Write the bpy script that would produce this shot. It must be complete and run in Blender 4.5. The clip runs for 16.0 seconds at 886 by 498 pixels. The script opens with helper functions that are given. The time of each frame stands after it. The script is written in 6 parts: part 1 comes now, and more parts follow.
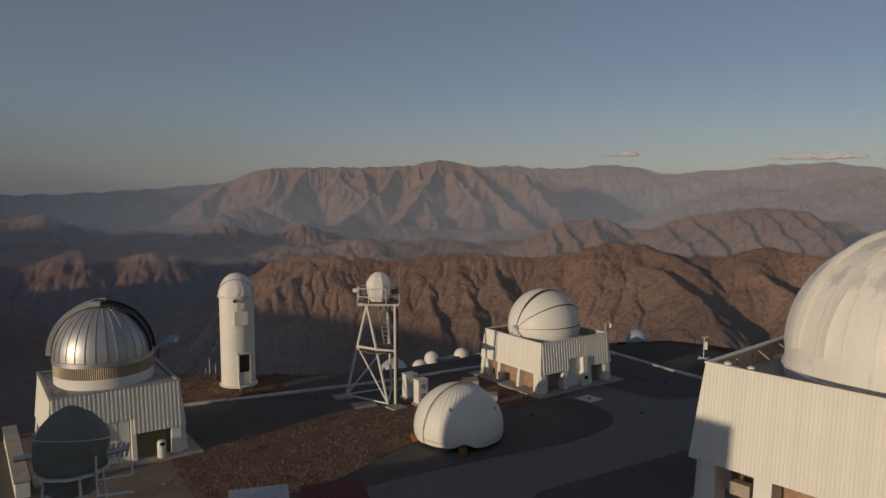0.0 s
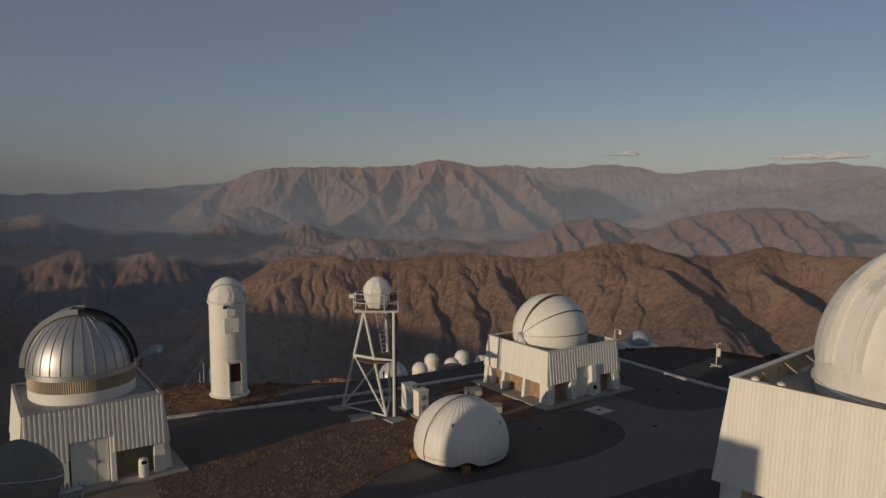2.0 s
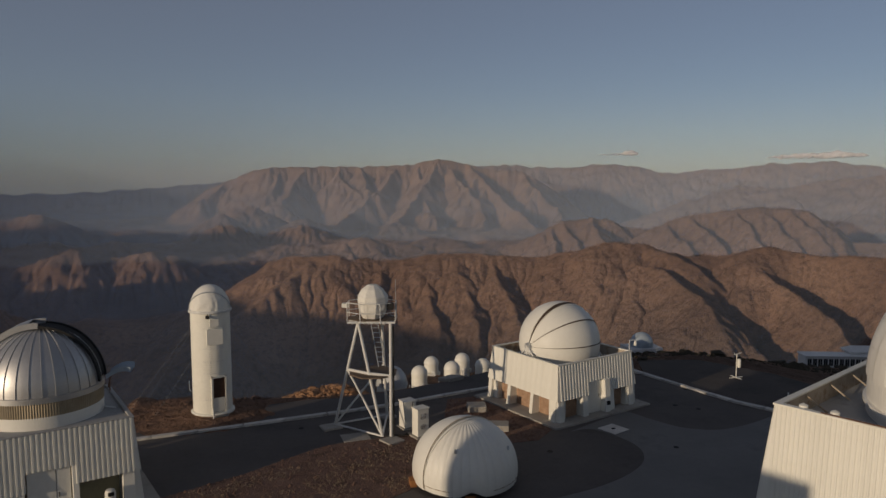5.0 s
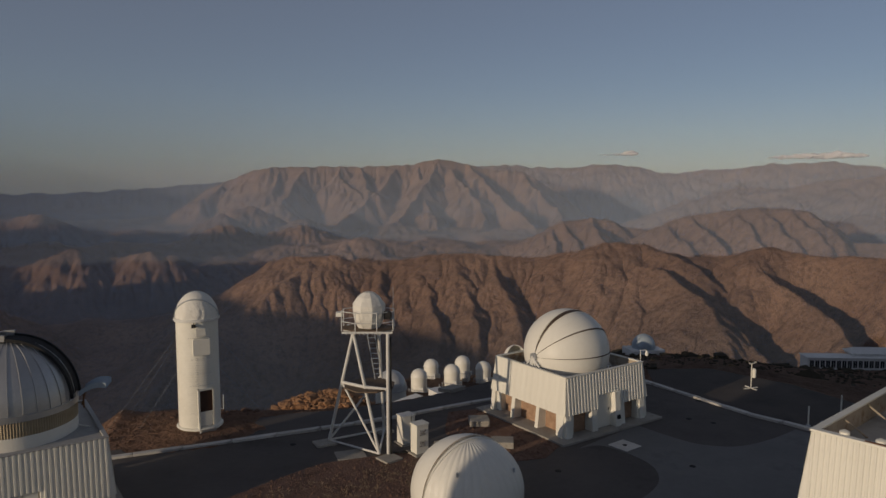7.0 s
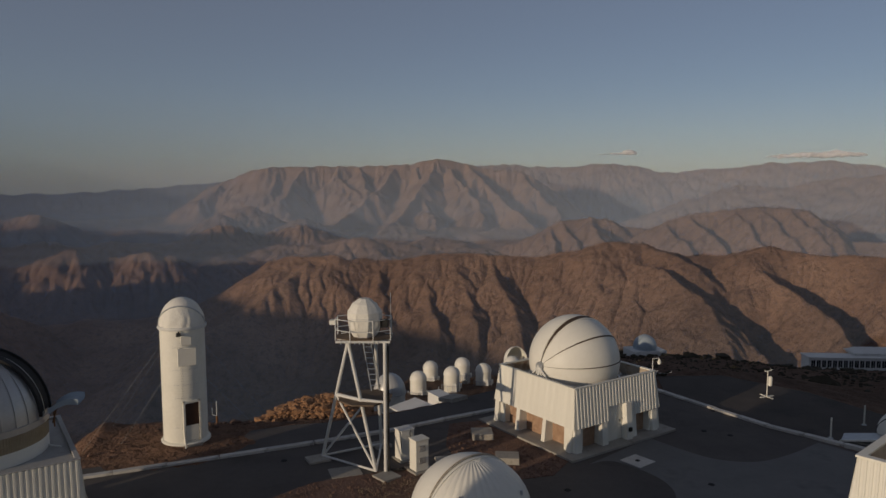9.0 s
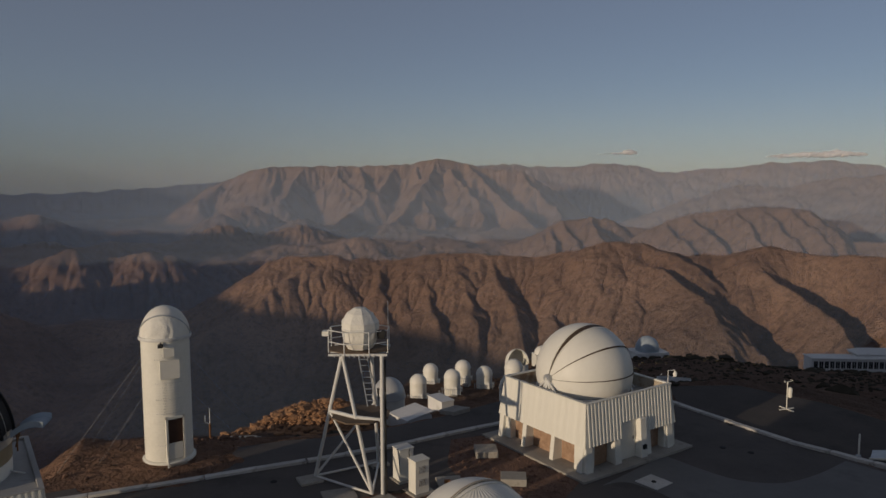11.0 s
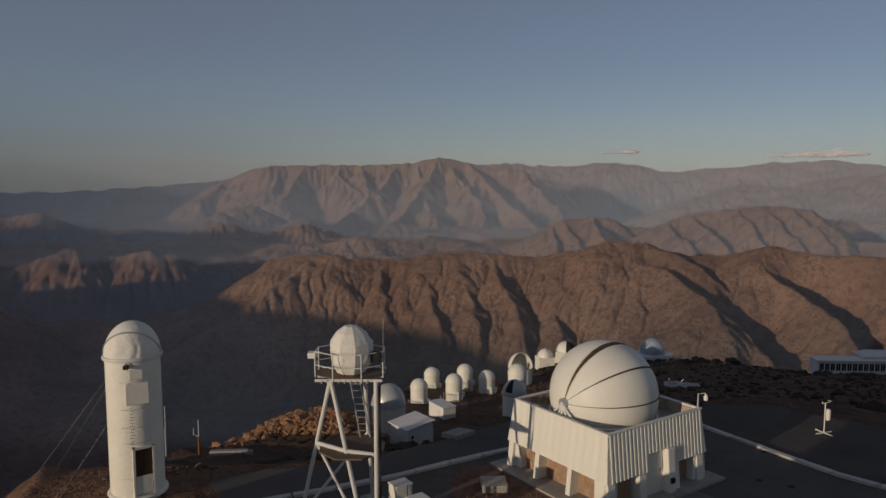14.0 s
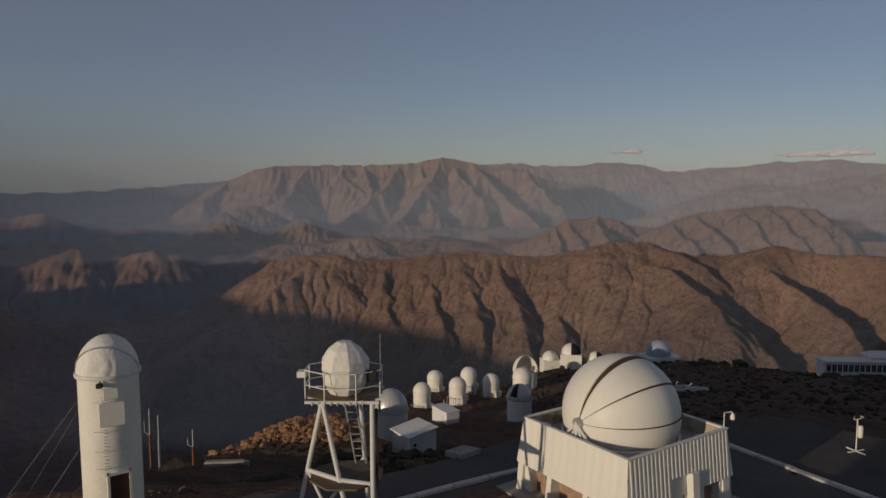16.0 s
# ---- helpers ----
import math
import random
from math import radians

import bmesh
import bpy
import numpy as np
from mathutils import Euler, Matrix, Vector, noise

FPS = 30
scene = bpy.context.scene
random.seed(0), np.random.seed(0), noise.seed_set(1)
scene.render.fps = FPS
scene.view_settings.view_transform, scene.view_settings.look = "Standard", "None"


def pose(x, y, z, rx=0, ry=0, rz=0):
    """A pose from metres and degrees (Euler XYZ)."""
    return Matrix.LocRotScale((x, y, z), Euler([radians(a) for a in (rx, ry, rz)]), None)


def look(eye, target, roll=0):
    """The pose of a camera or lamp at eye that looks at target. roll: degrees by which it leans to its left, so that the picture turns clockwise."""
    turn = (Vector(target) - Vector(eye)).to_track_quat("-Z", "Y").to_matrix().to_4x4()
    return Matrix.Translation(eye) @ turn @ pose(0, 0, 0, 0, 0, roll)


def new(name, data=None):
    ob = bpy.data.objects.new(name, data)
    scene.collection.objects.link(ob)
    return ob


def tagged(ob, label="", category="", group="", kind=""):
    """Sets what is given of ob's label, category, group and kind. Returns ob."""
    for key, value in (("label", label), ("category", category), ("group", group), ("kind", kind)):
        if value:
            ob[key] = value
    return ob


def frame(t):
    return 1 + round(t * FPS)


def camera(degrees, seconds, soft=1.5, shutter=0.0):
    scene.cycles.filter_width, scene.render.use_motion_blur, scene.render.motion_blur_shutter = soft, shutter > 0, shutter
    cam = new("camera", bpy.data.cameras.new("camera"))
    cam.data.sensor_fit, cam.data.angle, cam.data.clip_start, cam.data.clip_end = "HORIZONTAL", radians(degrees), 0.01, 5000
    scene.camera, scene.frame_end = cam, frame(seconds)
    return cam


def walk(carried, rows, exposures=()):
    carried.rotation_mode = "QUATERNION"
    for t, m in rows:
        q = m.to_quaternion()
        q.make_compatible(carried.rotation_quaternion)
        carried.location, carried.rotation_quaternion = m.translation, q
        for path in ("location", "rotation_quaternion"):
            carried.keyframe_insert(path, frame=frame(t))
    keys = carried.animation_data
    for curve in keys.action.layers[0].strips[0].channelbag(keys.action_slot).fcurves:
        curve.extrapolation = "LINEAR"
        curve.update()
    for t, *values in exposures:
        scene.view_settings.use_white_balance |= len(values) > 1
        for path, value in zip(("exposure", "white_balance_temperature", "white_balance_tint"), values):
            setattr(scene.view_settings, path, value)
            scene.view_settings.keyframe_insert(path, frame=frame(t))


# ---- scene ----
cam = camera(63.8, 16.0)
PATH = [
    (0, (0.496, -0.639, 14.317), (0.479, 1.351, 14.123), 0.0),
    (0.5, (0.468, -0.009, 14.288), (0.451, 1.982, 14.093), -0.0),
    (1, (0.436, 0.581, 14.292), (0.419, 2.572, 14.097), -0.0),
    (1.5, (0.399, 1.223, 14.303), (0.383, 3.213, 14.108), -0.0),
    (2, (0.387, 1.81, 14.307), (0.37, 3.8, 14.112), -0.0),
    (2.5, (0.364, 2.428, 14.275), (0.347, 4.419, 14.08), -0.1),
    (3, (0.346, 3.017, 14.253), (0.329, 5.008, 14.057), -0.1),
    (3.5, (0.324, 3.626, 14.225), (0.307, 5.616, 14.029), -0.1),
    (4, (0.302, 4.211, 14.232), (0.286, 6.201, 14.036), -0.1),
    (6.5, (0.206, 7.19, 14.28), (0.191, 9.18, 14.084), 0.0),
    (7, (0.194, 7.8, 14.289), (0.179, 9.791, 14.093), 0.0),
    (7.5, (0.143, 8.369, 14.303), (0.13, 10.359, 14.107), -0.0),
    (8, (0.13, 8.989, 14.272), (0.118, 10.979, 14.077), -0.0),
    (8.5, (0.114, 9.58, 14.262), (0.101, 11.57, 14.066), -0.0),
    (9, (0.09, 10.162, 14.234), (0.078, 12.152, 14.037), -0.1),
    (11.5, (-0.008, 13.347, 14.238), (-0.02, 15.337, 14.04), -0.1),
    (12, (-0.021, 14.007, 14.259), (-0.033, 15.997, 14.06), 0.0),
    (12.5, (-0.051, 14.707, 14.268), (-0.064, 16.697, 14.069), 0.0),
    (13, (-0.077, 15.383, 14.265), (-0.09, 17.373, 14.066), -0.0),
    (13.5, (-0.079, 16.058, 14.254), (-0.094, 18.048, 14.055), 0.0),
    (14, (-0.095, 16.757, 14.257), (-0.111, 18.747, 14.057), -0.0),
    (14.5, (-0.12, 17.428, 14.242), (-0.137, 19.418, 14.043), -0.1),
    (15, (-0.105, 18.08, 14.258), (-0.125, 20.07, 14.058), -0.1),
    (15.5, (-0.11, 18.764, 14.261), (-0.132, 20.754, 14.061), -0.1),
    (16, (-0.12, 19.444, 14.258), (-0.145, 21.434, 14.058), -0.1),
]
walk(cam, [(t, look(eye, target, roll)) for t, eye, target, roll in PATH], [(0.0, 0.34, 6540, 17), (7.0, 0.30, 6470, 17), (16.0, 0.28, 6430, 17)])

# ---- sky, sun ----
SUN_AZ, SUN_EL = 227.0, 7.9          # compass azimuth and elevation of the low evening sun
world = bpy.data.worlds.new("sky")
scene.world = world
world.use_nodes = True
sky = world.node_tree.nodes.new("ShaderNodeTexSky")
sky.sky_type, sky.sun_disc = "NISHITA", False
sky.sun_elevation, sky.sun_rotation = radians(SUN_EL), radians(SUN_AZ)
sky.altitude, sky.air_density, sky.dust_density, sky.ozone_density = 2200, 0.9, 1.2, 1.6
even = world.node_tree.nodes.new("ShaderNodeMix")            # dusty air evens the whole sky out a little
even.data_type, even.blend_type = "RGBA", "ADD"
even.inputs["Factor"].default_value = 1.0
even.inputs["B"].default_value = (1.75, 1.74, 1.75, 1)
world.node_tree.links.new(sky.outputs[0], even.inputs["A"])
world.node_tree.links.new(even.outputs["Result"], world.node_tree.nodes["Background"].inputs[0])
world.node_tree.nodes["Background"].inputs[1].default_value = 0.035
sun_data = bpy.data.lights.new("sun", "SUN")
sun_data.energy, sun_data.angle, sun_data.color = 1.9, radians(0.6), (1.0, 0.825, 0.57)
to_sun = Vector((math.sin(radians(SUN_AZ)) * math.cos(radians(SUN_EL)),
                 math.cos(radians(SUN_AZ)) * math.cos(radians(SUN_EL)), math.sin(radians(SUN_EL))))
sun = new("sun", sun_data)
sun.matrix_world = look(to_sun * 100, (0, 0, 0))


# ---- materials ----
def mat(name, dark, light, scale=1.0, rough=0.7, metal=0.0, bump=0.2, bump_scale=25.0, stain=None, stain_scale=0.6,
        stain_at=0.58, per_object=0.0, stretch=(1, 1, 1), spec=0.3):
    """Two tones of a surface mixed by coarse and fine noise, stains of their own shape, fine relief."""
    m = bpy.data.materials.new(name)
    m.use_nodes = True
    t = m.node_tree
    n, link = t.nodes, t.links.new
    bsdf = n["Principled BSDF"]
    co = n.new("ShaderNodeTexCoord")
    mp = n.new("ShaderNodeMapping")
    mp.inputs["Scale"].default_value = stretch
    link(co.outputs["Object"], mp.inputs[0])

    def tex(sc, detail, rgh):
        x = n.new("ShaderNodeTexNoise")
        x.inputs["Scale"].default_value, x.inputs["Detail"].default_value, x.inputs["Roughness"].default_value = sc, detail, rgh
        link(mp.outputs[0], x.inputs["Vector"])
        return x

    big, fine = tex(scale, 6, 0.6), tex(scale * 9, 5, 0.7)
    add = n.new("ShaderNodeMath")
    add.operation = "MULTIPLY_ADD"
    link(fine.outputs["Fac"], add.inputs[0])
    add.inputs[1].default_value = 0.55
    link(big.outputs["Fac"], add.inputs[2])
    ramp = n.new("ShaderNodeMapRange")
    ramp.inputs[1].default_value, ramp.inputs[2].default_value = 0.5, 1.05
    link(add.outputs[0], ramp.inputs[0])
    mix = n.new("ShaderNodeMix")
    mix.data_type = "RGBA"
    link(ramp.outputs[0], mix.inputs["Factor"])
    mix.inputs["A"].default_value, mix.inputs["B"].default_value = (*dark, 1), (*light, 1)
    colour = mix.outputs["Result"]
    if stain:
        st = tex(stain_scale, 8, 0.65)
        rs = n.new("ShaderNodeMapRange")
        rs.inputs[1].default_value, rs.inputs[2].default_value = stain_at, stain_at + 0.1
        rs.inputs[4].default_value = 0.75
        link(st.outputs["Fac"], rs.inputs[0])
        m2 = n.new("ShaderNodeMix")
        m2.data_type = "RGBA"
        link(rs.outputs[0], m2.inputs["Factor"])
        link(colour, m2.inputs["A"])
        m2.inputs["B"].default_value = (*stain, 1)
        colour = m2.outputs["Result"]
    if per_object:
        info = n.new("ShaderNodeObjectInfo")
        hsv = n.new("ShaderNodeHueSaturation")
        mr = n.new("ShaderNodeMapRange")
        mr.inputs[3].default_value, mr.inputs[4].default_value = 1 - per_object, 1 + per_object
        link(info.outputs["Random"], mr.inputs[0])
        link(mr.outputs[0], hsv.inputs["Value"])
        link(colour, hsv.inputs["Color"])
        colour = hsv.outputs["Color"]
    link(colour, bsdf.inputs["Base Color"])
    bsdf.inputs["Roughness"].default_value, bsdf.inputs["Metallic"].default_value = rough, metal
    bsdf.inputs["Specular IOR Level"].default_value = spec
    if bump:
        bt = tex(bump_scale, 4, 0.65)
        b = n.new("ShaderNodeBump")
        b.inputs["Strength"].default_value, b.inputs["Distance"].default_value = bump, 0.6 / bump_scale
        link(bt.outputs["Fac"], b.inputs["Height"])
        link(b.outputs[0], bsdf.inputs["Normal"])
    return m


WHITE = mat("white_paint", (0.66, 0.645, 0.57), (0.79, 0.775, 0.70), 0.8, 0.55, stain=(0.52, 0.47, 0.39), stain_scale=1.3, stain_at=0.66, bump=0.1)
WHITE_PANEL = mat("white_sheet_metal", (0.69, 0.675, 0.60), (0.76, 0.745, 0.67), 0.35, 0.5, bump=0.05, per_object=0.025)
DOME_WHITE = mat("white_dome_shell", (0.68, 0.665, 0.60), (0.77, 0.755, 0.69), 0.5, 0.45, bump=0.04, stain=(0.60, 0.56, 0.48), stain_scale=0.9, stain_at=0.7)
BIG_DOME = mat("worn_dome_paint", (0.66, 0.64, 0.58), (0.78, 0.76, 0.70), 0.6, 0.4, bump=0.05, stain=(0.48, 0.475, 0.455), stain_scale=0.9, stain_at=0.55, stretch=(1, 1, 0.22))
CANVAS = mat("white_canvas", (0.64, 0.625, 0.57), (0.76, 0.745, 0.68), 1.4, 0.8, bump=0.35, bump_scale=5)
GREY_CANVAS = mat("grey_green_canvas", (0.135, 0.140, 0.122), (0.190, 0.195, 0.172), 1.0, 0.75, bump=0.3, bump_scale=4, stain=(0.115, 0.118, 0.105), stain_scale=0.9)
SILVER = mat("brushed_aluminium", (0.40, 0.40, 0.40), (0.52, 0.52, 0.51), 0.7, 0.46, 0.8, bump=0.04, stain=(0.45, 0.45, 0.45), stain_scale=1.2, per_object=0.05)
SILVER_BELT = mat("weathered_ribbed_metal", (0.30, 0.25, 0.17), (0.40, 0.34, 0.25), 2.0, 0.55, 0.55, bump=0.1)
STEEL = mat("painted_steel", (0.55, 0.55, 0.53), (0.68, 0.68, 0.65), 2.0, 0.45, bump=0.06, stain=(0.36, 0.27, 0.18), stain_scale=3, stain_at=0.66)
WIRE = mat("dull_steel_wire", (0.16, 0.16, 0.16), (0.24, 0.24, 0.24), 3.0, 0.6, 0.3, bump=0)
GALV = mat("galvanised_steel", (0.38, 0.40, 0.42), (0.52, 0.54, 0.56), 3.0, 0.45, 0.6, bump=0.06)
DARK = mat("black_rubber", (0.012, 0.012, 0.012), (0.03, 0.03, 0.03), 2.0, 0.8, bump=0.1)
BROWN_STEEL = mat("brown_dark_steel", (0.05, 0.035, 0.025), (0.09, 0.06, 0.04), 2.0, 0.6, bump=0.1)
CONCRETE = mat("concrete", (0.26, 0.245, 0.215), (0.40, 0.375, 0.33), 0.8, 0.85, stain=(0.19, 0.17, 0.145), stain_scale=1.0, stain_at=0.6, bump=0.35, bump_scale=14, per_object=0.08)
KERB = mat("painted_concrete_kerb", (0.42, 0.41, 0.38), (0.62, 0.60, 0.56), 1.2, 0.8, stain=(0.20, 0.18, 0.155), stain_scale=1.6, stain_at=0.60, bump=0.35, bump_scale=16, per_object=0.1)
ASPHALT = mat("old_dark_asphalt", (0.080, 0.072, 0.068), (0.122, 0.108, 0.099), 0.35, 0.9, stain=(0.068, 0.062, 0.058), stain_scale=0.25, stain_at=0.56, bump=0.5, bump_scale=30)
YARD = mat("trodden_dark_dirt", (0.056, 0.049, 0.045), (0.090, 0.077, 0.068), 0.5, 0.92, stain=(0.046, 0.041, 0.038), stain_scale=0.3, stain_at=0.55, bump=0.6, bump_scale=20)
ROAD = mat("grey_asphalt", (0.140, 0.139, 0.136), (0.190, 0.187, 0.180), 0.3, 0.88, stain=(0.110, 0.110, 0.109), stain_scale=0.3, stain_at=0.58, bump=0.45, bump_scale=30)
DUSTY = mat("dusty_concrete", (0.15, 0.115, 0.088), (0.24, 0.19, 0.145), 0.7, 0.9, stain=(0.11, 0.08, 0.06), stain_scale=0.6, bump=0.3, bump_scale=12)
GRAVEL = mat("red_brown_gravel", (0.110, 0.068, 0.053), (0.200, 0.125, 0.096), 1.1, 0.95, bump=0.8, bump_scale=16, stain=(0.055, 0.036, 0.028), stain_scale=0.7, stain_at=0.55)
PEBBLE = mat("red_brown_stones", (0.08, 0.046, 0.034), (0.18, 0.108, 0.078), 3.0, 0.95, bump=0.4)
ROCK = mat("ochre_rock", (0.20, 0.105, 0.054), (0.40, 0.225, 0.120), 0.8, 0.95, bump=0.8, bump_scale=4, stain=(0.13, 0.085, 0.055), stain_scale=0.7)
STONE_WALL = mat("rough_stone_masonry", (0.24, 0.145, 0.09), (0.46, 0.31, 0.21), 3.5, 0.95, bump=0.8, bump_scale=9)
ROOF_DECK = mat("grey_roof_membrane", (0.30, 0.30, 0.29), (0.42, 0.42, 0.41), 0.8, 0.8, stain=(0.22, 0.20, 0.18), stain_scale=0.8, bump=0.2)
STAINED = mat("rust_stained_parapet", (0.34, 0.28, 0.21), (0.52, 0.46, 0.38), 1.2, 0.85, stain=(0.22, 0.13, 0.07), stain_scale=1.5, stain_at=0.52, bump=0.3)
RUST = mat("rusty_steel", (0.12, 0.055, 0.025), (0.26, 0.13, 0.06), 3.0, 0.9, bump=0.4)
RED_ROOF = mat("dark_red_roof_sheet", (0.10, 0.022, 0.018), (0.16, 0.035, 0.028), 1.0, 0.6, bump=0.1)
OLIVE = mat("olive_painted_door", (0.16, 0.15, 0.095), (0.23, 0.215, 0.14), 1.0, 0.7, bump=0.1)
DOOR_BROWN = mat("dark_brown_door", (0.045, 0.022, 0.014), (0.075, 0.038, 0.024), 2.0, 0.6, bump=0.1)
BLUE_DOME = mat("blue_grey_dome_metal", (0.30, 0.36, 0.41), (0.40, 0.46, 0.51), 1.0, 0.45, 0.2, bump=0.03)
FAR_WHITE = mat("far_white_wall", (0.62, 0.62, 0.60), (0.74, 0.74, 0.72), 0.4, 0.7, bump=0.05)
GLASS_DARK = mat("dark_window", (0.02, 0.022, 0.025), (0.035, 0.037, 0.04), 1.0, 0.15, bump=0)
BUSH = mat("dry_scrub", (0.030, 0.026, 0.017), (0.060, 0.050, 0.033), 1.5, 0.95, bump=0.4, bump_scale=9)
ORANGE = mat("orange_wood_block", (0.20, 0.085, 0.03), (0.32, 0.14, 0.05), 3.0, 0.8, bump=0.2)
PALE_SILVER = mat("pale_dome_metal", (0.50, 0.50, 0.48), (0.62, 0.62, 0.60), 0.7, 0.42, 0.3, bump=0.04)
STRAW = mat("bleached_straw", (0.22, 0.16, 0.10), (0.36, 0.28, 0.19), 2.0, 0.9, bump=0)
CLOUD = mat("cloud_vapour", (0.60, 0.58, 0.56), (0.68, 0.66, 0.64), 0.01, 1.0, bump=0)


def earth_material():
    """Bare arid earth: brown on the hills, darker and scrubby near the summit, paler scree in streaks, the valley's
    shade painted in.
    """
    m = bpy.data.materials.new("arid_earth")
    m.use_nodes = True
    n, link = m.node_tree.nodes, m.node_tree.links.new
    bsdf = n["Principled BSDF"]
    geo = n.new("ShaderNodeNewGeometry")

    def tex(sc, detail=8, rgh=0.62):
        x = n.new("ShaderNodeTexNoise")
        x.inputs["Scale"].default_value, x.inputs["Detail"].default_value, x.inputs["Roughness"].default_value = sc, detail, rgh
        link(geo.outputs["Position"], x.inputs["Vector"])
        return x

    a, b, c, d = tex(0.006), tex(0.10, 10, 0.7), tex(1.1), tex(0.32, 6, 0.75)
    r = n.new("ShaderNodeValToRGB")
    r.color_ramp.elements[0].position, r.color_ramp.elements[1].position = 0.34, 0.66
    r.color_ramp.elements[0].color, r.color_ramp.elements[1].color = (0.250, 0.148, 0.101, 1), (0.384, 0.242, 0.168, 1)
    link(a.outputs["Fac"], r.inputs[0])
    mixes = r.outputs[0]
    for t, lo, hi, f, col in ((b, 0.49, 0.62, 0.5, (0.120, 0.084, 0.060)), (d, 0.52, 0.62, 0.28, (0.110, 0.076, 0.054)),
                              (c, 0.46, 0.68, 0.55, (0.095, 0.062, 0.045))):
        mr = n.new("ShaderNodeMapRange")
        mr.inputs[1].default_value, mr.inputs[2].default_value, mr.inputs[4].default_value = lo, hi, f
        link(t.outputs["Fac"], mr.inputs[0])
        mx = n.new("ShaderNodeMix")
        mx.data_type = "RGBA"
        link(mr.outputs[0], mx.inputs["Factor"])
        link(mixes, mx.inputs["A"])
        mx.inputs["B"].default_value = (*col, 1)
        mixes = mx.outputs["Result"]
    # dark stony earth on the summit's own slopes; the valley's shade painted as a bluish tint
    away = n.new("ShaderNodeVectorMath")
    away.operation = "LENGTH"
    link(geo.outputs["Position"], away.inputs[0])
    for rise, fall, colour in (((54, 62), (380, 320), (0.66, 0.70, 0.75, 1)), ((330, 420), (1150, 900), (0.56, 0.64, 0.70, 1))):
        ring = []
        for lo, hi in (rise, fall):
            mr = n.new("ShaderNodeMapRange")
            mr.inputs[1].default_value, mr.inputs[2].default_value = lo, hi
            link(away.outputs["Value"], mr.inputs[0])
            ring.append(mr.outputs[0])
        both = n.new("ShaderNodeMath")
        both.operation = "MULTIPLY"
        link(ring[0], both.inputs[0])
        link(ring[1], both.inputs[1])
        soil_and_shade = n.new("ShaderNodeMix")
        soil_and_shade.data_type, soil_and_shade.blend_type = "RGBA", "MULTIPLY"
        link(both.outputs[0], soil_and_shade.inputs["Factor"])
        link(mixes, soil_and_shade.inputs["A"])
        soil_and_shade.inputs["B"].default_value = colour
        mixes = soil_and_shade.outputs["Result"]
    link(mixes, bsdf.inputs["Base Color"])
    bsdf.inputs["Roughness"].default_value = 0.95
    bsdf.inputs["Specular IOR Level"].default_value = 0.1
    for t, dist, prev in ((tex(0.05, 10, 0.68), 7.0, None), (tex(0.2, 6, 0.7), 1.8, True), (tex(2.0, 6), 0.12, True)):
        bp = n.new("ShaderNodeBump")
        bp.inputs["Strength"].default_value, bp.inputs["Distance"].default_value = 0.8, dist
        link(t.outputs["Fac"], bp.inputs["Height"])
        if prev:
            link(last, bp.inputs["Normal"])
        last = bp.outputs[0]
    link(last, bsdf.inputs["Normal"])
    return m


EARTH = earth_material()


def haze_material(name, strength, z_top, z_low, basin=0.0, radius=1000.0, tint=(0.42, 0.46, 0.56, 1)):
    """Painted haze: a tinted see-through sheet, densest low down and over the western basin, clear above."""
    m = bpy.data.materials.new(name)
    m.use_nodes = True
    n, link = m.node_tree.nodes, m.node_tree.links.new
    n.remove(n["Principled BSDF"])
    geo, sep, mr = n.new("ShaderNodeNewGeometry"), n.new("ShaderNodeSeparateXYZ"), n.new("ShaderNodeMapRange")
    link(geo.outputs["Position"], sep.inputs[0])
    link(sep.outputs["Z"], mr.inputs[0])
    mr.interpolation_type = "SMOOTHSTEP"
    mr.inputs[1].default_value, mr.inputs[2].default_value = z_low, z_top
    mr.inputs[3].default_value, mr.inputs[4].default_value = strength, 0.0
    clear, haze_colour, mix = n.new("ShaderNodeBsdfTransparent"), n.new("ShaderNodeBsdfDiffuse"), n.new("ShaderNodeMixShader")
    haze_colour.inputs["Color"].default_value = tint
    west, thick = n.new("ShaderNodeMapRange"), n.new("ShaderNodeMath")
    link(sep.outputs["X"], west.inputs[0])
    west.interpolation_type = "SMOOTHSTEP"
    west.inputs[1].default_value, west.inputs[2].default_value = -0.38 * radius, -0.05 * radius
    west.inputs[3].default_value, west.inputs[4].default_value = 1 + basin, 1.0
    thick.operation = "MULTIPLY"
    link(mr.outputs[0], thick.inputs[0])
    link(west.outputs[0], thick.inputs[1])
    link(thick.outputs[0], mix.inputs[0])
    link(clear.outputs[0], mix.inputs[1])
    link(haze_colour.outputs[0], mix.inputs[2])
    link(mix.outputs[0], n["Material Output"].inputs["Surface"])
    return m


# ---- builders ----
def thing(name, label, category, m=None, group="", kind=""):
    ob = new(name)
    ob.empty_display_size = 0.2
    if m is not None:
        ob.matrix_world = m
    return tagged(ob, label, category, group, kind)


def part(name, bm, material, parent=None, label="", smooth=False, sharp=35):
    """Links a bmesh as one mesh object under a thing or part."""
    me = bpy.data.meshes.new(name)
    bmesh.ops.recalc_face_normals(bm, faces=bm.faces)
    if smooth:
        for f in bm.faces:
            f.smooth = True
        for e in bm.edges:
            if len(e.link_faces) == 2 and e.calc_face_angle(0) > radians(sharp):
                e.smooth = False
    bm.to_mesh(me)
    bm.free()
    me.materials.append(material)
    ob = new(name, me)
    if parent is not None:
        ob.parent = parent
    if label:
        ob["label"] = label
    return ob


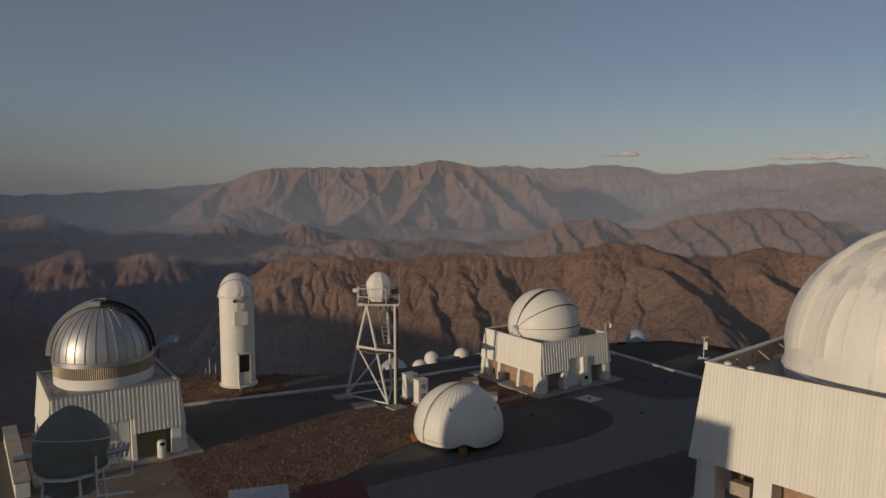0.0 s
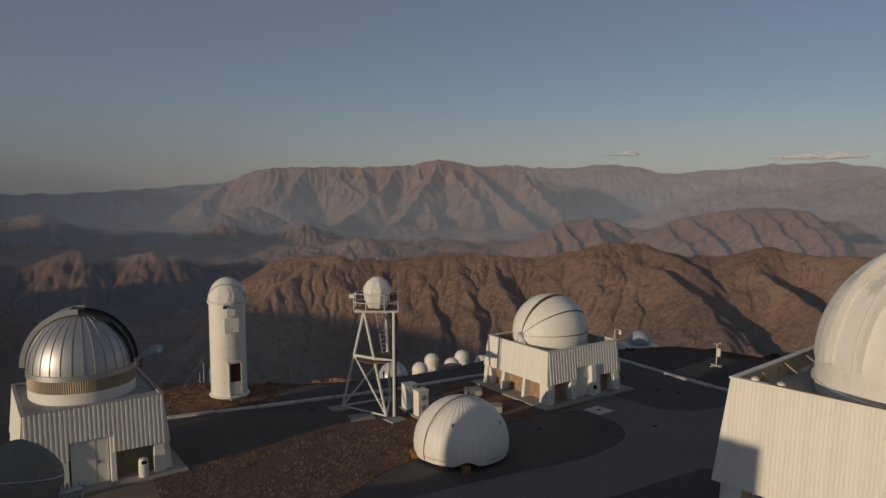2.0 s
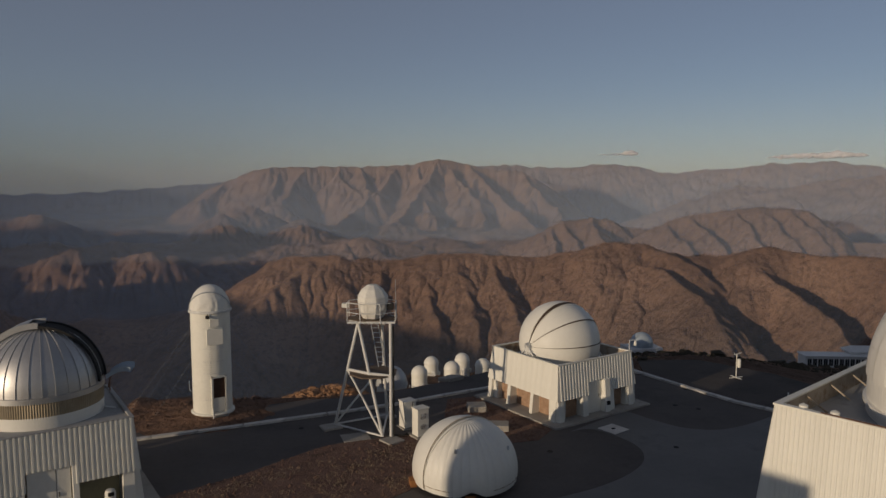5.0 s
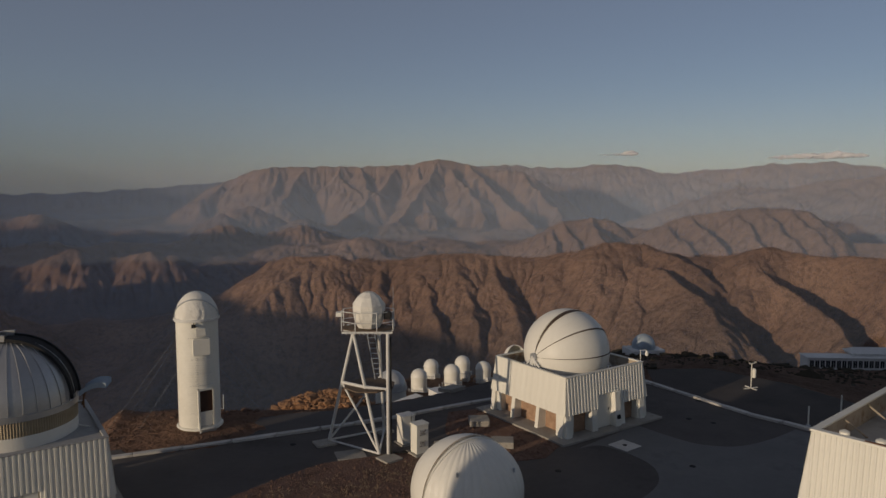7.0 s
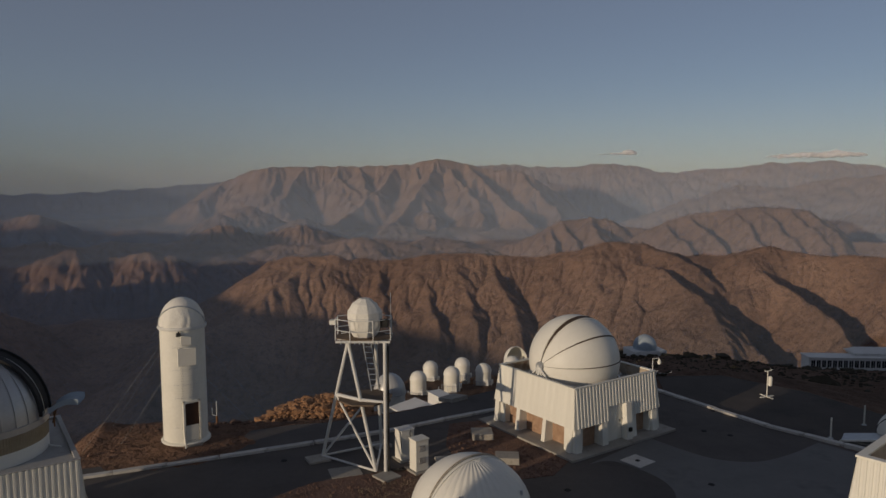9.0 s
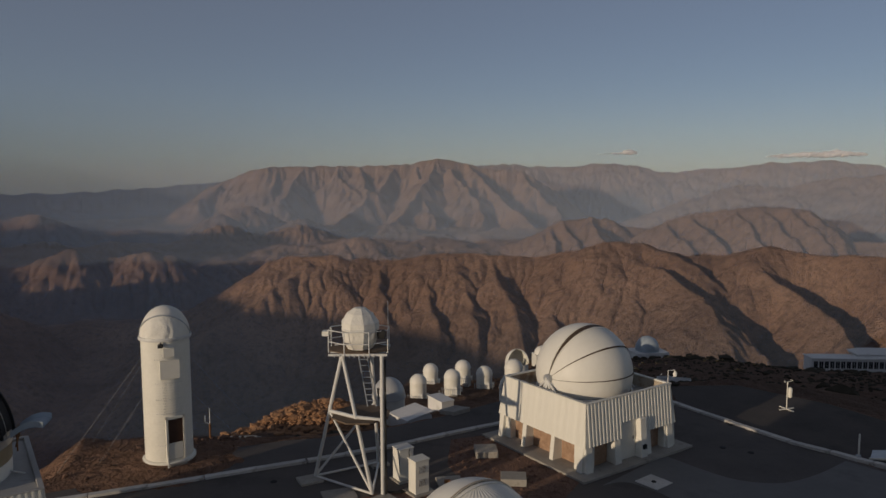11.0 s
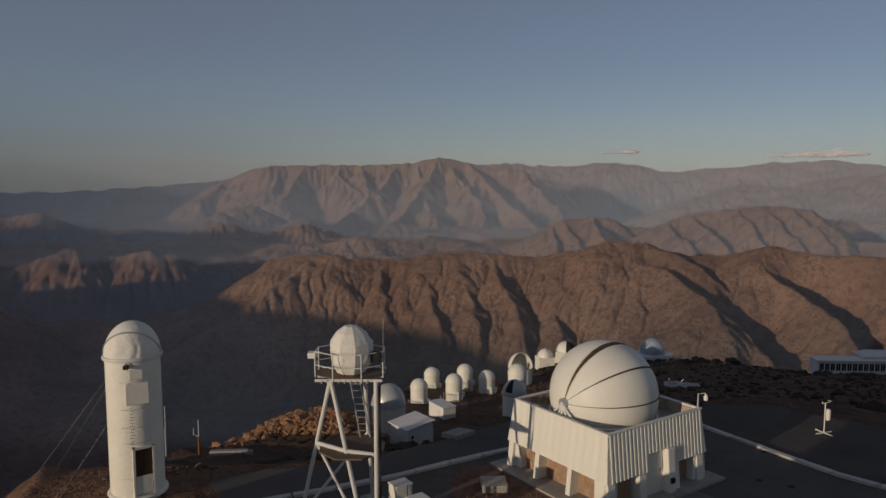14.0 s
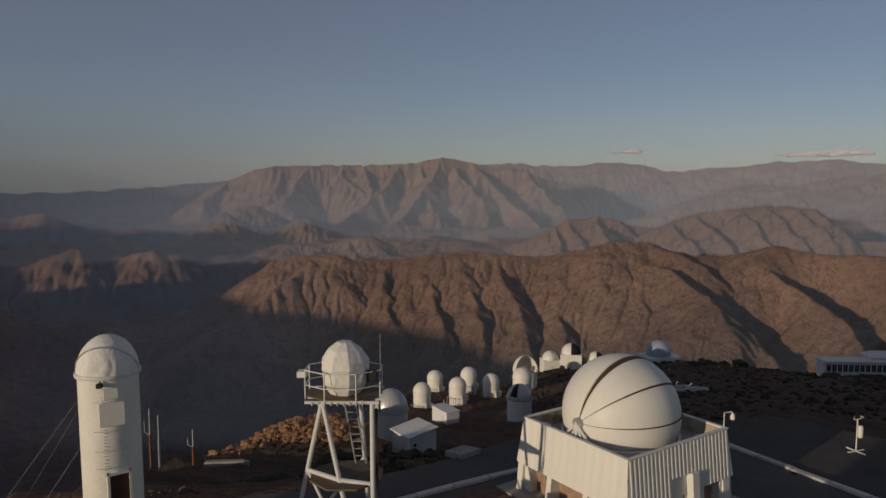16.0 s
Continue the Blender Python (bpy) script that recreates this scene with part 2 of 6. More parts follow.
def piece(name, mesh, parent, m):
    """Another object on a shared mesh."""
    ob = new(name, mesh)
    ob.parent = parent
    ob.matrix_local = m
    return ob


def bx(bm, x0, y0, z0, x1, y1, z1, m=None, taper=0.0):
    """A box; taper: how far its foot is drawn outwards."""
    vs = [bm.verts.new(p) for p in ((x0 - taper, y0 - taper, z0), (x1 + taper, y0 - taper, z0), (x1 + taper, y1 + taper, z0), (x0 - taper, y1 + taper, z0),
                                    (x0, y0, z1), (x1, y0, z1), (x1, y1, z1), (x0, y1, z1))]
    for f in ((3, 2, 1, 0), (4, 5, 6, 7), (0, 1, 5, 4), (1, 2, 6, 5), (2, 3, 7, 6), (3, 0, 4, 7)):
        bm.faces.new([vs[i] for i in f])
    if m is not None:
        bmesh.ops.transform(bm, matrix=m, verts=vs)
    return vs


def box(x0, y0, z0, x1, y1, z1, bevel=0.0, m=None, taper=0.0):
    bm = bmesh.new()
    bx(bm, x0, y0, z0, x1, y1, z1, m, taper)
    if bevel:
        bmesh.ops.bevel(bm, geom=list(bm.edges), offset=bevel, segments=2, affect="EDGES", profile=0.6)
    return bm


def rod(bm, a, b, r, n=10, r2=None):
    """A round bar from a to b."""
    a, b = Vector(a), Vector(b)
    q = (b - a).to_track_quat("Z", "Y")
    rings = []
    for p, rr in ((a, r), (b, r if r2 is None else r2)):
        rings.append([bm.verts.new(p + q @ Vector((rr * math.cos(t), rr * math.sin(t), 0))) for t in (2 * math.pi * i / n for i in range(n))])
    for i in range(n):
        j = (i + 1) % n
        bm.faces.new((rings[0][i], rings[0][j], rings[1][j], rings[1][i]))
    bm.faces.new(rings[0][::-1])
    bm.faces.new(rings[1])


def bar(a, b, r, n=10, r2=None):
    bm = bmesh.new()
    rod(bm, a, b, r, n, r2)
    return bm


def bent(points, r, n=8):
    """A bent pipe along points."""
    bm = bmesh.new()
    pts = [Vector(p) for p in points]
    side = None
    rings = []
    for i, p in enumerate(pts):
        d = (pts[min(i + 1, len(pts) - 1)] - pts[max(i - 1, 0)]).normalized()
        if side is None:
            side = d.orthogonal().normalized()
        side = (side - d * side.dot(d)).normalized()
        up = d.cross(side)
        rings.append([bm.verts.new(p + r * (math.cos(2 * math.pi * k / n) * side + math.sin(2 * math.pi * k / n) * up)) for k in range(n)])
    for g, h in zip(rings, rings[1:]):
        for k in range(n):
            bm.faces.new((g[k], g[(k + 1) % n], h[(k + 1) % n], h[k]))
    bm.faces.new(rings[0][::-1])
    bm.faces.new(rings[-1])
    return bm


def turned(profile, n=48, a0=0.0, a1=360.0, z_scale=1.0):
    """A surface of revolution about z from (radius, height) pairs."""
    bm = bmesh.new()
    full = abs(a1 - a0 - 360) < 1e-6
    cols = n if full else n + 1
    grid = []
    for i in range(cols):
        t = radians(a0 + (a1 - a0) * i / n)
        grid.append([bm.verts.new((r * math.cos(t), r * math.sin(t), z * z_scale)) for r, z in profile])
    for i in range(n):
        g, h = grid[i], grid[(i + 1) % cols]
        for k in range(len(profile) - 1):
            bm.faces.new((g[k], h[k], h[k + 1], g[k + 1]))
    bmesh.ops.remove_doubles(bm, verts=bm.verts, dist=1e-4)
    return bm


def arc(r, e0, e1, n, z0=0.0, squash=1.0):
    """(radius, height) pairs of a round shell between two elevations."""
    return [(max(r * math.cos(radians(e0 + (e1 - e0) * i / n)), 0.0), z0 + squash * r * math.sin(radians(e0 + (e1 - e0) * i / n))) for i in range(n + 1)]


def slab(points, z0, z1):
    """A flat plate with an outline."""
    bm = bmesh.new()
    low = [bm.verts.new((x, y, z0)) for x, y in points]
    top = [bm.verts.new((x, y, z1)) for x, y in points]
    bm.faces.new(top)
    bm.faces.new(low[::-1])
    for i in range(len(points)):
        j = (i + 1) % len(points)
        bm.faces.new((low[i], low[j], top[j], top[i]))
    return bm


def great_band(bm, axis_m, r, angle, half, thick, n=40, a0=0.0, a1=180.0):
    """A strip that lies on a sphere along the half circle that starts and ends on the x axis of axis_m, turned by angle about it."""
    rings = []
    for i in range(n + 1):
        t = radians(a0 + (a1 - a0) * i / n)
        w = half * max(math.sin(t), 0.18) ** 0.5
        ring = []
        for s, rr in ((-1, r), (-1, r + thick), (1, r + thick), (1, r)):
            phi = radians(angle) + s * w / r
            d = Vector((math.cos(t), math.sin(t) * -math.cos(phi), math.sin(t) * math.sin(phi)))
            ring.append(bm.verts.new(axis_m @ (d.normalized() * rr)))
        rings.append(ring)
    for g, h in zip(rings, rings[1:]):
        for k in range(4):
            bm.faces.new((g[k], g[(k + 1) % 4], h[(k + 1) % 4], h[k]))


# ---- land ----
def lattice(x, y, seed):
    """Smooth gradient noise on arrays, about -1 to 1."""
    xi, yi = np.floor(x).astype(np.int64), np.floor(y).astype(np.int64)
    xf, yf = x - xi, y - yi
    u, v = xf * xf * xf * (xf * (xf * 6 - 15) + 10), yf * yf * yf * (yf * (yf * 6 - 15) + 10)

    def corner(ix, iy, dx, dy):
        h = (ix * 374761393 + iy * 668265263 + seed * 974634777) & 0xFFFFFFFF
        h = ((h ^ (h >> 13)) * 1274126177) & 0xFFFFFFFF
        a = ((h ^ (h >> 16)) & 0xFFFF) / 65536.0 * 2 * np.pi
        return np.cos(a) * dx + np.sin(a) * dy

    n00, n10 = corner(xi, yi, xf, yf), corner(xi + 1, yi, xf - 1, yf)
    n01, n11 = corner(xi, yi + 1, xf, yf - 1), corner(xi + 1, yi + 1, xf - 1, yf - 1)
    return ((n00 * (1 - u) + n10 * u) * (1 - v) + (n01 * (1 - u) + n11 * u) * v) * 1.5


def fractal(x, y, octaves, seed, gain=0.5):
    total, amp = 0, 1.0
    for o in range(octaves):
        total = total + amp * lattice(x * 2 ** o + 17.3 * o, y * 2 ** o - 9.1 * o, seed + o)
        amp *= gain
    return total


def ridged(x, y, octaves, seed, gain=0.5):
    total, amp, norm = 0, 1.0, 0
    for o in range(octaves):
        total = total + amp * (1 - 2 * np.abs(lattice(x * 2 ** o + 5.7 * o, y * 2 ** o + 3.3 * o, seed + o)))
        norm += amp
        amp *= gain
    return total / norm


def smooth(v, lo, hi):
    t = np.clip((v - lo) / (hi - lo), 0, 1)
    return t * t * (3 - 2 * t)


# crests of the mountain ranges and the spurs that leave them: rows of (azimuth in degrees, distance, height)
# the sunlit brown ridge across the valley
FRONT = ((-17.9, 1360, -222), (-15.9, 1330, -171), (-14.2, 1310, -145), (-12.7, 1300, -127), (-9.3, 1290, -125), (-8.0, 1285, -133), (-4.3, 1280, -134),
    (-2.5, 1275, -128), (-0.7, 1270, -120), (2.5, 1265, -119), (4.8, 1265, -124), (7.5, 1265, -123), (9.3, 1260, -115), (11.1, 1255, -106),
    (12.4, 1260, -96), (14.1, 1265, -95), (15.8, 1260, -99), (17.5, 1250, -109), (18.7, 1250, -116), (21.1, 1250, -116), (22.5, 1250, -110),
    (23.6, 1245, -98), (25.1, 1250, -96), (26.8, 1250, -101), (28.6, 1240, -104), (30.3, 1230, -101), (32.6, 1220, -103), (37.2, 1200, -90))
FRONT_SPURS_EAST = (
    ((22.4, 1225, -121), (25.0, 1150, -135), (27.3, 1085, -149), (29.1, 1020, -165), (30.6, 950, -184)),
    ((15.0, 1190, -125), (17.1, 1160, -127), (18.6, 1110, -139), (20.0, 1040, -159), (21.7, 960, -188)),
    ((15.8, 1255, -100), (17.7, 1225, -113), (19.3, 1190, -126), (20.4, 1150, -142)),
    ((14.6, 1085, -172), (16.4, 1050, -181), (18.1, 1000, -201), (19.8, 950, -218)),
    ((20.5, 1080, -165), (22.1, 1035, -179), (23.3, 985, -194), (24.5, 940, -207)),
    ((7.5, 1262, -126), (8.2, 1190, -157), (8.7, 1120, -183), (9.4, 1030, -208)),
    ((11.1, 1250, -106), (11.9, 1215, -120), (13.3, 1180, -134), (14.2, 1130, -154), (15.1, 1070, -174)),
    ((28.6, 1238, -104), (29.6, 1190, -117), (30.8, 1140, -136), (32.2, 1080, -156)),
    ((31.6, 1225, -102), (33.0, 1170, -123), (35.0, 1090, -147)),
)
FRONT_SPURS_WEST = (
    ((0.2, 1262, -121), (0.9, 1210, -142), (1.9, 1140, -170), (2.6, 1060, -200)),
    ((3.0, 1262, -121), (4.1, 1190, -149), (4.8, 1120, -175), (6.0, 1040, -204)),
    ((-10.9, 1290, -126), (-13.3, 1215, -158), (-15.5, 1150, -188), (-17.1, 1110, -201)),
    ((-5.4, 1275, -134), (-5.4, 1200, -166), (-4.9, 1130, -196), (-3.8, 1050, -222)),
    ((-2.3, 1270, -128), (-1.8, 1190, -159), (-1.4, 1120, -185), (-0.7, 1030, -211)),
)
# small hills beyond the dark valley, then the broken hills of the far basin
SMALL = ((-34.5, 1800, -179), (-31.6, 1800, -176), (-30.4, 1790, -172), (-29.1, 1790, -151), (-28.2, 1790, -140), (-27.0, 1780, -160), (-25.9, 1780, -172),
    (-24.5, 1770, -159), (-23.4, 1760, -153), (-21.6, 1760, -159), (-20.6, 1770, -182), (-19.4, 1780, -190), (-17.6, 1790, -191), (-16.5, 1800, -213),
    (-15.5, 1830, -251))
BASIN_A = ((-33.7, 2650, -131), (-31.7, 2600, -105), (-30.0, 2560, -93), (-29.4, 2540, -131))
BASIN_B = ((-20.4, 2480, -185), (-19.1, 2480, -130), (-17.7, 2470, -99), (-16.6, 2460, -125), (-15.6, 2450, -178))
BASIN_C = ((-17.4, 2750, -106), (-15.5, 2740, -87), (-14.3, 2720, -112))
BASIN_D = ((-15.2, 2420, -186), (-13.2, 2430, -141), (-11.7, 2440, -118), (-9.9, 2440, -143), (-9.3, 2430, -181))
BASIN_E = ((-10.6, 2150, -192), (-8.4, 2150, -168), (-6.6, 2150, -160), (-4.3, 2150, -178), (-1.6, 2150, -195))
BASIN_F = ((-27.3, 2080, -167), (-25.4, 2080, -147), (-23.2, 2080, -173))
BASIN_G = ((-7.0, 2600, -165), (-4.8, 2620, -153), (-2.9, 2640, -163), (-1.1, 2650, -191))
# ribbed hills below the far ranges
RIBBED_A = ((3.9, 2100, -190), (6.1, 2080, -162), (8.1, 2080, -124), (9.3, 2090, -107), (11.2, 2100, -96), (13.0, 2110, -104), (14.0, 2130, -124),
    (15.7, 2150, -129))
RIBBED_B = ((14.5, 2060, -156), (16.2, 2080, -119), (17.8, 2100, -94), (19.8, 2110, -78), (21.8, 2110, -70), (23.7, 2100, -62), (25.6, 2100, -64),
    (26.8, 2100, -68), (27.7, 2080, -84), (28.3, 2050, -106))
RIBBED_C = ((25.3, 2000, -172), (26.8, 1990, -152), (29.2, 1980, -143), (31.6, 1970, -138), (35.6, 1970, -122))
RIBBED_SPURS = (
    ((18.8, 2090, -90), (20.3, 1990, -125), (21.5, 1900, -157)),
    ((21.8, 2100, -71), (23.0, 2010, -106), (24.2, 1890, -153)),
    ((23.7, 2095, -64), (25.1, 2000, -104), (26.6, 1890, -150)),
    ((25.6, 2095, -66), (27.1, 1990, -108), (28.4, 1890, -140)),
    ((26.8, 2090, -69), (27.9, 2030, -95), (29.2, 1930, -129)),
    ((17.0, 2090, -107), (18.0, 1990, -139), (19.3, 1900, -167)),
    ((9.3, 2085, -109), (10.2, 2000, -146), (10.8, 1920, -177)),
    ((11.2, 2095, -97), (11.9, 2010, -130), (12.6, 1930, -157)),
    ((8.1, 2075, -125), (8.6, 2000, -154), (8.8, 1920, -182)),
)
# the great massif with its summit
MASSIF = ((-18.2, 3750, -21), (-16.5, 3720, 21), (-15.3, 3680, 54), (-14.0, 3620, 70), (-11.4, 3580, 73), (-8.7, 3560, 76), (-7.0, 3540, 73), (-4.3, 3520, 81),
    (-2.5, 3510, 87), (-0.9, 3500, 114), (0.2, 3500, 103), (1.6, 3500, 84), (3.4, 3480, 53), (5.6, 3460, 53), (6.8, 3430, 28), (8.1, 3380, -46),
    (9.2, 3320, -127), (9.7, 3260, -175))
MASSIF_SPURS_EAST = (
    ((1.6, 3490, 81), (3.2, 3300, -6), (4.8, 3080, -89), (6.6, 2880, -161), (7.5, 2740, -207)),
    ((5.9, 3440, 47), (7.0, 3280, -31), (8.6, 3120, -109), (9.5, 2920, -174)),
    ((-0.9, 3495, 111), (-1.1, 3350, 33), (-2.5, 3150, -54), (-3.9, 2930, -142), (-5.2, 2760, -199)),
    ((-0.2, 3480, 89), (1.1, 3300, -6), (2.5, 3080, -89), (3.0, 2860, -173)),
    ((-2.5, 3500, 84), (-2.3, 3320, -6), (-1.6, 3100, -90), (-0.9, 2860, -173)),
)
MASSIF_SPURS_WEST = (
    ((-4.3, 3510, 78), (-4.7, 3330, -6), (-6.6, 3140, -79), (-7.9, 2960, -143)),
    ((-8.7, 3550, 73), (-8.5, 3420, 7), (-7.0, 3260, -56), (-6.1, 3100, -114)),
    ((-11.4, 3570, 70), (-11.8, 3440, 7), (-12.7, 3280, -56), (-13.6, 3150, -101)),
    ((-14.0, 3610, 67), (-13.6, 3480, 7), (-14.0, 3310, -56)),
    ((-7.0, 3530, 70), (-6.5, 3350, -6), (-6.3, 3200, -68)),
)
# the hazy flank behind the ribbed hills, and the last range on the skyline
FLANK = ((14.9, 3300, -181), (17.0, 3330, -123), (19.8, 3370, -55), (22.5, 3400, -17), (25.5, 3400, -26), (27.6, 3400, 3), (29.7, 3380, 13), (32.3, 3350, 30),
    (36.8, 3300, 50))
LAST = ((-41.1, 4600, -76), (-33.9, 4620, -73), (-28.9, 4640, -68), (-25.3, 4650, -58), (-21.4, 4650, -29), (-17.4, 4660, -2), (-13.1, 4680, 58),
    (-4.3, 4700, 88), (2.5, 4700, 93), (4.7, 4700, 107), (7.0, 4700, 88), (9.6, 4700, 86), (11.4, 4700, 103), (13.5, 4700, 102), (14.8, 4690, 90),
    (16.4, 4680, 58), (17.9, 4680, 47), (19.7, 4680, 73), (21.7, 4680, 72), (23.6, 4680, 98), (24.4, 4680, 110), (25.4, 4680, 90), (27.2, 4680, 114),
    (28.9, 4680, 102), (31.2, 4660, 74), (38.2, 4600, 63))
# high ground to the side of the summit, never in view, that shades the valley; another, farther out, leaves only the hilltops of the basin in the sun
SIDE_NEAR = ((-169, 1500, 40), (-134, 1500, 65), (-118, 1480, 29), (-109, 1475, 41), (-103, 1470, 53), (-95, 1480, 42), (-84, 1500, 22), (-69, 1500, 30), (-52, 1500, -60), (-45, 1480, -130), (-40, 1450, -160), (-33, 1400, -190), (-28, 1380, -280))
SIDE_FAR = ((-114, 2400, 20), (-89, 2350, 20), (-80, 2300, 30), (-75, 2300, 115), (-71, 2300, 150), (-64, 2350, 95), (-56, 2500, 20), (-51, 2600, -30), (-47, 2800, -60), (-45, 3000, -120), (-40, 3100, -180), (-35, 3100, -260))
# a third unseen range, added to shade the skyline's western end
SIDE_LAST = ((-89, 4600, -100), (-82, 4600, 420), (-74, 4600, 620), (-66, 4600, 520), (-54, 4600, 400), (-48, 4600, 150), (-43, 4600, -120))
# every range: crest, its spurs, slope of its sides, gap between lesser spurs, their length, their fall, their lean to the east, roughness of the crest
RANGES = (
    (FRONT, FRONT_SPURS_EAST + FRONT_SPURS_WEST, 0.54, 76, 230, 0.46, 14, 3.0),
    (SMALL, (), 0.55, 50, 190, 0.36, 12, 5.0),
    (BASIN_A, (), 0.5, 60, 150, 0.32, 10, 6.0),
    (BASIN_B, (), 0.55, 45, 150, 0.36, 5, 6.0),
    (BASIN_C, (), 0.5, 50, 120, 0.32, 10, 5.0),
    (BASIN_D, (), 0.5, 45, 150, 0.34, 10, 6.0),
    (BASIN_E, (), 0.45, 55, 130, 0.30, 10, 4.0),
    (BASIN_F, (), 0.5, 55, 120, 0.32, 10, 4.0),
    (BASIN_G, (), 0.45, 60, 130, 0.30, 10, 4.0),
    (RIBBED_A, RIBBED_SPURS[6:], 0.80, 46, 170, 0.40, 30, 4.0),
    (RIBBED_B, RIBBED_SPURS[:6], 0.80, 46, 190, 0.40, 34, 4.0),
    (RIBBED_C, (), 0.45, 70, 150, 0.30, 20, 4.0),
    (MASSIF, MASSIF_SPURS_EAST + MASSIF_SPURS_WEST, 0.78, 92, 420, 0.38, 14, 9.0),
    (FLANK, (), 0.42, 110, 420, 0.27, 25, 8.0),
    (LAST, (), 0.42, 150, 420, 0.28, 10, 10.0),
)
HOLLOW_SPURS = (FRONT_SPURS_EAST[0], FRONT_SPURS_EAST[4])
SIDES = ((SIDE_NEAR, 8), (SIDE_FAR, 10), (SIDE_LAST, 12))
ORIGIN = (0.0, 12.0)


def near_height(x, y):
    """The summit: a levelled plateau, a terraced spur ahead, steep sides."""
    left = np.interp(y, (50, 54.5, 70, 85, 100, 108, 124, 147, 165, 180, 200, 260, 420, 800), (0, -1.7, -8.2, -13.8, -18.4, -20.9, -25.6, -31.0, -32.3, -34.3, -42, -85, -240, -560))
    right = np.interp(y, (63, 68, 80, 100, 130, 160, 200, 240, 374, 420, 520, 900), (0, -0.9, -4.9, -11.2, -20.5, -28.8, -35.8, -44.0, -83.2, -108, -200, -560)) - 5.0 * smooth(x, 75, 125) * smooth(y, 110, 200)
    z = left + (right - left) * smooth(x, 4, 30)
    edge = np.interp(x, (-19, -13, -9, -7, -3, 0, 3, 6, 15, 25, 40), (45.6, 50.2, 51.2, 51.6, 53.4, 55.4, 58.0, 60.2, 62, 64.5, 63))
    flat = smooth(y, edge - 0.8, edge + 2.5)
    z = z * flat
    # the plateau rolls off beyond the dirt yard
    z = z - 0.17 * np.maximum(x - np.interp(y, (36, 45, 57, 62), (36, 30.5, 23.5, 20)), 0) * smooth(y, 30, 40) * (1 - smooth(y, 85, 140)) * (1 - 0.6 * smooth(x, 40, 80))
    # the sides of the spur
    x_left = np.interp(y, (-30, 20, 34, 42, 46, 60, 85, 100, 124, 150, 177, 190, 215, 240, 374), (-34, -31, -26, -21.5, -18.8, -22, -31, -30, -24, -15, -9, -4, 4, 20, 150))
    off = np.maximum(x_left - x, 0)
    z = z - 0.75 * off - 0.0008 * off * off
    off = np.maximum(x - np.interp(y, (0, 60, 200, 400), (90, 110, 190, 330)), 0)
    z = z - 0.5 * off
    z = z - 0.45 * np.maximum(-40 - y, 0)
    # a heap of broken rock beside the lower dome
    heap = 4.1 * np.exp(-((x + 18.5) / 8.0) ** 4) * np.exp(-((y - 111) / 7.0) ** 2)
    # the earth mound round the tall tower
    mound = 0.35 * np.exp(-((x + 14.6) ** 2 + (y - 47.6) ** 2) / 7.0)
    rough = smooth(y, edge - 1.0, edge + 6)
    return z + heap + mound + rough * 0.7 * fractal(x / 9, y / 9, 4, 41) + 0.03 * fractal(x / 1.5, y / 1.5, 3, 47) - 0.05


def placed(rows):
    """Plan places of rows of (azimuth, distance, height)."""
    return [Vector((ORIGIN[0] + r * math.sin(radians(a)), ORIGIN[1] + r * math.cos(radians(a)), z)) for a, r, z in rows]


def spur_net(crest, spurs, gap, length, fall, lean, seed):
    """The ridge lines of one range: its crest, its great spurs, lesser spurs between them, and side spurs on all of these."""
    rng = random.Random(seed)
    top = placed(crest)
    lines = [(top, 1.0, 1.0)]
    first = [placed(s) for s in spurs]
    heads = [p.lerp(q, t) for s in first for p, q in zip(s, s[1:]) for t in (0.0, 0.5)]
    run = rng.uniform(0.2, 0.8) * gap
    for p, q in zip(top, top[1:]):
        span = (q - p).to_2d().length
        while run < span:
            a = p.lerp(q, run / span)
            run += gap * rng.uniform(0.75, 1.3)
            for front in (True, False):
                if front and any((a - h).to_2d().length < 0.8 * gap for h in heads):
                    continue
                if not front and rng.random() < 0.5:
                    continue
                out = math.atan2(a.x - ORIGIN[0], a.y - ORIGIN[1]) + (math.pi if front else 0) - radians(lean + rng.uniform(-22, 22)) * (1 if front else -1)
                far = length * rng.uniform(0.5, 1.1) * (1.0 if front else 0.6)
                pts, turn = [a.copy()], out
                for k in range(4):
                    turn += radians(rng.uniform(-16, 16))
                    s = far / 4
                    pts.append(pts[-1] + Vector((math.sin(turn) * s, math.cos(turn) * s, -s * fall * rng.uniform(0.75, 1.25) * (1.15 - 0.1 * k))))
                (first if front else lines).append(pts if front else (pts, 1.0, 1.0))
    for n, pts in enumerate(first):
        great = n < len(spurs)
        lines.append((pts, 1.0, 2.1 if great else 1.4))
        for i, (p, q) in enumerate(zip(pts, pts[1:])):
            d = (q - p).to_2d()
            for side in (-1, 1):
                for k in range(2):
                    if rng.random() < (0.85 if great and side < 0 else 0.4):
                        continue
                    a = p.lerp(q, (k + rng.uniform(0.1, 0.9)) / 2)
                    turn = math.atan2(d.x, d.y) + side * radians(rng.uniform(38, 68))
                    s = gap * rng.uniform(0.45, 0.95)
                    b = a + Vector((math.sin(turn) * s * 0.5, math.cos(turn) * s * 0.5, -0.5 * s * rng.uniform(0.38, 0.52)))
                    turn -= side * radians(18)
                    c = b + Vector((math.sin(turn) * s * 0.6, math.cos(turn) * s * 0.6, -0.6 * s * rng.uniform(0.42, 0.55)))
                    lines.append(([a, b, c], 1.12, 1.0))
    return lines


def ridge_lines():
    nets = []
    for k, (crest, spurs, steep, gap, length, fall, lean, jag) in enumerate(RANGES):
        nets.append((spur_net(crest, spurs, gap, length, fall, lean, 300 + k), steep, gap, jag))
    return nets


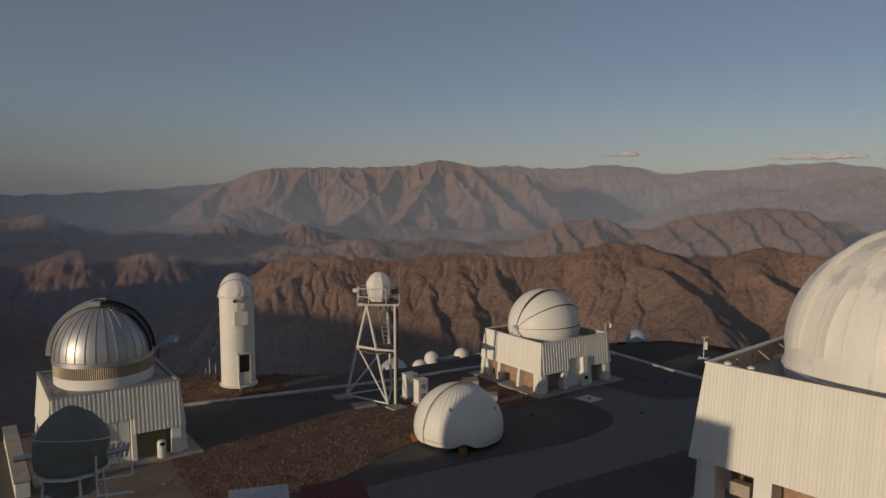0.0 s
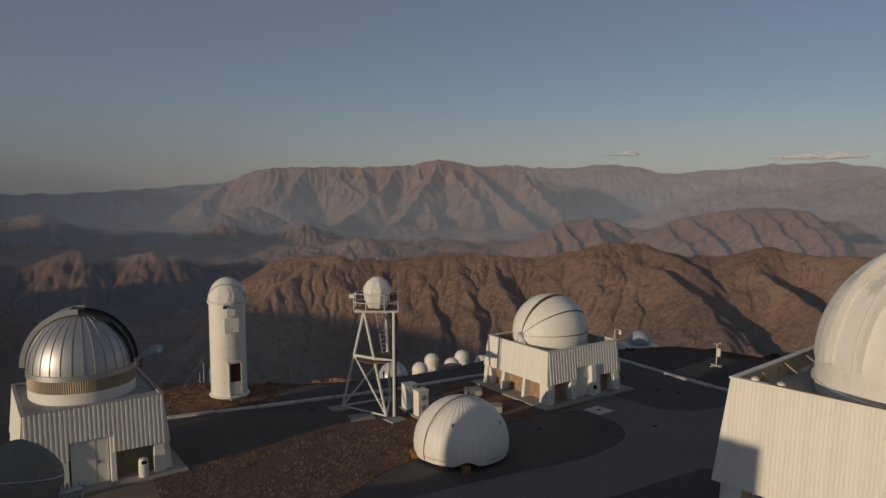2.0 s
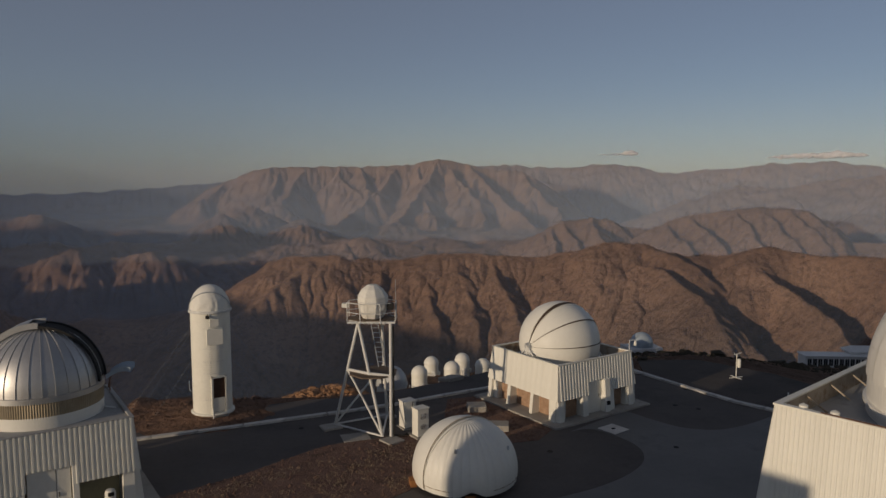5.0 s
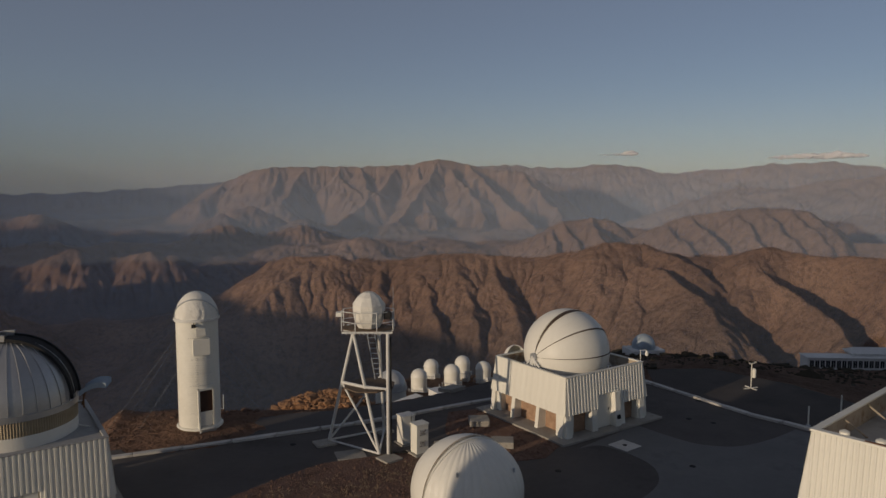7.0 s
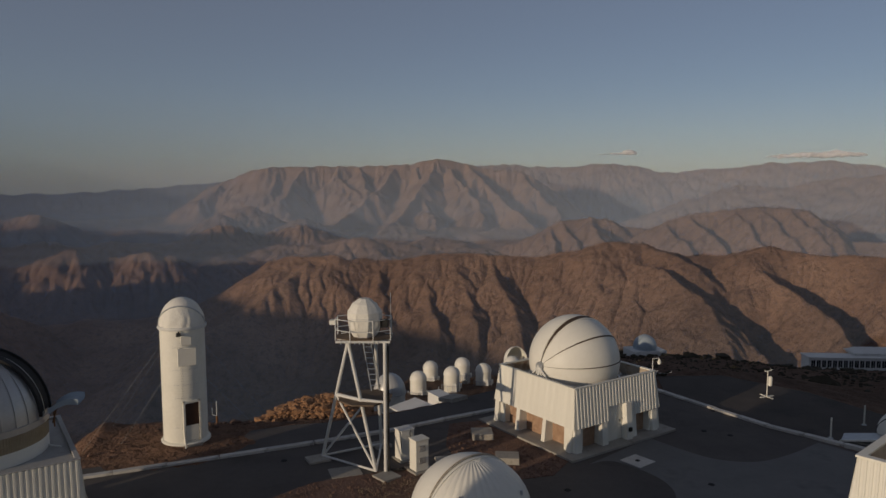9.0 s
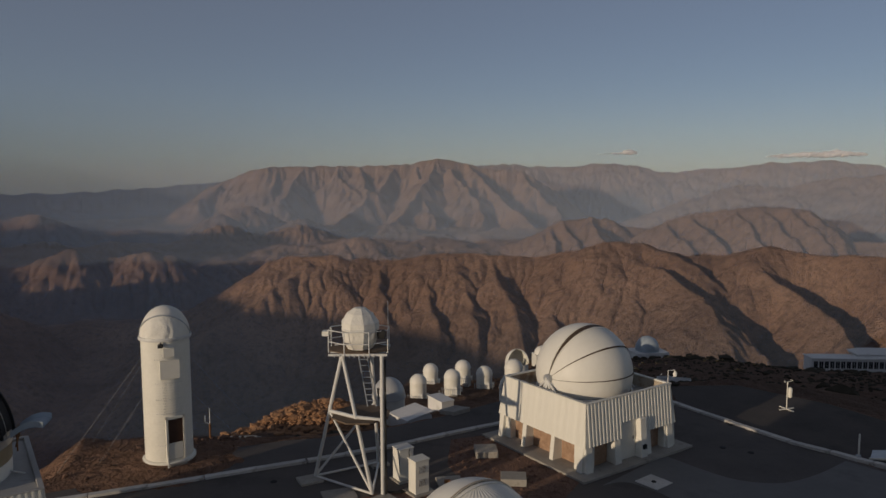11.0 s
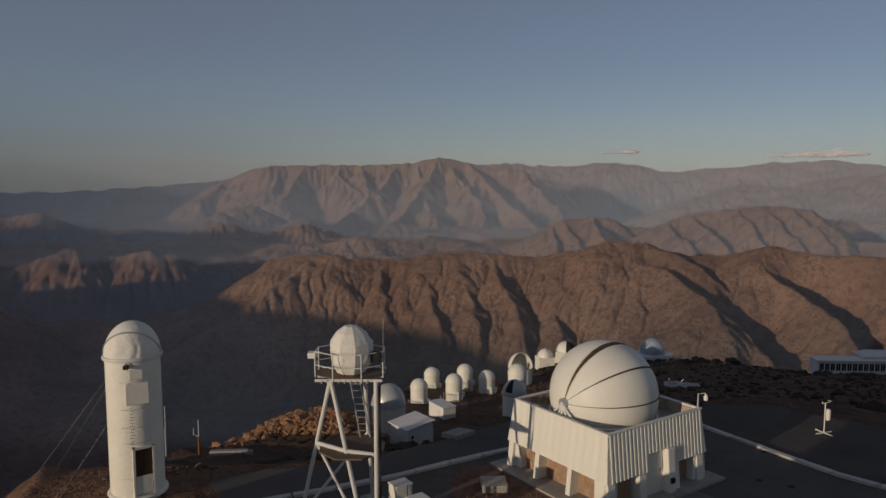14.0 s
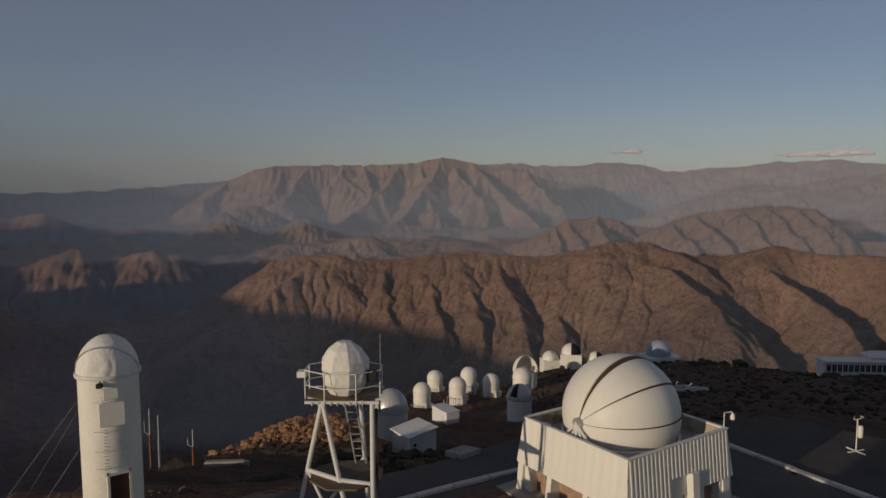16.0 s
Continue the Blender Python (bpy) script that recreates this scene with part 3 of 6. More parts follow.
NETS = ridge_lines()


def land_height(x, y):
    shape = x.shape
    x, y = x.ravel(), y.ravel()
    px, py = x - ORIGIN[0], y - ORIGIN[1]
    r, az = np.hypot(px, py), np.degrees(np.arctan2(px, py))
    floor = -262 + 66 * smooth(r, 1500, 2300) + 40 * smooth(r, 3600, 4800) - 60 * smooth(-az, 5, 30) * (1 - smooth(r, 1100, 1800)) - 40 * smooth(az, 2, 8) * (1 - smooth(az, 14, 18)) * smooth(r, 2900, 3500) * (1 - smooth(r, 4200, 4600))
    z = floor + 16 * fractal(x / 260, y / 260, 5, 3) + 10 * ridged(x / 170, y / 170, 4, 9)
    for k, (crest, jag) in enumerate(SIDES):
        ca, cr, ch = (np.array(v, float) for v in zip(*crest))
        d = np.abs(r - np.interp(az, ca, cr))
        hc = np.interp(az, ca, ch, -600, -600) + jag * fractal(np.radians(az) * 15, az * 0 + k, 4, 80 + k)
        tall = np.maximum(hc + 330, 60.0)
        z = np.maximum(z, hc - tall * (1 - np.exp(-0.5 * d / tall)) - 0.03 * d)
    seen = np.abs(az) < 44
    for k, (lines, steep, gap, jag) in enumerate(NETS):
        size = gap / 62
        for pts, more, shaded in lines:
            xs, ys = [p.x for p in pts], [p.y for p in pts]
            reach = (pts[0].z + 270) / (steep * more)
            near = seen & (x > min(xs) - reach) & (x < max(xs) + reach) & (y > min(ys) - reach) & (y < max(ys) + reach)
            if not near.any():
                continue
            qx, qy = x[near], y[near]
            wx = qx + 13 * size * lattice(qx / (85 * size), qy / (85 * size), 140 + k) + 4 * size * lattice(qx / (28 * size), qy / (28 * size), 150 + k)
            wy = qy + 13 * size * lattice(qx / (85 * size), qy / (85 * size), 170 + k) + 4 * size * lattice(qx / (28 * size), qy / (28 * size), 180 + k)
            rise = jag * fractal(qx / (36 * size), qy / (36 * size), 3, 200 + k)
            best = np.full(qx.shape, -900.0)
            for p, q in zip(pts, pts[1:]):
                ex, ey = q.x - p.x, q.y - p.y
                t = np.clip(((wx - p.x) * ex + (wy - p.y) * ey) / max(ex * ex + ey * ey, 1e-6), 0, 1)
                off = np.hypot(wx - p.x - t * ex, wy - p.y - t * ey)
                blunt = 5.0 * size
                east = smooth((wy - p.y - t * ey) * ex - (wx - p.x - t * ex) * ey, -3.0 * math.hypot(ex, ey), 5.0 * math.hypot(ex, ey))
                fall = steep * more * (1 + (shaded - 1) * east) * (np.sqrt(off * off + blunt * blunt) - blunt)
                best = np.maximum(best, p.z + (q.z - p.z) * t - fall)
            z[near] = np.maximum(z[near], best + rise * (1 if more < 1.05 else 0.7))
    for k, spur in enumerate(HOLLOW_SPURS):
        # the ground falls away steeply on the side of these spurs that lies in shade
        pts = placed(spur)
        near = seen & (np.abs(x - pts[1].x) < 420) & (np.abs(y - pts[1].y) < 420)
        if not near.any():
            continue
        qx, qy = x[near], y[near]
        wx, wy = qx + 10 * lattice(qx / 80, qy / 80, 140), qy + 10 * lattice(qx / 80, qy / 80, 170)
        close, cut = np.full(qx.shape, 1e9), np.zeros(qx.shape)
        for i, (p, q) in enumerate(zip(pts, pts[1:])):
            ex, ey = q.x - p.x, q.y - p.y
            length = math.hypot(ex, ey)
            t = ((wx - p.x) * ex + (wy - p.y) * ey) / length ** 2
            tc = np.clip(t, 0, 1)
            off = np.hypot(wx - p.x - tc * ex, wy - p.y - tc * ey)
            aside = ((wy - p.y - tc * ey) * ex - (wx - p.x - tc * ex) * ey) / length
            trough = 42 * smooth(aside, 2, 44) * (1 - smooth(aside, 50, 130)) * smooth(i + tc, 0.0, 1.0) * (1 - smooth(np.abs(t - tc) * length, 0, 70))
            cut = np.where(off < close, trough, cut)
            close = np.minimum(close, off)
        z[near] = z[near] - cut
    crest = placed(FRONT)
    for p, q in zip(crest, crest[1:]):
        near = seen & (x > min(p.x, q.x) - 70) & (x < max(p.x, q.x) + 70) & (y > min(p.y, q.y) - 70) & (y < max(p.y, q.y) + 70)
        if near.any():
            ex, ey = q.x - p.x, q.y - p.y
            t = np.clip(((x[near] - p.x) * ex + (y[near] - p.y) * ey) / (ex * ex + ey * ey), 0, 1)
            off = np.hypot(x[near] - p.x - t * ex, y[near] - p.y - t * ey)
            z[near] = np.maximum(z[near], p.z + (q.z - p.z) * t - 1.0 - 0.9 * off)
    detail = ridged(x / 48 + 0.3 * fractal(x / 60, y / 60, 2, 58), y / 48, 4, 55, 0.55) * 4.0 + fractal(x / 14, y / 14, 3, 57) * 1.6
    z = z + detail * smooth(r, 420, 900) * (0.75 + 0.25 * smooth(r, 2000, 3500))
    n = near_height(x, y)
    wild = smooth(-n, 92, 150)
    n = n + wild * (fractal(x / 60, y / 60, 5, 71) * 9 + 16 * ridged(x / 110, y / 110, 4, 72))
    return np.maximum(n, z).reshape(shape)


def erode(Z, r, step, rounds):
    """Let running water cut gullies into a fan of ground: drainage area from the steepest fall of every cell, then incision."""
    na, nr = Z.shape
    idx = np.arange(na * nr).reshape(na, nr)
    keep = np.broadcast_to((smooth(r, 480, 850) * (1 - 0.45 * smooth(r, 2300, 3200)))[None, :], Z.shape)
    across, along = np.broadcast_to((r * step)[None, :], Z.shape), np.broadcast_to(np.gradient(r)[None, :], Z.shape)
    area = across * along
    ways = [(di, dj) for di in (-1, 0, 1) for dj in (-1, 0, 1) if di or dj]
    for k in range(rounds):
        best, recv, lowest = np.zeros_like(Z), idx.copy(), np.full_like(Z, 1e9)
        span = np.ones_like(Z)
        inner = (slice(1, -1), slice(1, -1))
        for di, dj in ways:
            zn = Z[1 + di:na - 1 + di, 1 + dj:nr - 1 + dj]
            dist = np.sqrt((di * across[inner]) ** 2 + (dj * along[inner]) ** 2)
            s = (Z[inner] - zn) / dist
            lowest[inner] = np.minimum(lowest[inner], zn)
            m = s > best[inner]
            best[inner] = np.where(m, s, best[inner])
            recv[inner] = np.where(m, idx[1 + di:na - 1 + di, 1 + dj:nr - 1 + dj], recv[inner])
            span[inner] = np.where(m, dist, span[inner])
        flat = recv.ravel()
        total = area.ravel().copy()
        hop = np.where(flat == idx.ravel(), na * nr, flat)
        hop = np.append(hop, na * nr)
        total = np.append(total, 0.0)
        for _ in range(9):
            total = total + np.bincount(hop, weights=total, minlength=na * nr + 1)
            total[-1] = 0.0
            hop = hop[hop]
        A = total[:-1].reshape(na, nr)
        f = keep * 0.014 * np.sqrt(np.minimum(A, 40000.0)) / span
        Z = (Z + f * Z.ravel()[flat].reshape(na, nr)) / (1 + f)
        pit = (recv == idx) & (lowest < 1e8)
        Z = np.where(pit, Z + 0.8 * np.maximum(lowest - Z, 0), Z)
        soft = keep[1:-1, 1:-1] * 0.05
        Z[1:-1, 1:-1] += soft * ((Z[2:, 1:-1] + Z[:-2, 1:-1] - 2 * Z[1:-1, 1:-1]) * np.minimum(4.0 / across[1:-1, 1:-1] ** 2, 1.0)
                                 + (Z[1:-1, 2:] + Z[1:-1, :-2] - 2 * Z[1:-1, 1:-1]) * np.minimum(4.0 / along[1:-1, 1:-1] ** 2, 1.0))
        # loose slopes slide until they lie at rest
        for axis, d in ((0, across), (1, along)):
            g = np.diff(Z, axis=axis)
            dd = d[1:, :] if axis == 0 else d[:, 1:]
            over = np.clip(np.abs(g) - 0.85 * dd, 0, None) * np.sign(g) * 0.22
            over = over * (keep[1:, :] if axis == 0 else keep[:, 1:])
            if axis == 0:
                Z[:-1, :] += over
                Z[1:, :] -= over
            else:
                Z[:, :-1] += over
                Z[:, 1:] -= over
    return Z


def land():
    """One sheet of ground from the summit to the horizon, finer where the view looks."""
    az = np.concatenate([np.arange(-180, -40, 2.0), np.arange(-40, 40, 0.078), np.arange(40, 180, 2.0)])
    r = np.concatenate([np.linspace(2, 24, 12), np.geomspace(25, 260, 150), np.geomspace(263, 880, 90), np.linspace(884, 1400, 150),
                        np.linspace(1407, 2500, 130), np.linspace(2510, 3700, 130), np.linspace(3715, 4880, 70)])
    A, R = np.meshgrid(np.radians(az), r, indexing="ij")
    X, Y = ORIGIN[0] + R * np.sin(A), ORIGIN[1] + R * np.cos(A)
    Z = land_height(X, Y)
    view, far = slice(70, 70 + 1026), slice(100, None)
    Z[view, far] = erode(Z[view, far].copy(), r[far], radians(0.078), 36)
    na, nr = len(az), len(r)
    co = np.stack([X, Y, Z], -1).reshape(-1, 3)
    co = np.concatenate([co, [[ORIGIN[0], ORIGIN[1], -0.05]]])
    i, j = np.meshgrid(np.arange(na), np.arange(nr - 1), indexing="ij")
    i2 = (i + 1) % na
    quads = np.stack([i * nr + j, i * nr + j + 1, i2 * nr + j + 1, i2 * nr + j], -1).reshape(-1, 4)
    a = np.arange(na)
    tris = np.stack([np.full(na, na * nr), a * nr, ((a + 1) % na) * nr], -1)
    me = bpy.data.meshes.new("ground")
    me.vertices.add(len(co))
    me.vertices.foreach_set("co", co.ravel())
    loops = np.concatenate([quads.ravel(), tris.ravel()])
    starts = np.concatenate([np.arange(len(quads)) * 4, len(quads) * 4 + np.arange(len(tris)) * 3])
    me.loops.add(len(loops))
    me.loops.foreach_set("vertex_index", loops.astype(np.int32))
    me.polygons.add(len(starts))
    me.polygons.foreach_set("loop_start", starts.astype(np.int32))
    me.update(calc_edges=True)
    me.validate()
    me.polygons.foreach_set("use_smooth", np.ones(len(me.polygons), bool))
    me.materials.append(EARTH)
    ob = new("ground", me)
    if me.polygons[0].normal.z < 0:
        me.flip_normals()
    return tagged(ob, "bare brown arid mountain ground with ridges and valleys", "ground", kind="structure")


land()


def ground_at(x, y):
    return float(land_height(np.array([float(x)]), np.array([float(y)]))[0])


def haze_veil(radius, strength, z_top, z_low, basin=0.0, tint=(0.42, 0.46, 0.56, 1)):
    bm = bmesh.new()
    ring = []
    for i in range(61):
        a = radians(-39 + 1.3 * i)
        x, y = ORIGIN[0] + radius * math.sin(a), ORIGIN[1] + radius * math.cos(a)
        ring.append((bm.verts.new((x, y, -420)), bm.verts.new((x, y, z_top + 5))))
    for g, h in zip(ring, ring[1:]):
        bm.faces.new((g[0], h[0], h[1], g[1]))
    ob = part("haze", bm, haze_material("haze_sheet", strength, z_top, z_low, basin, radius, tint), smooth=True)
    return tagged(ob, "tinted see-through sheet painting haze between the mountain ranges", "haze", kind="structure")


# haze put in as tinted upright sheets, bluest over the near valley
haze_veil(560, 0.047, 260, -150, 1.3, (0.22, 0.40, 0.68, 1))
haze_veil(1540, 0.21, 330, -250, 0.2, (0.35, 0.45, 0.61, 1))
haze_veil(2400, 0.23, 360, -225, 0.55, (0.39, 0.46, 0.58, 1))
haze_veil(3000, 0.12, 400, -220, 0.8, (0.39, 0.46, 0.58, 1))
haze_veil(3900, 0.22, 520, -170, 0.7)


def cloud(az, el, width, height, seed):
    """A small bank of lit cloud low over the far range."""
    rng = random.Random(seed)
    bm = bmesh.new()
    n = int(width / 4)
    for i in range(n):
        t = (i + 0.5) / n * 2 - 1
        s = height * (0.25 + 0.75 * max(0.0, 0.6 + 0.8 * noise.noise(Vector((t * width / 55, seed * 7.1, 0))))) * (1 - 0.8 * abs(t) ** 2.5)
        q = s * rng.uniform(0.22, 0.42)
        m = pose(t * width / 2 + rng.uniform(-8, 8), rng.uniform(-10, 10), rng.uniform(0, 1) * s * 0.6) @ Matrix.Diagonal((q * rng.uniform(1.2, 2.4), 10, q, 1))
        bmesh.ops.create_icosphere(bm, subdivisions=2, radius=1, matrix=m)
    for v in bm.verts:
        v.co += Vector(noise.noise_vector(v.co * 0.10)) * 3.0 + Vector(noise.noise_vector(v.co * 0.3)) * 1.2
    ob = part("cloud", bm, CLOUD, smooth=True, sharp=180)
    r = 4780
    ob.matrix_world = Matrix.Translation((r * math.sin(radians(az)), 12 + r * math.cos(radians(az)), 14 + r * math.tan(radians(el)))) @ pose(0, 0, 0, 0, 0, -az)
    return tagged(ob, "small pale cloud lit by the low sun over the far range", "cloud", kind="structure")


cloud(14.1, 1.86, 110, 42, 1)
cloud(12.9, 1.84, 190, 14, 4)
cloud(27.0, 1.50, 520, 40, 2)
cloud(28.3, 1.56, 330, 50, 3)


# ---- paved summit ----
def paving(name, points, z, material, label, category):
    ob = part(name, slab(points, z - 0.12, z), material)
    return tagged(ob, label, category, kind="structure")


paving("pavement", [(-26, 22), (-24.6, 33.5), (-19.6, 41.7), (-16.2, 43.3), (-7.1, 47.3), (3.4, 53.1), (8, 56.2), (14.2, 56.6), (18.6, 50.0), (23, 44.2), (38, 26), (38, -14), (-26, -14)], 0.0, ASPHALT,
       "old dark brownish asphalt of the summit plateau", "asphalt")
paving("pavement", [(-19.2, 42.6), (-18.6, 43.6), (-16, 44.9), (-12.7, 46.9), (-11.9, 49.0), (-9, 50.3), (-7, 50.7), (-3, 52.5), (0, 54.5), (3, 57.0), (6, 59.2), (8, 58.6), (3.2, 53.35), (-7.3, 47.55), (-16.3, 43.5)], -0.012, ASPHALT,
       "dark asphalt shoulder behind the kerb", "asphalt")
paving("pavement", [(14.7, 57.0), (18.9, 50.4), (23.1, 45.2), (30, 37.5), (33.5, 38.5), (28, 49), (24.2, 56.6), (20, 60.8), (15.2, 60.6)], -0.014, YARD,
       "dark trodden dirt and asphalt beyond the kerb", "asphalt")


paving("pavement", [(14.6, 34.9), (13.35, 34.0), (9.5, 30.4), (8.0, 27.5), (12.4, 27.5), (17.5, 31.0)], 0.012, ASPHALT, "dark asphalt patch beside the large building", "asphalt")


def bow(points, steps=6):
    """A rounded outline through points."""
    out = []
    n = len(points)
    for i in range(n - 1):
        p0, p1, p2, p3 = (Vector(points[max(i + k, 0) if i + k < n else n - 1]) for k in (-1, 0, 1, 2))
        for s in range(steps):
            t = s / steps
            out.append(tuple(0.5 * ((2 * p1) + (p2 - p0) * t + (2 * p0 - 5 * p1 + 4 * p2 - p3) * t * t + (3 * p1 - p0 - 3 * p2 + p3) * t ** 3)))
    out.append(tuple(points[-1]))
    return out


paving("road", bow([(-5.5, 29.8), (-3.06, 31.52), (-0.46, 33.16), (3.62, 35.37), (6.83, 37.0), (9.05, 38.76), (10.29, 40.68), (10.24, 42.78), (8.6, 44.9), (7.2, 44.6)], 5)
       + bow([(11.2, 48.2), (12.85, 46.01), (14.06, 45.08), (15.8, 44.91), (17.88, 45.9), (20.1, 47.5)], 5)
       + [(23.2, 43.6), (30, 34), (14.5, 34.8), (13.19, 36.16), (8.45, 33.24), (6.6, 32.2), (4.6, 30.9), (3, 28), (-4, 26)], 0.006, ROAD, "grey asphalt road across the observatory plateau", "road")
paving("path", [(-16.6, 33.3), (-14.18, 34.83), (-13.2, 33.6), (-10.6, 29.6), (-7, 24), (-16, 24)], 0.01, DUSTY, "dusty concrete path to the dome building", "path")


def gravel_bed(points, z, seed, count, label):
    """A bed of red-brown gravel with loose stones."""
    bed = thing("gravel_bed", label, "gravel", kind="structure")
    part("bed", slab(points, z - 0.1, z), GRAVEL, bed)
    rng = random.Random(seed)
    xs, ys = [p[0] for p in points], [p[1] for p in points]

    def inside(x, y):
        hit = False
        for (x1, y1), (x2, y2) in zip(points, points[1:] + points[:1]):
            if (y1 > y) != (y2 > y) and x < (x2 - x1) * (y - y1) / (y2 - y1) + x1:
                hit = not hit
        return hit

    verts, faces = [], []
    while count:
        x, y = rng.uniform(min(xs), max(xs)), rng.uniform(min(ys), max(ys))
        if not inside(x, y):
            continue
        count -= 1
        s, a = rng.uniform(0.02, 0.06) * (1 + 1.2 * (rng.random() < 0.04)), rng.uniform(0, 6.3)
        b = len(verts)
        for k in range(5):
            t = a + k * 1.257 + rng.uniform(-0.3, 0.3)
            verts.append((x + s * math.cos(t), y + s * math.sin(t), z - 0.01))
        verts.append((x + rng.uniform(-0.3, 0.3) * s, y + rng.uniform(-0.3, 0.3) * s, z + s * rng.uniform(0.5, 0.9)))
        faces += [(b + k, b + (k + 1) % 5, b + 5) for k in range(5)]
    me = bpy.data.meshes.new("stones")
    me.from_pydata(verts, [], faces)
    me.materials.append(PEBBLE)
    st = new("stones", me)
    st.parent = bed
    st["kind"] = "stuff"
    return bed


gravel_bed([(-13.8, 34.4), (-13.2, 35.5), (-11.64, 36.83), (-9.61, 38.59), (-7.49, 41.02), (-6.32, 42.29), (-4.6, 43.0), (-3.25, 43.5), (-1.4, 44.3), (0.2, 43.6), (0.4, 40.5), (-1.2, 38.6), (-1.5, 36.9), (-2.61, 35.7),
            (-4.3, 32.79), (-5.98, 30.1), (-11.0, 30.1)], 0.03, 11, 7000, "bed of red-brown gravel on the plateau")
gravel_bed([(1.9, 51.0), (4.1, 48.0), (6.2, 44.9), (5.2, 43.2), (3.0, 42.6), (1.0, 44.0), (0.0, 47.0), (0.2, 50.4)], 0.02, 12, 2600, "patch of reddish gravel beside the square building")


def dry_grass(count, seed, place):
    """Tufts of bleached dry grass, past counting, as one mesh."""
    rng = random.Random(seed)
    verts, faces = [], []
    while count:
        x, y = place(rng)
        count -= 1
        for _ in range(6):
            a, h, lean = rng.uniform(0, 6.28), rng.uniform(0.05, 0.15), rng.uniform(0.04, 0.16)
            px, py = x + rng.gauss(0, 0.05), y + rng.gauss(0, 0.05)
            c, d = math.cos(a), math.sin(a)
            b = len(verts)
            verts += [(px - 0.008 * d, py + 0.008 * c, 0.02), (px + 0.008 * d, py - 0.008 * c, 0.02), (px + lean * c, py + lean * d, 0.02 + h)]
            faces.append((b, b + 1, b + 2))
    me = bpy.data.meshes.new("dry_grass")
    me.from_pydata(verts, [], faces)
    me.materials.append(STRAW)
    return tagged(new("dry_grass", me), "thin tufts of bleached dry grass on the gravel", "dry grass", kind="stuff")


def on_bed(r):
    while True:
        u, v = r.uniform(-13.0, -0.5), r.uniform(30.4, 43.0)
        if v < 36.2 + 0.62 * (u + 11.6) + 0.6 and v > 30.5 + max(0.0, 1.62 * (u + 5.6)) and noise.noise(Vector((u * 0.5, v * 0.5, 3))) > -0.12:
            return u, v


dry_grass(1500, 31, on_bed)


def kerb_line(points, label):
    """A run of single kerb stones along a line, each a little out of true."""
    run = thing("kerb", label, "kerb", kind="structure")
    bm = box(-0.99, -0.17, -0.1, 0.99, 0.17, 0.13, 0.025)
    first = part("kerb_stone", bm, KERB, run)
    mesh, used = first.data, False
    rng = random.Random(5)
    for (x0, y0), (x1, y1) in zip(points, points[1:]):
        length = math.hypot(x1 - x0, y1 - y0)
        n = max(1, round(length / 2.0))
        for i in range(n):
            t = (i + 0.5) / n
            m = pose(x0 + (x1 - x0) * t + rng.uniform(-0.03, 0.03), y0 + (y1 - y0) * t + rng.uniform(-0.03, 0.03), rng.uniform(-0.02, 0.02), 0, rng.uniform(-0.6, 0.6), math.degrees(math.atan2(y1 - y0, x1 - x0)) + rng.uniform(-0.8, 0.8))
            m = m @ Matrix.Diagonal((length / n / 2.0, 1, 1, 1))
            if used:
                piece("kerb_stone", mesh, run, m)
            else:
                first.matrix_local, used = m, True
    return run


kerb_line([(-20.6, 40.9), (-18.4, 42.45), (-16.2, 43.4), (-11.6, 45.35), (-7.1, 47.35), (-3.4, 49.1), (3.4, 53.15)], "weathered pale concrete kerb behind the tower")
kerb_line([(13.6, 57.9), (18.5, 50.0), (22.7, 45.65), (25.5, 42.6)], "weathered pale concrete kerb along the plateau's far side")


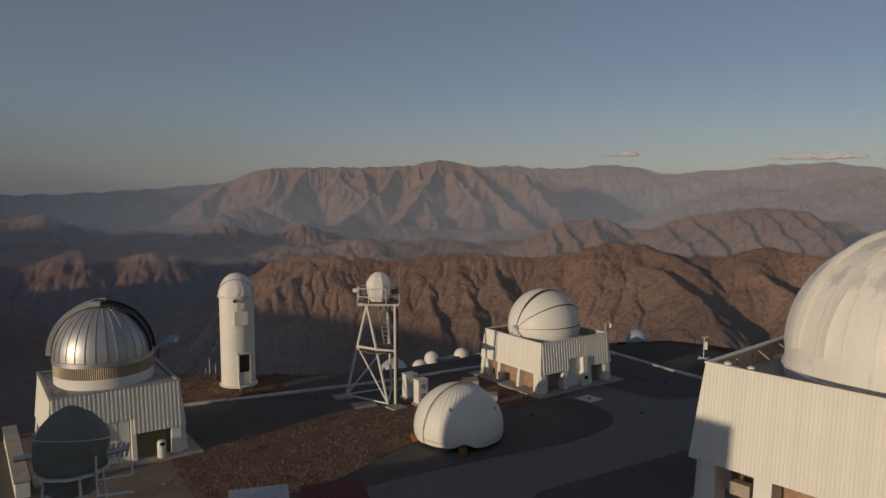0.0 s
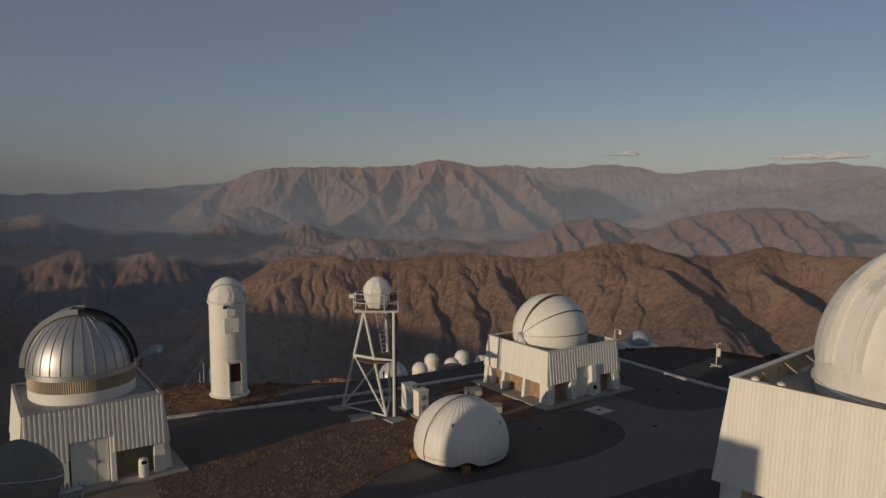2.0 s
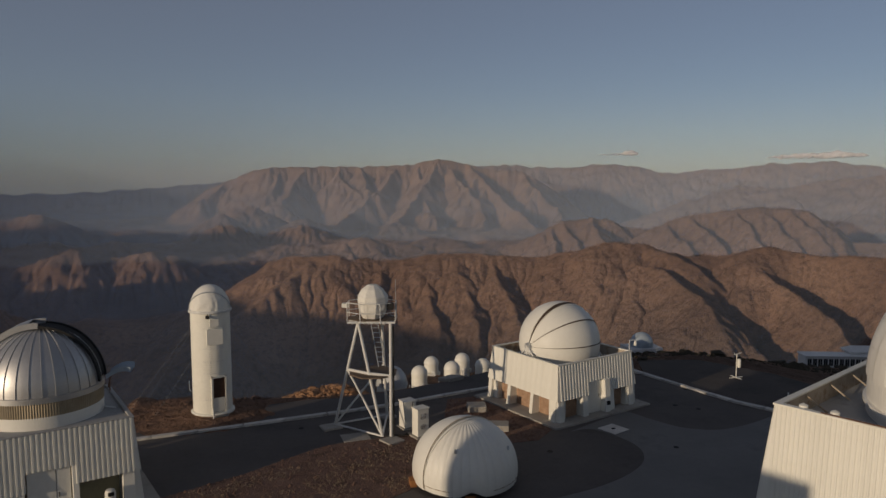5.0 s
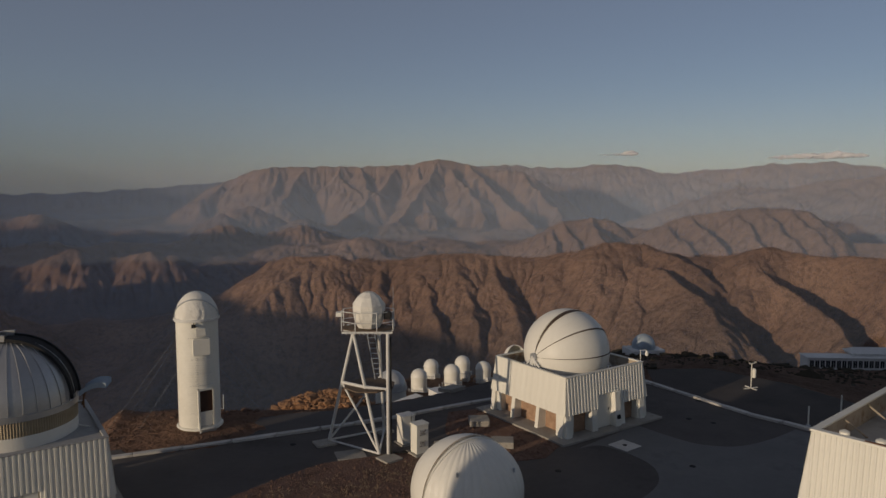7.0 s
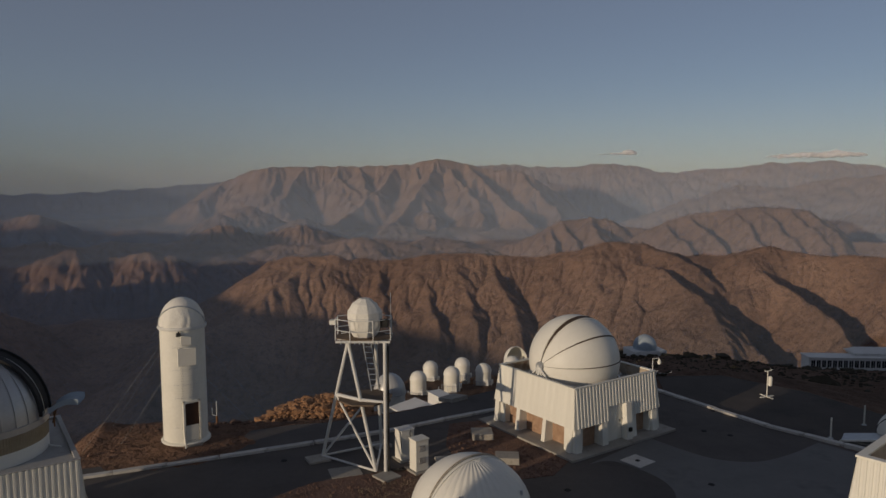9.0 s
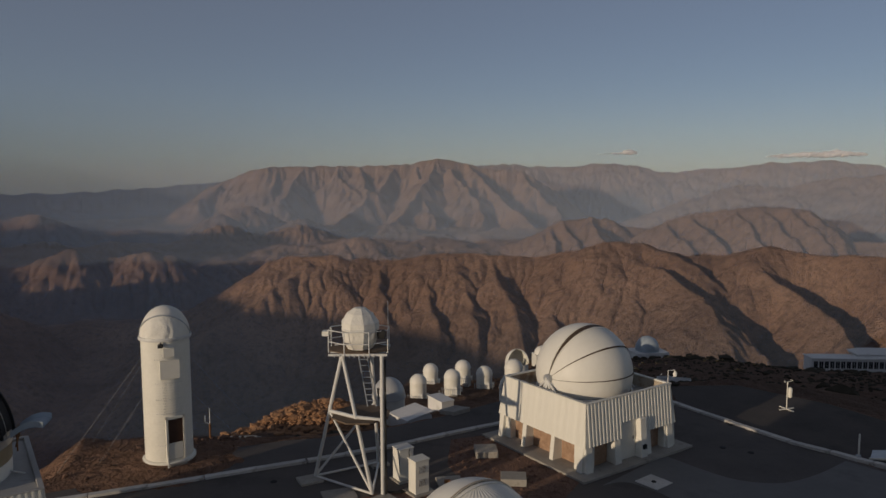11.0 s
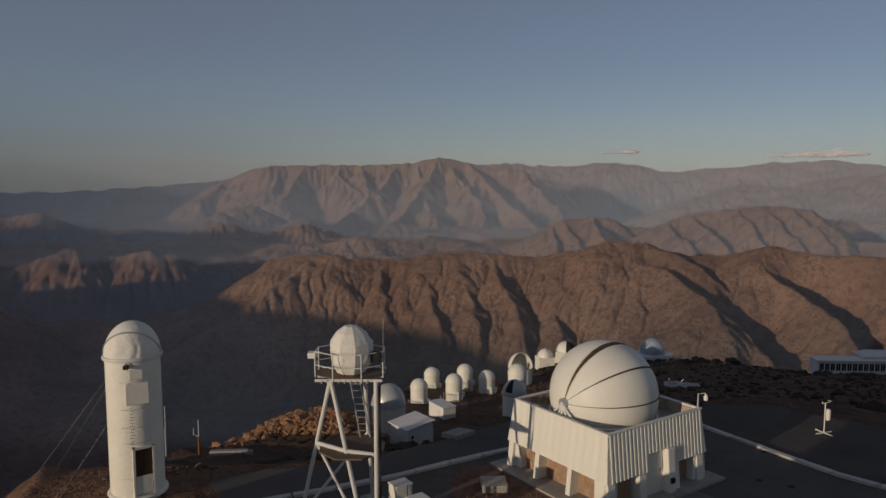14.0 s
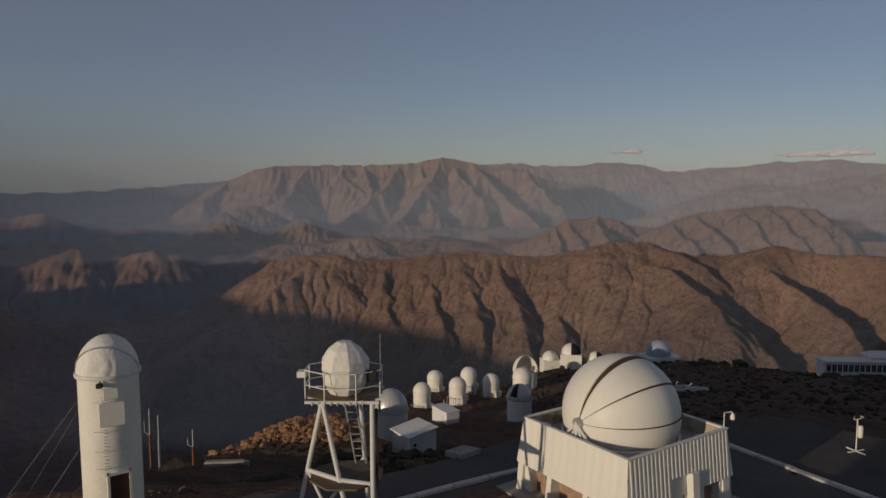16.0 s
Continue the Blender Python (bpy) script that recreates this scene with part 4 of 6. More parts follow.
# ---- square dome buildings ----
def clad_face(parent, half_w, half_d, z0, z1, flare, n, notch=None, rib=0.03, rot=0, ribs=1):
    """One leaning face of upright metal sheets, each a piece of its own. The face looks along -y of its own frame, turned by rot about z."""
    turn = pose(0, 0, 0, 0, 0, rot)
    h = math.hypot(z1 - z0, flare)
    lean = math.degrees(math.atan2(flare, z1 - z0))
    w = 2 * half_w / n

    def sheet(height):
        bm = bmesh.new()
        q = w / ribs
        cols = [(0, 0)] + [(k * q + f * q, y) for k in range(ribs) for f, y in ((0.22, 0), (0.32, -rib), (0.68, -rib), (0.78, 0))] + [(w, 0)]
        ring = cols + [(w, 0.012), (0, 0.012)]
        low = [bm.verts.new((x, y, 0)) for x, y in ring]
        top = [bm.verts.new((x, y, height)) for x, y in ring]
        for i in range(len(ring)):
            j = (i + 1) % len(ring)
            bm.faces.new((low[i], low[j], top[j], top[i]))
        bm.faces.new(low[::-1])
        bm.faces.new(top)
        me = bpy.data.meshes.new("sheet")
        bmesh.ops.recalc_face_normals(bm, faces=bm.faces)
        bm.to_mesh(me)
        bm.free()
        me.materials.append(WHITE_PANEL)
        return me

    full = sheet(h)
    short = sheet(h * (z1 - notch[2]) / (z1 - z0)) if notch else None
    for i in range(n):
        x = -half_w + i * w
        cut = notch and notch[0] < x + w / 2 < notch[1]
        zz = notch[2] if cut else z0
        out = flare * (z1 - zz) / (z1 - z0)
        piece("wall_panel", short if cut else full, parent, turn @ pose(x, -half_d - out, zz, -lean, 0, 0))
    # corner fillets where the leaning face widens towards its foot
    for s in (-1, 1):
        bm = bmesh.new()
        p = [(s * half_w, -half_d, z1), (s * (half_w + flare), -half_d - flare, z0), (s * half_w, -half_d - flare, z0)]
        a = [bm.verts.new(q) for q in p]
        b = [bm.verts.new((x, y + 0.03, z)) for x, y, z in p]
        bm.faces.new(a)
        bm.faces.new(b[::-1])
        for i in range(3):
            bm.faces.new((a[i], a[(i + 1) % 3], b[(i + 1) % 3], b[i]))
        bmesh.ops.transform(bm, matrix=turn, verts=bm.verts)
        part("corner_sheet", bm, WHITE, parent)


def coping(parent, hw, hd, z, material=WHITE, w=0.14):
    for x0, y0, x1, y1 in ((-hw - 0.04, -hd - 0.04, hw + 0.04, -hd + w), (-hw - 0.04, hd - w, hw + 0.04, hd + 0.04), (-hw - 0.04, -hd + w, -hw + w, hd - w), (hw - w, -hd + w, hw + 0.04, hd - w)):
        part("coping", box(x0, y0, z - 0.02, x1, y1, z + 0.05, 0.012), material, parent)


def pier(parent, x0, x1, y, depth, z, rot, material=WHITE):
    """A concrete buttress whose foot runs outwards."""
    bm = bmesh.new()
    foot = 0.16
    pts = [(y - foot, 0.1), (y + depth, 0.1), (y + depth, z), (y, z)]
    a = [bm.verts.new((x0, p, q)) for p, q in pts]
    b = [bm.verts.new((x1, p, q)) for p, q in pts]
    bm.faces.new(a)
    bm.faces.new(b[::-1])
    for i in range(4):
        bm.faces.new((a[i], a[(i + 1) % 4], b[(i + 1) % 4], b[i]))
    bmesh.ops.bevel(bm, geom=list(bm.edges), offset=0.02, segments=1, affect="EDGES")
    bmesh.ops.transform(bm, matrix=pose(0, 0, 0, 0, 0, rot), verts=bm.verts)
    part("pier", bm, material, parent)


def house_core(house, hw, hd, z0, z1, deck, slab_w, slab_d, inset=0.75):
    """Foundation slab, set-back ground-floor walls, parapet and roof deck."""
    part("foundation_slab", box(-slab_w, -slab_d, -0.2, slab_w, slab_d, 0.12, 0.02), CONCRETE, house, "worn concrete foundation slab")
    part("ground_floor_wall", box(-hw + inset, -hd + inset, 0.1, hw - inset, hd - inset, z0 + 0.5), STONE_WALL, house, "rough reddish stone infill wall")
    part("roof_deck", box(-hw + 0.02, -hd + 0.02, deck - 0.25, hw - 0.02, hd - 0.02, deck), ROOF_DECK, house, "grey flat roof")
    for x0, y0, x1, y1 in ((-hw + 0.02, -hd + 0.02, hw - 0.02, -hd + 0.1), (-hw + 0.02, hd - 0.1, hw - 0.02, hd - 0.02), (-hw + 0.02, -hd + 0.1, -hw + 0.1, hd - 0.1), (hw - 0.1, -hd + 0.1, hw - 0.02, hd - 0.1)):
        part("parapet", box(x0, y0, z0 + 0.3, x1, y1, z1 - 0.02), STAINED, house, "rust-stained inner parapet")


# the square building with the white ball-shaped dome
WB = pose(7.47, 50.18, 0, 0, 0, 35.0)
white_house = thing("dome_building", "square white building with leaning ribbed metal upper walls on piers", "building", WB)
house_core(white_house, 3.15, 3.05, 1.35, 3.42, 2.80, 4.06, 3.88, 0.32)
clad_face(white_house, 3.15, 3.05, 1.35, 3.42, 0.22, 26, notch=(-0.75, 0.95, 2.12))
clad_face(white_house, 3.05, 3.15, 1.35, 3.42, 0.22, 13, rot=-90, rib=0.012)
clad_face(white_house, 3.15, 3.05, 1.35, 3.42, 0.22, 20, rot=180)
clad_face(white_house, 3.05, 3.15, 1.35, 3.42, 0.22, 20, rot=90)
coping(white_house, 3.15, 3.05, 3.42)
for x0, x1 in ((-3.3, -2.85), (-1.3, -0.85), (1.05, 1.4), (2.7, 3.15)):
    pier(white_house, x0, x1, -3.2, 0.75, 1.6, 0)
pier(white_house, 0.45, 0.9, -3.35, 0.75, 2.12, 0)
for x0, x1 in ((-3.2, -2.85), (-1.3, -1.0), (0.85, 1.12), (2.75, 3.1)):
    pier(white_house, x0, x1, -3.3, 0.75, 1.6, -90)
for rot, hw_, hd_ in ((180, 3.15, 3.05), (90, 3.05, 3.15)):
    for x in (-3.2, -1.2, 0.8, 2.7):
        pier(white_house, x, x + 0.5, -hd_ - 0.15, 0.75, 1.6, rot)
wdoor = part("door", box(-0.72, -3.08, 0.12, 0.42, -2.82, 2.14, 0.01), WHITE, white_house, "white metal entrance door")
part("door_handle", bar((0.24, -3.1, 1.06), (0.24, -3.1, 1.22), 0.02), DARK, wdoor)
part("door_frame", box(-0.8, -3.05, 0.12, 0.46, -2.7, 2.2, 0.01), WHITE, white_house)
part("wall_box", box(0.55, -3.56, 0.55, 0.78, -3.4, 0.78, 0.02), DARK, white_house, "small black wall box")
for x0, x1 in ((-2.7, -1.4), (1.8, 2.55)):
    part("infill_panel", box(x0, -2.80, 0.12, x1, -2.55, 1.7, 0.01), STONE_WALL, white_house, "grey-brown stone infill behind the piers")
# clutter on the parapet
lamp = thing("parapet_lamp", "small white lamp on a bent pipe above the parapet", "lamp", WB)
part("bent_pipe", bent([(3.05, -2.95, 3.3), (3.05, -2.95, 4.12), (3.35, -3.12, 4.14), (3.38, -3.14, 4.02)], 0.025), STEEL, lamp)
part("lamp_shade", turned([(0.02, 0.16), (0.07, 0.1), (0.11, -0.02), (0.09, -0.14), (0.0, -0.17)], 16), WHITE, lamp, smooth=True).matrix_local = pose(3.38, -3.14, 3.94)
# ball dome, its lower half sunk between the parapets; its shells swing about the axis along the building
ball = thing("ball_dome", "white ball-shaped dome with dark seams and a slit, closed", "dome", WB @ pose(-0.10, 0.07, 3.92))
R = 2.565
part("shell", turned(arc(R, -22, 90, 40), 96), DOME_WHITE, ball, smooth=True, sharp=180)
part("base_ring", turned([(2.52, -1.12), (2.58, -1.12), (2.58, -0.86), (2.47, -0.84)], 64), DOME_WHITE, ball, smooth=True)
bm = bmesh.new()
great_band(bm, Matrix(), R - 0.02, 79, 0.135, 0.055, a0=4, a1=176)
part("slit", bm, BROWN_STEEL, ball, "dark open slit over the top")
for ang, half in ((74.6, 0.02), (83.4, 0.02), (40.5, 0.038), (3.5, 0.022)):
    bm = bmesh.new()
    great_band(bm, Matrix(), R - 0.015, ang, half, 0.06 if half > 0.021 else 0.05, a0=4, a1=176)
    part("seam", bm, BROWN_STEEL if half > 0.021 else DOME_WHITE, ball)
for s in (-1, 1):
    hub = part("hub", bar((s * (R - 0.05), 0, 0), (s * (R + 0.14), 0, 0), 0.25, 20), GALV, ball, "grey pivot hub")
    part("hub_cap", bar((s * (R + 0.13), 0, 0), (s * (R + 0.2), 0, 0), 0.09, 14), STEEL, hub)
    bm = bmesh.new()
    for y in (-1.15, -0.5, 0.5, 1.15):
        rod(bm, (s * (R + 0.12), 0, 0), (s * (R + 0.12), y, -1.1), 0.06)
    rod(bm, (s * (R + 0.1), 0, 0), (s * (R + 0.22), 0, -1.1), 0.07)
    part("hub_strut", bm, STEEL, ball)
bm = bmesh.new()
rod(bm, (-R - 0.1, 0, -0.05), (-2.0, -1.5, -1.1), 0.05)
part("brace", bm, STEEL, ball)
for i, (x, y, s) in enumerate(((-2.6, 2.3, 0.28), (2.5, 2.3, 0.3), (2.2, -2.6, 0.22), (0.6, -2.75, 0.16), (-2.7, -2.4, 0.2))):
    vent = thing("roof_vent", "small grey metal box on the flat roof", "vent", WB @ pose(x, y, 2.8, 0, 0, 17 * i), group="boxes on the roof")
    part("body", box(-s, -s * 0.7, 0, s, s * 0.7, s * 1.3, 0.02), GALV, vent)
    part("lid", box(-s * 1.1, -s * 0.8, s * 1.3, s * 1.1, s * 0.8, s * 1.3 + 0.03, 0.01), STEEL, vent)

# the square building with the silver dome
LB = pose(-17.75, 36.35, 0, 0, 0, 35.0)
silver_house = thing("dome_building", "square white building with ribbed metal walls below a silver dome", "building", LB)
house_core(silver_house, 3.0, 2.95, 1.5, 3.86, 3.80, 3.9, 3.75)
clad_face(silver_house, 3.0, 2.95, 1.5, 3.86, 0.22, 30, notch=(-1.2, 0.55, 2.3), rib=0.045)
clad_face(silver_house, 2.95, 3.0, 1.5, 3.86, 0.22, 22, rot=90, rib=0.03)
clad_face(silver_house, 2.95, 3.0, 1.5, 3.86, 0.22, 22, rot=-90, rib=0.012)
clad_face(silver_house, 3.0, 2.95, 1.5, 3.86, 0.22, 22, rot=180)
coping(silver_house, 3.0, 2.95, 3.86, ROOF_DECK)
for x0, x1 in ((-3.1, -2.6), (-1.7, -1.25), (0.5, 0.75), (2.45, 2.95)):
    pier(silver_house, x0, x1, -3.1, 0.7, 2.3 if 0.4 < x0 < 1 else 1.7, 0)
for x0 in (-3.05, -1.1, 0.8, 2.5):
    pier(silver_house, x0, x0 + 0.5, -3.15, 0.7, 1.7, 90)
    pier(silver_house, x0, x0 + 0.5, -3.15, 0.7, 1.7, -90)
sdoor = part("door", box(-1.15, -3.02, 0.12, 0.45, -2.7, 2.3, 0.01), WHITE, silver_house, "white double entrance door")
part("door_handle", bar((0.0, -3.04, 1.05), (0.0, -3.04, 1.25), 0.02), DARK, sdoor)
part("door_gap", box(-0.1, -3.026, 0.15, -0.08, -3.0, 2.25), DARK, sdoor)
part("lintel", box(-1.22, -3.04, 2.26, 0.52, -2.3, 3.1, 0.01), WHITE, silver_house, "white boarding above the door")
part("shutter", box(0.8, -2.6, 0.12, 2.4, -2.3, 1.8, 0.01), OLIVE, silver_house, "olive shutter in the open bay")
part("shutter", box(-2.55, -2.6, 0.12, -1.75, -2.3, 1.8, 0.01), OLIVE, silver_house, "olive shutter in the open bay")
part("roof_edge_pipe", bar((1.4, 0.3, 3.9), (2.6, -1.2, 3.9), 0.03), STEEL, silver_house)

silver = thing("silver_dome", "silver aluminium dome with raised ribs and an open shutter", "dome", LB @ pose(-0.1, 0.05, 3.8))
RS = 2.42
part("drum", turned([(RS, 0.0), (RS, 0.52), (RS - 0.06, 0.52), (RS - 0.06, 0.0)], 72), DOME_WHITE, silver, "white base drum", smooth=True)
bm = bmesh.new()
n = 150
rings = []
for i in range(2 * n):
    rr = RS - 0.02 + (0.03 if i % 2 else 0.0)
    t = math.pi * i / n
    rings.append((bm.verts.new((rr * math.cos(t), rr * math.sin(t), 0.52)), bm.verts.new((rr * math.cos(t), rr * math.sin(t), 1.12))))
for i in range(2 * n):
    g, h = rings[i], rings[(i + 1) % (2 * n)]
    bm.faces.new((g[0], h[0], h[1], g[1]))
part("ribbed_belt", bm, SILVER_BELT, silver, "brown weathered belt of ribbed metal")
part("rim", turned([(RS - 0.02, 1.1), (RS + 0.05, 1.12), (RS + 0.05, 1.36), (RS - 0.01, 1.38)], 72), SILVER, silver, smooth=True)
GORES = 30
shutter_dir = 158.0
for i in range(GORES):
    a = 360 / GORES * i
    bm = turned(arc(RS, 0, 89.2, 18, 1.37, 1.08), 4, 0, 360 / GORES)
    part("gore", bm, SILVER, silver, smooth=True, sharp=180).matrix_local = pose(0, 0, 0, 0, 0, a)
    bm = bmesh.new()
    pr = arc(RS + 0.005, 0, 84, 18, 1.37, 1.08)
    rows = [[bm.verts.new((r_ + o, y_, z_)) for o, y_ in ((-0.01, -0.018), (0.035, -0.012), (0.035, 0.012), (-0.01, 0.018))] for r_, z_ in pr]
    for g, h in zip(rows, rows[1:]):
        for k in range(3):
            bm.faces.new((g[k], g[k + 1], h[k + 1], h[k]))
    part("rib", bm, SILVER, silver).matrix_local = pose(0, 0, 0, 0, 0, a)
# the raised shutter track crossing the dome, seen edge on, and the flap hanging out
for s, mtl in ((-1, SILVER), (1, SILVER)):
    bm = bmesh.new()
    rows = []
    for i in range(49):
        e = radians(2 + 90 * i / 48)
        row = []
        for rr, w in ((RS - 0.02, 0.62), (RS + 0.22, 0.62), (RS + 0.22, 0.50), (RS - 0.02, 0.50)):
            row.append(bm.verts.new((rr * math.cos(e), s * w, 1.37 + 1.08 * rr * math.sin(e))))
        rows.append(row)
    for g, h in zip(rows, rows[1:]):
        for k in range(4):
            bm.faces.new((g[k], g[(k + 1) % 4], h[(k + 1) % 4], h[k]))
    ob = part("shutter_rail", bm, mtl, silver, smooth=True)
    ob.matrix_local = pose(0, 0, 0, 0, 0, shutter_dir)
for s in (-1, 1):
    bm = bmesh.new()
    rows = []
    for i in range(33):
        e = radians(90 + 88 * i / 32)
        rows.append([bm.verts.new((rr * math.cos(e), s * w, 1.37 + 1.08 * rr * math.sin(e))) for rr, w in ((RS - 0.02, 0.60), (RS + 0.09, 0.60), (RS + 0.09, 0.53), (RS - 0.02, 0.53))])
    for g, h in zip(rows, rows[1:]):
        for k in range(4):
            bm.faces.new((g[k], g[(k + 1) % 4], h[(k + 1) % 4], h[k]))
    part("open_rail", bm, DARK, silver, "black rail of the open half", smooth=True).matrix_local = pose(0, 0, 0, 0, 0, shutter_dir)
bm = bmesh.new()
rows = []
for i in range(33):
    e = radians(4 + 78 * i / 32)
    rows.append([bm.verts.new((rr * math.cos(e), w, 1.37 + 1.08 * rr * math.sin(e))) for rr, w in ((RS + 0.17, -0.60), (RS + 0.22, -0.56), (RS + 0.22, 0.56), (RS + 0.17, 0.60))])
for g, h in zip(rows, rows[1:]):
    for k in range(4):
        bm.faces.new((g[k], g[(k + 1) % 4], h[(k + 1) % 4], h[k]))
part("shutter", bm, SILVER, silver, "curved silver shutter cover", smooth=True).matrix_local = pose(0, 0, 0, 0, 0, shutter_dir)
bm = bmesh.new()
rows = []
for i in range(33):
    e = radians(86 + 90 * i / 32)
    rows.append([bm.verts.new((rr * math.cos(e), w, 1.37 + 1.08 * rr * math.sin(e))) for rr, w in ((RS + 0.012, -0.5), (RS + 0.02, -0.5), (RS + 0.02, 0.5), (RS + 0.012, 0.5))])
for g, h in zip(rows, rows[1:]):
    for k in range(4):
        bm.faces.new((g[k], g[(k + 1) % 4], h[(k + 1) % 4], h[k]))
part("slit", bm, DARK, silver, "dark open slit", smooth=True).matrix_local = pose(0, 0, 0, 0, 0, shutter_dir)
bm = bmesh.new()
rows = []
for i in range(9):
    t = i / 8
    rows.append([bm.verts.new((-RS - 0.28 - 1.05 * t, w, 1.5 + 0.30 * t + 0.16 * math.sin(math.pi * t) + dz)) for w, dz in ((-0.5, 0), (-0.5, 0.22), (-0.42, 0.06), (0.42, 0.06), (0.5, 0.22), (0.5, 0))])
for g, h in zip(rows, rows[1:]):
    for k in range(6):
        bm.faces.new((g[k], g[(k + 1) % 6], h[(k + 1) % 6], h[k]))
part("shutter_flap", bm, BLUE_DOME, silver, "lower flap hanging open", smooth=True).matrix_local = pose(0, 0, 0, 0, 0, shutter_dir)
bm = bmesh.new()
rod(bm, (-RS - 0.35, 0.1, 1.5), (-RS - 0.35, 0.1, 0.9), 0.03)
rod(bm, (-RS - 0.35, -0.2, 1.5), (-RS - 0.2, -0.2, 0.95), 0.03)
part("flap_stay", bm, RUST, silver).matrix_local = pose(0, 0, 0, 0, 0, shutter_dir)

bin_ = thing("litter_bin", "white rounded litter bin by the building's bay", "bin", LB @ pose(1.88, -3.4, 0.12))
part("body", turned([(0.0, 0.0), (0.2, 0.0), (0.22, 0.05), (0.22, 0.62), (0.0, 0.62)], 24), WHITE, bin_, smooth=True)
part("hood", turned([(0.22, 0.62), (0.22, 0.75), (0.17, 0.88), (0.0, 0.93)], 24), WHITE, bin_, smooth=True)
part("opening", box(-0.12, -0.235, 0.66, 0.12, -0.16, 0.82, 0.02), DARK, bin_)

# the big building with the large worn dome
RB_C = Vector((11.52, 29.42)) + 5.6 * Vector((0.749, 0.663)) + 5.4 * Vector((0.663, -0.749))
RB = pose(RB_C.x, RB_C.y, 0, 0, 0, 41.5)
big_house = thing("dome_building", "large white building with ribbed leaning metal walls on pale piers", "building", RB)
house_core(big_house, 5.6, 5.4, 2.3, 6.5, 5.75, 6.3, 6.1, 0.9)
clad_face(big_house, 5.4, 5.6, 2.3, 6.5, 0.42, 34, rot=-90, rib=0.022, ribs=2)
clad_face(big_house, 5.6, 5.4, 2.3, 6.5, 0.42, 38, rot=180, rib=0.02)
clad_face(big_house, 5.6, 5.4, 2.3, 6.5, 0.42, 38, rot=0, rib=0.02)
clad_face(big_house, 5.4, 5.6, 2.3, 6.5, 0.42, 38, rot=90, rib=0.02)
coping(big_house, 5.6, 5.4, 6.5, WHITE, 0.2)
for rot, hd_, hw_ in ((-90, 5.6, 5.4), (180, 5.4, 5.6), (0, 5.4, 5.6), (90, 5.6, 5.4)):
    for x in (-hw_, -hw_ / 2 - 0.3, -0.3, hw_ / 2 - 0.3, hw_ - 0.75):
        pier(big_house, x, x + 0.75, -hd_ - 0.2, 0.9, 2.9, rot)
part("air_conditioner", box(-5.95, 3.1, 1.25, -5.5, 3.95, 1.8, 0.03), mat("beige_metal", (0.32, 0.27, 0.2), (0.42, 0.36, 0.27), 2, 0.6), big_house, "beige wall air conditioner")
part("roof_rim", box(-5.35, -5.1, 5.74, -5.22, 5.1, 6.1, 0.01), STEEL, big_house)
for i in range(4):
    bm = bmesh.new()
    rod(bm, (-5.45 + 2.2 * i, 5.28, 6.35), (-5.0 + 2.2 * i, 4.7, 5.75), 0.035)
    part("parapet_brace", bm, STAINED, big_house)
part("rust_edge", box(-5.58, -5.0, 6.552, -5.5, 3.9, 6.57), RUST, big_house, "rusty strip along the coping")
for i, (x, y) in enumerate(((-5.3, 4.55), (-5.3, 3.55))):
    tank = thing("roof_cowl", "short pale vent cowl behind the parapet", "vent", RB @ pose(x, y, 5.75), group="cowls behind the parapet")
    part("pipe", bar((0, 0, 0), (0, 0, 0.75), 0.11, 16), WHITE, tank)
    part("cap", turned([(0.15, 0.72), (0.15, 0.86), (0.0, 0.94)], 18), WHITE, tank, smooth=True)

great = thing("big_dome", "large round dome of worn pale-painted metal panels", "dome", RB @ pose(0.55, -0.72, 5.75))
RG = 5.06
part("drum", turned([(RG - 0.05, 0.0), (RG - 0.05, 1.4), (RG - 0.2, 1.4)], 96), BIG_DOME, great, smooth=True)
part("rim", turned([(RG - 0.08, 0.35), (RG + 0.06, 0.38), (RG + 0.06, 0.5), (RG - 0.08, 0.52)], 96), BIG_DOME, great, smooth=True)
BANDS, GORE_N = 7, 26
for i in range(GORE_N):
    for j in range(BANDS):
        e0, e1 = 86 * j / BANDS, 86 * (j + 1) / BANDS
        bm = turned(arc(RG, e0 + 0.1, e1 - 0.1, 4, 1.35), 3, 0.2, 360 / GORE_N - 0.2)
        part("dome_panel", bm, BIG_DOME, great, smooth=True, sharp=180).matrix_local = pose(0, 0, 0, 0, 0, 360 / GORE_N * i)
part("inner_shell", turned(arc(RG - 0.02, 0, 90, 24, 1.35), 72), DOME_WHITE, great, smooth=True, sharp=180)
for s in (-0.75, 0.75):
    bm = bmesh.new()
    rows = []
    for i in range(41):
        e = radians(2 + 128 * i / 40)
        rows.append([bm.verts.new((rr * math.cos(e), s + w, 1.35 + rr * math.sin(e))) for rr, w in ((RG - 0.05, -0.09), (RG + 0.16, -0.09), (RG + 0.16, 0.09), (RG - 0.05, 0.09))])
    for g, h in zip(rows, rows[1:]):
        for k in range(4):
            bm.faces.new((g[k], g[(k + 1) % 4], h[(k + 1) % 4], h[k]))
    part("shutter_rail", bm, DOME_WHITE, great, smooth=True).matrix_local = pose(0, 0, 0, 0, 0, 148)
part("rail_knob", box(-0.14, -0.1, 0, 0.14, 0.1, 0.22, 0.03), WHITE, great).matrix_local = pose(-2.6, 1.55, 4.55, 0, -40, 148)


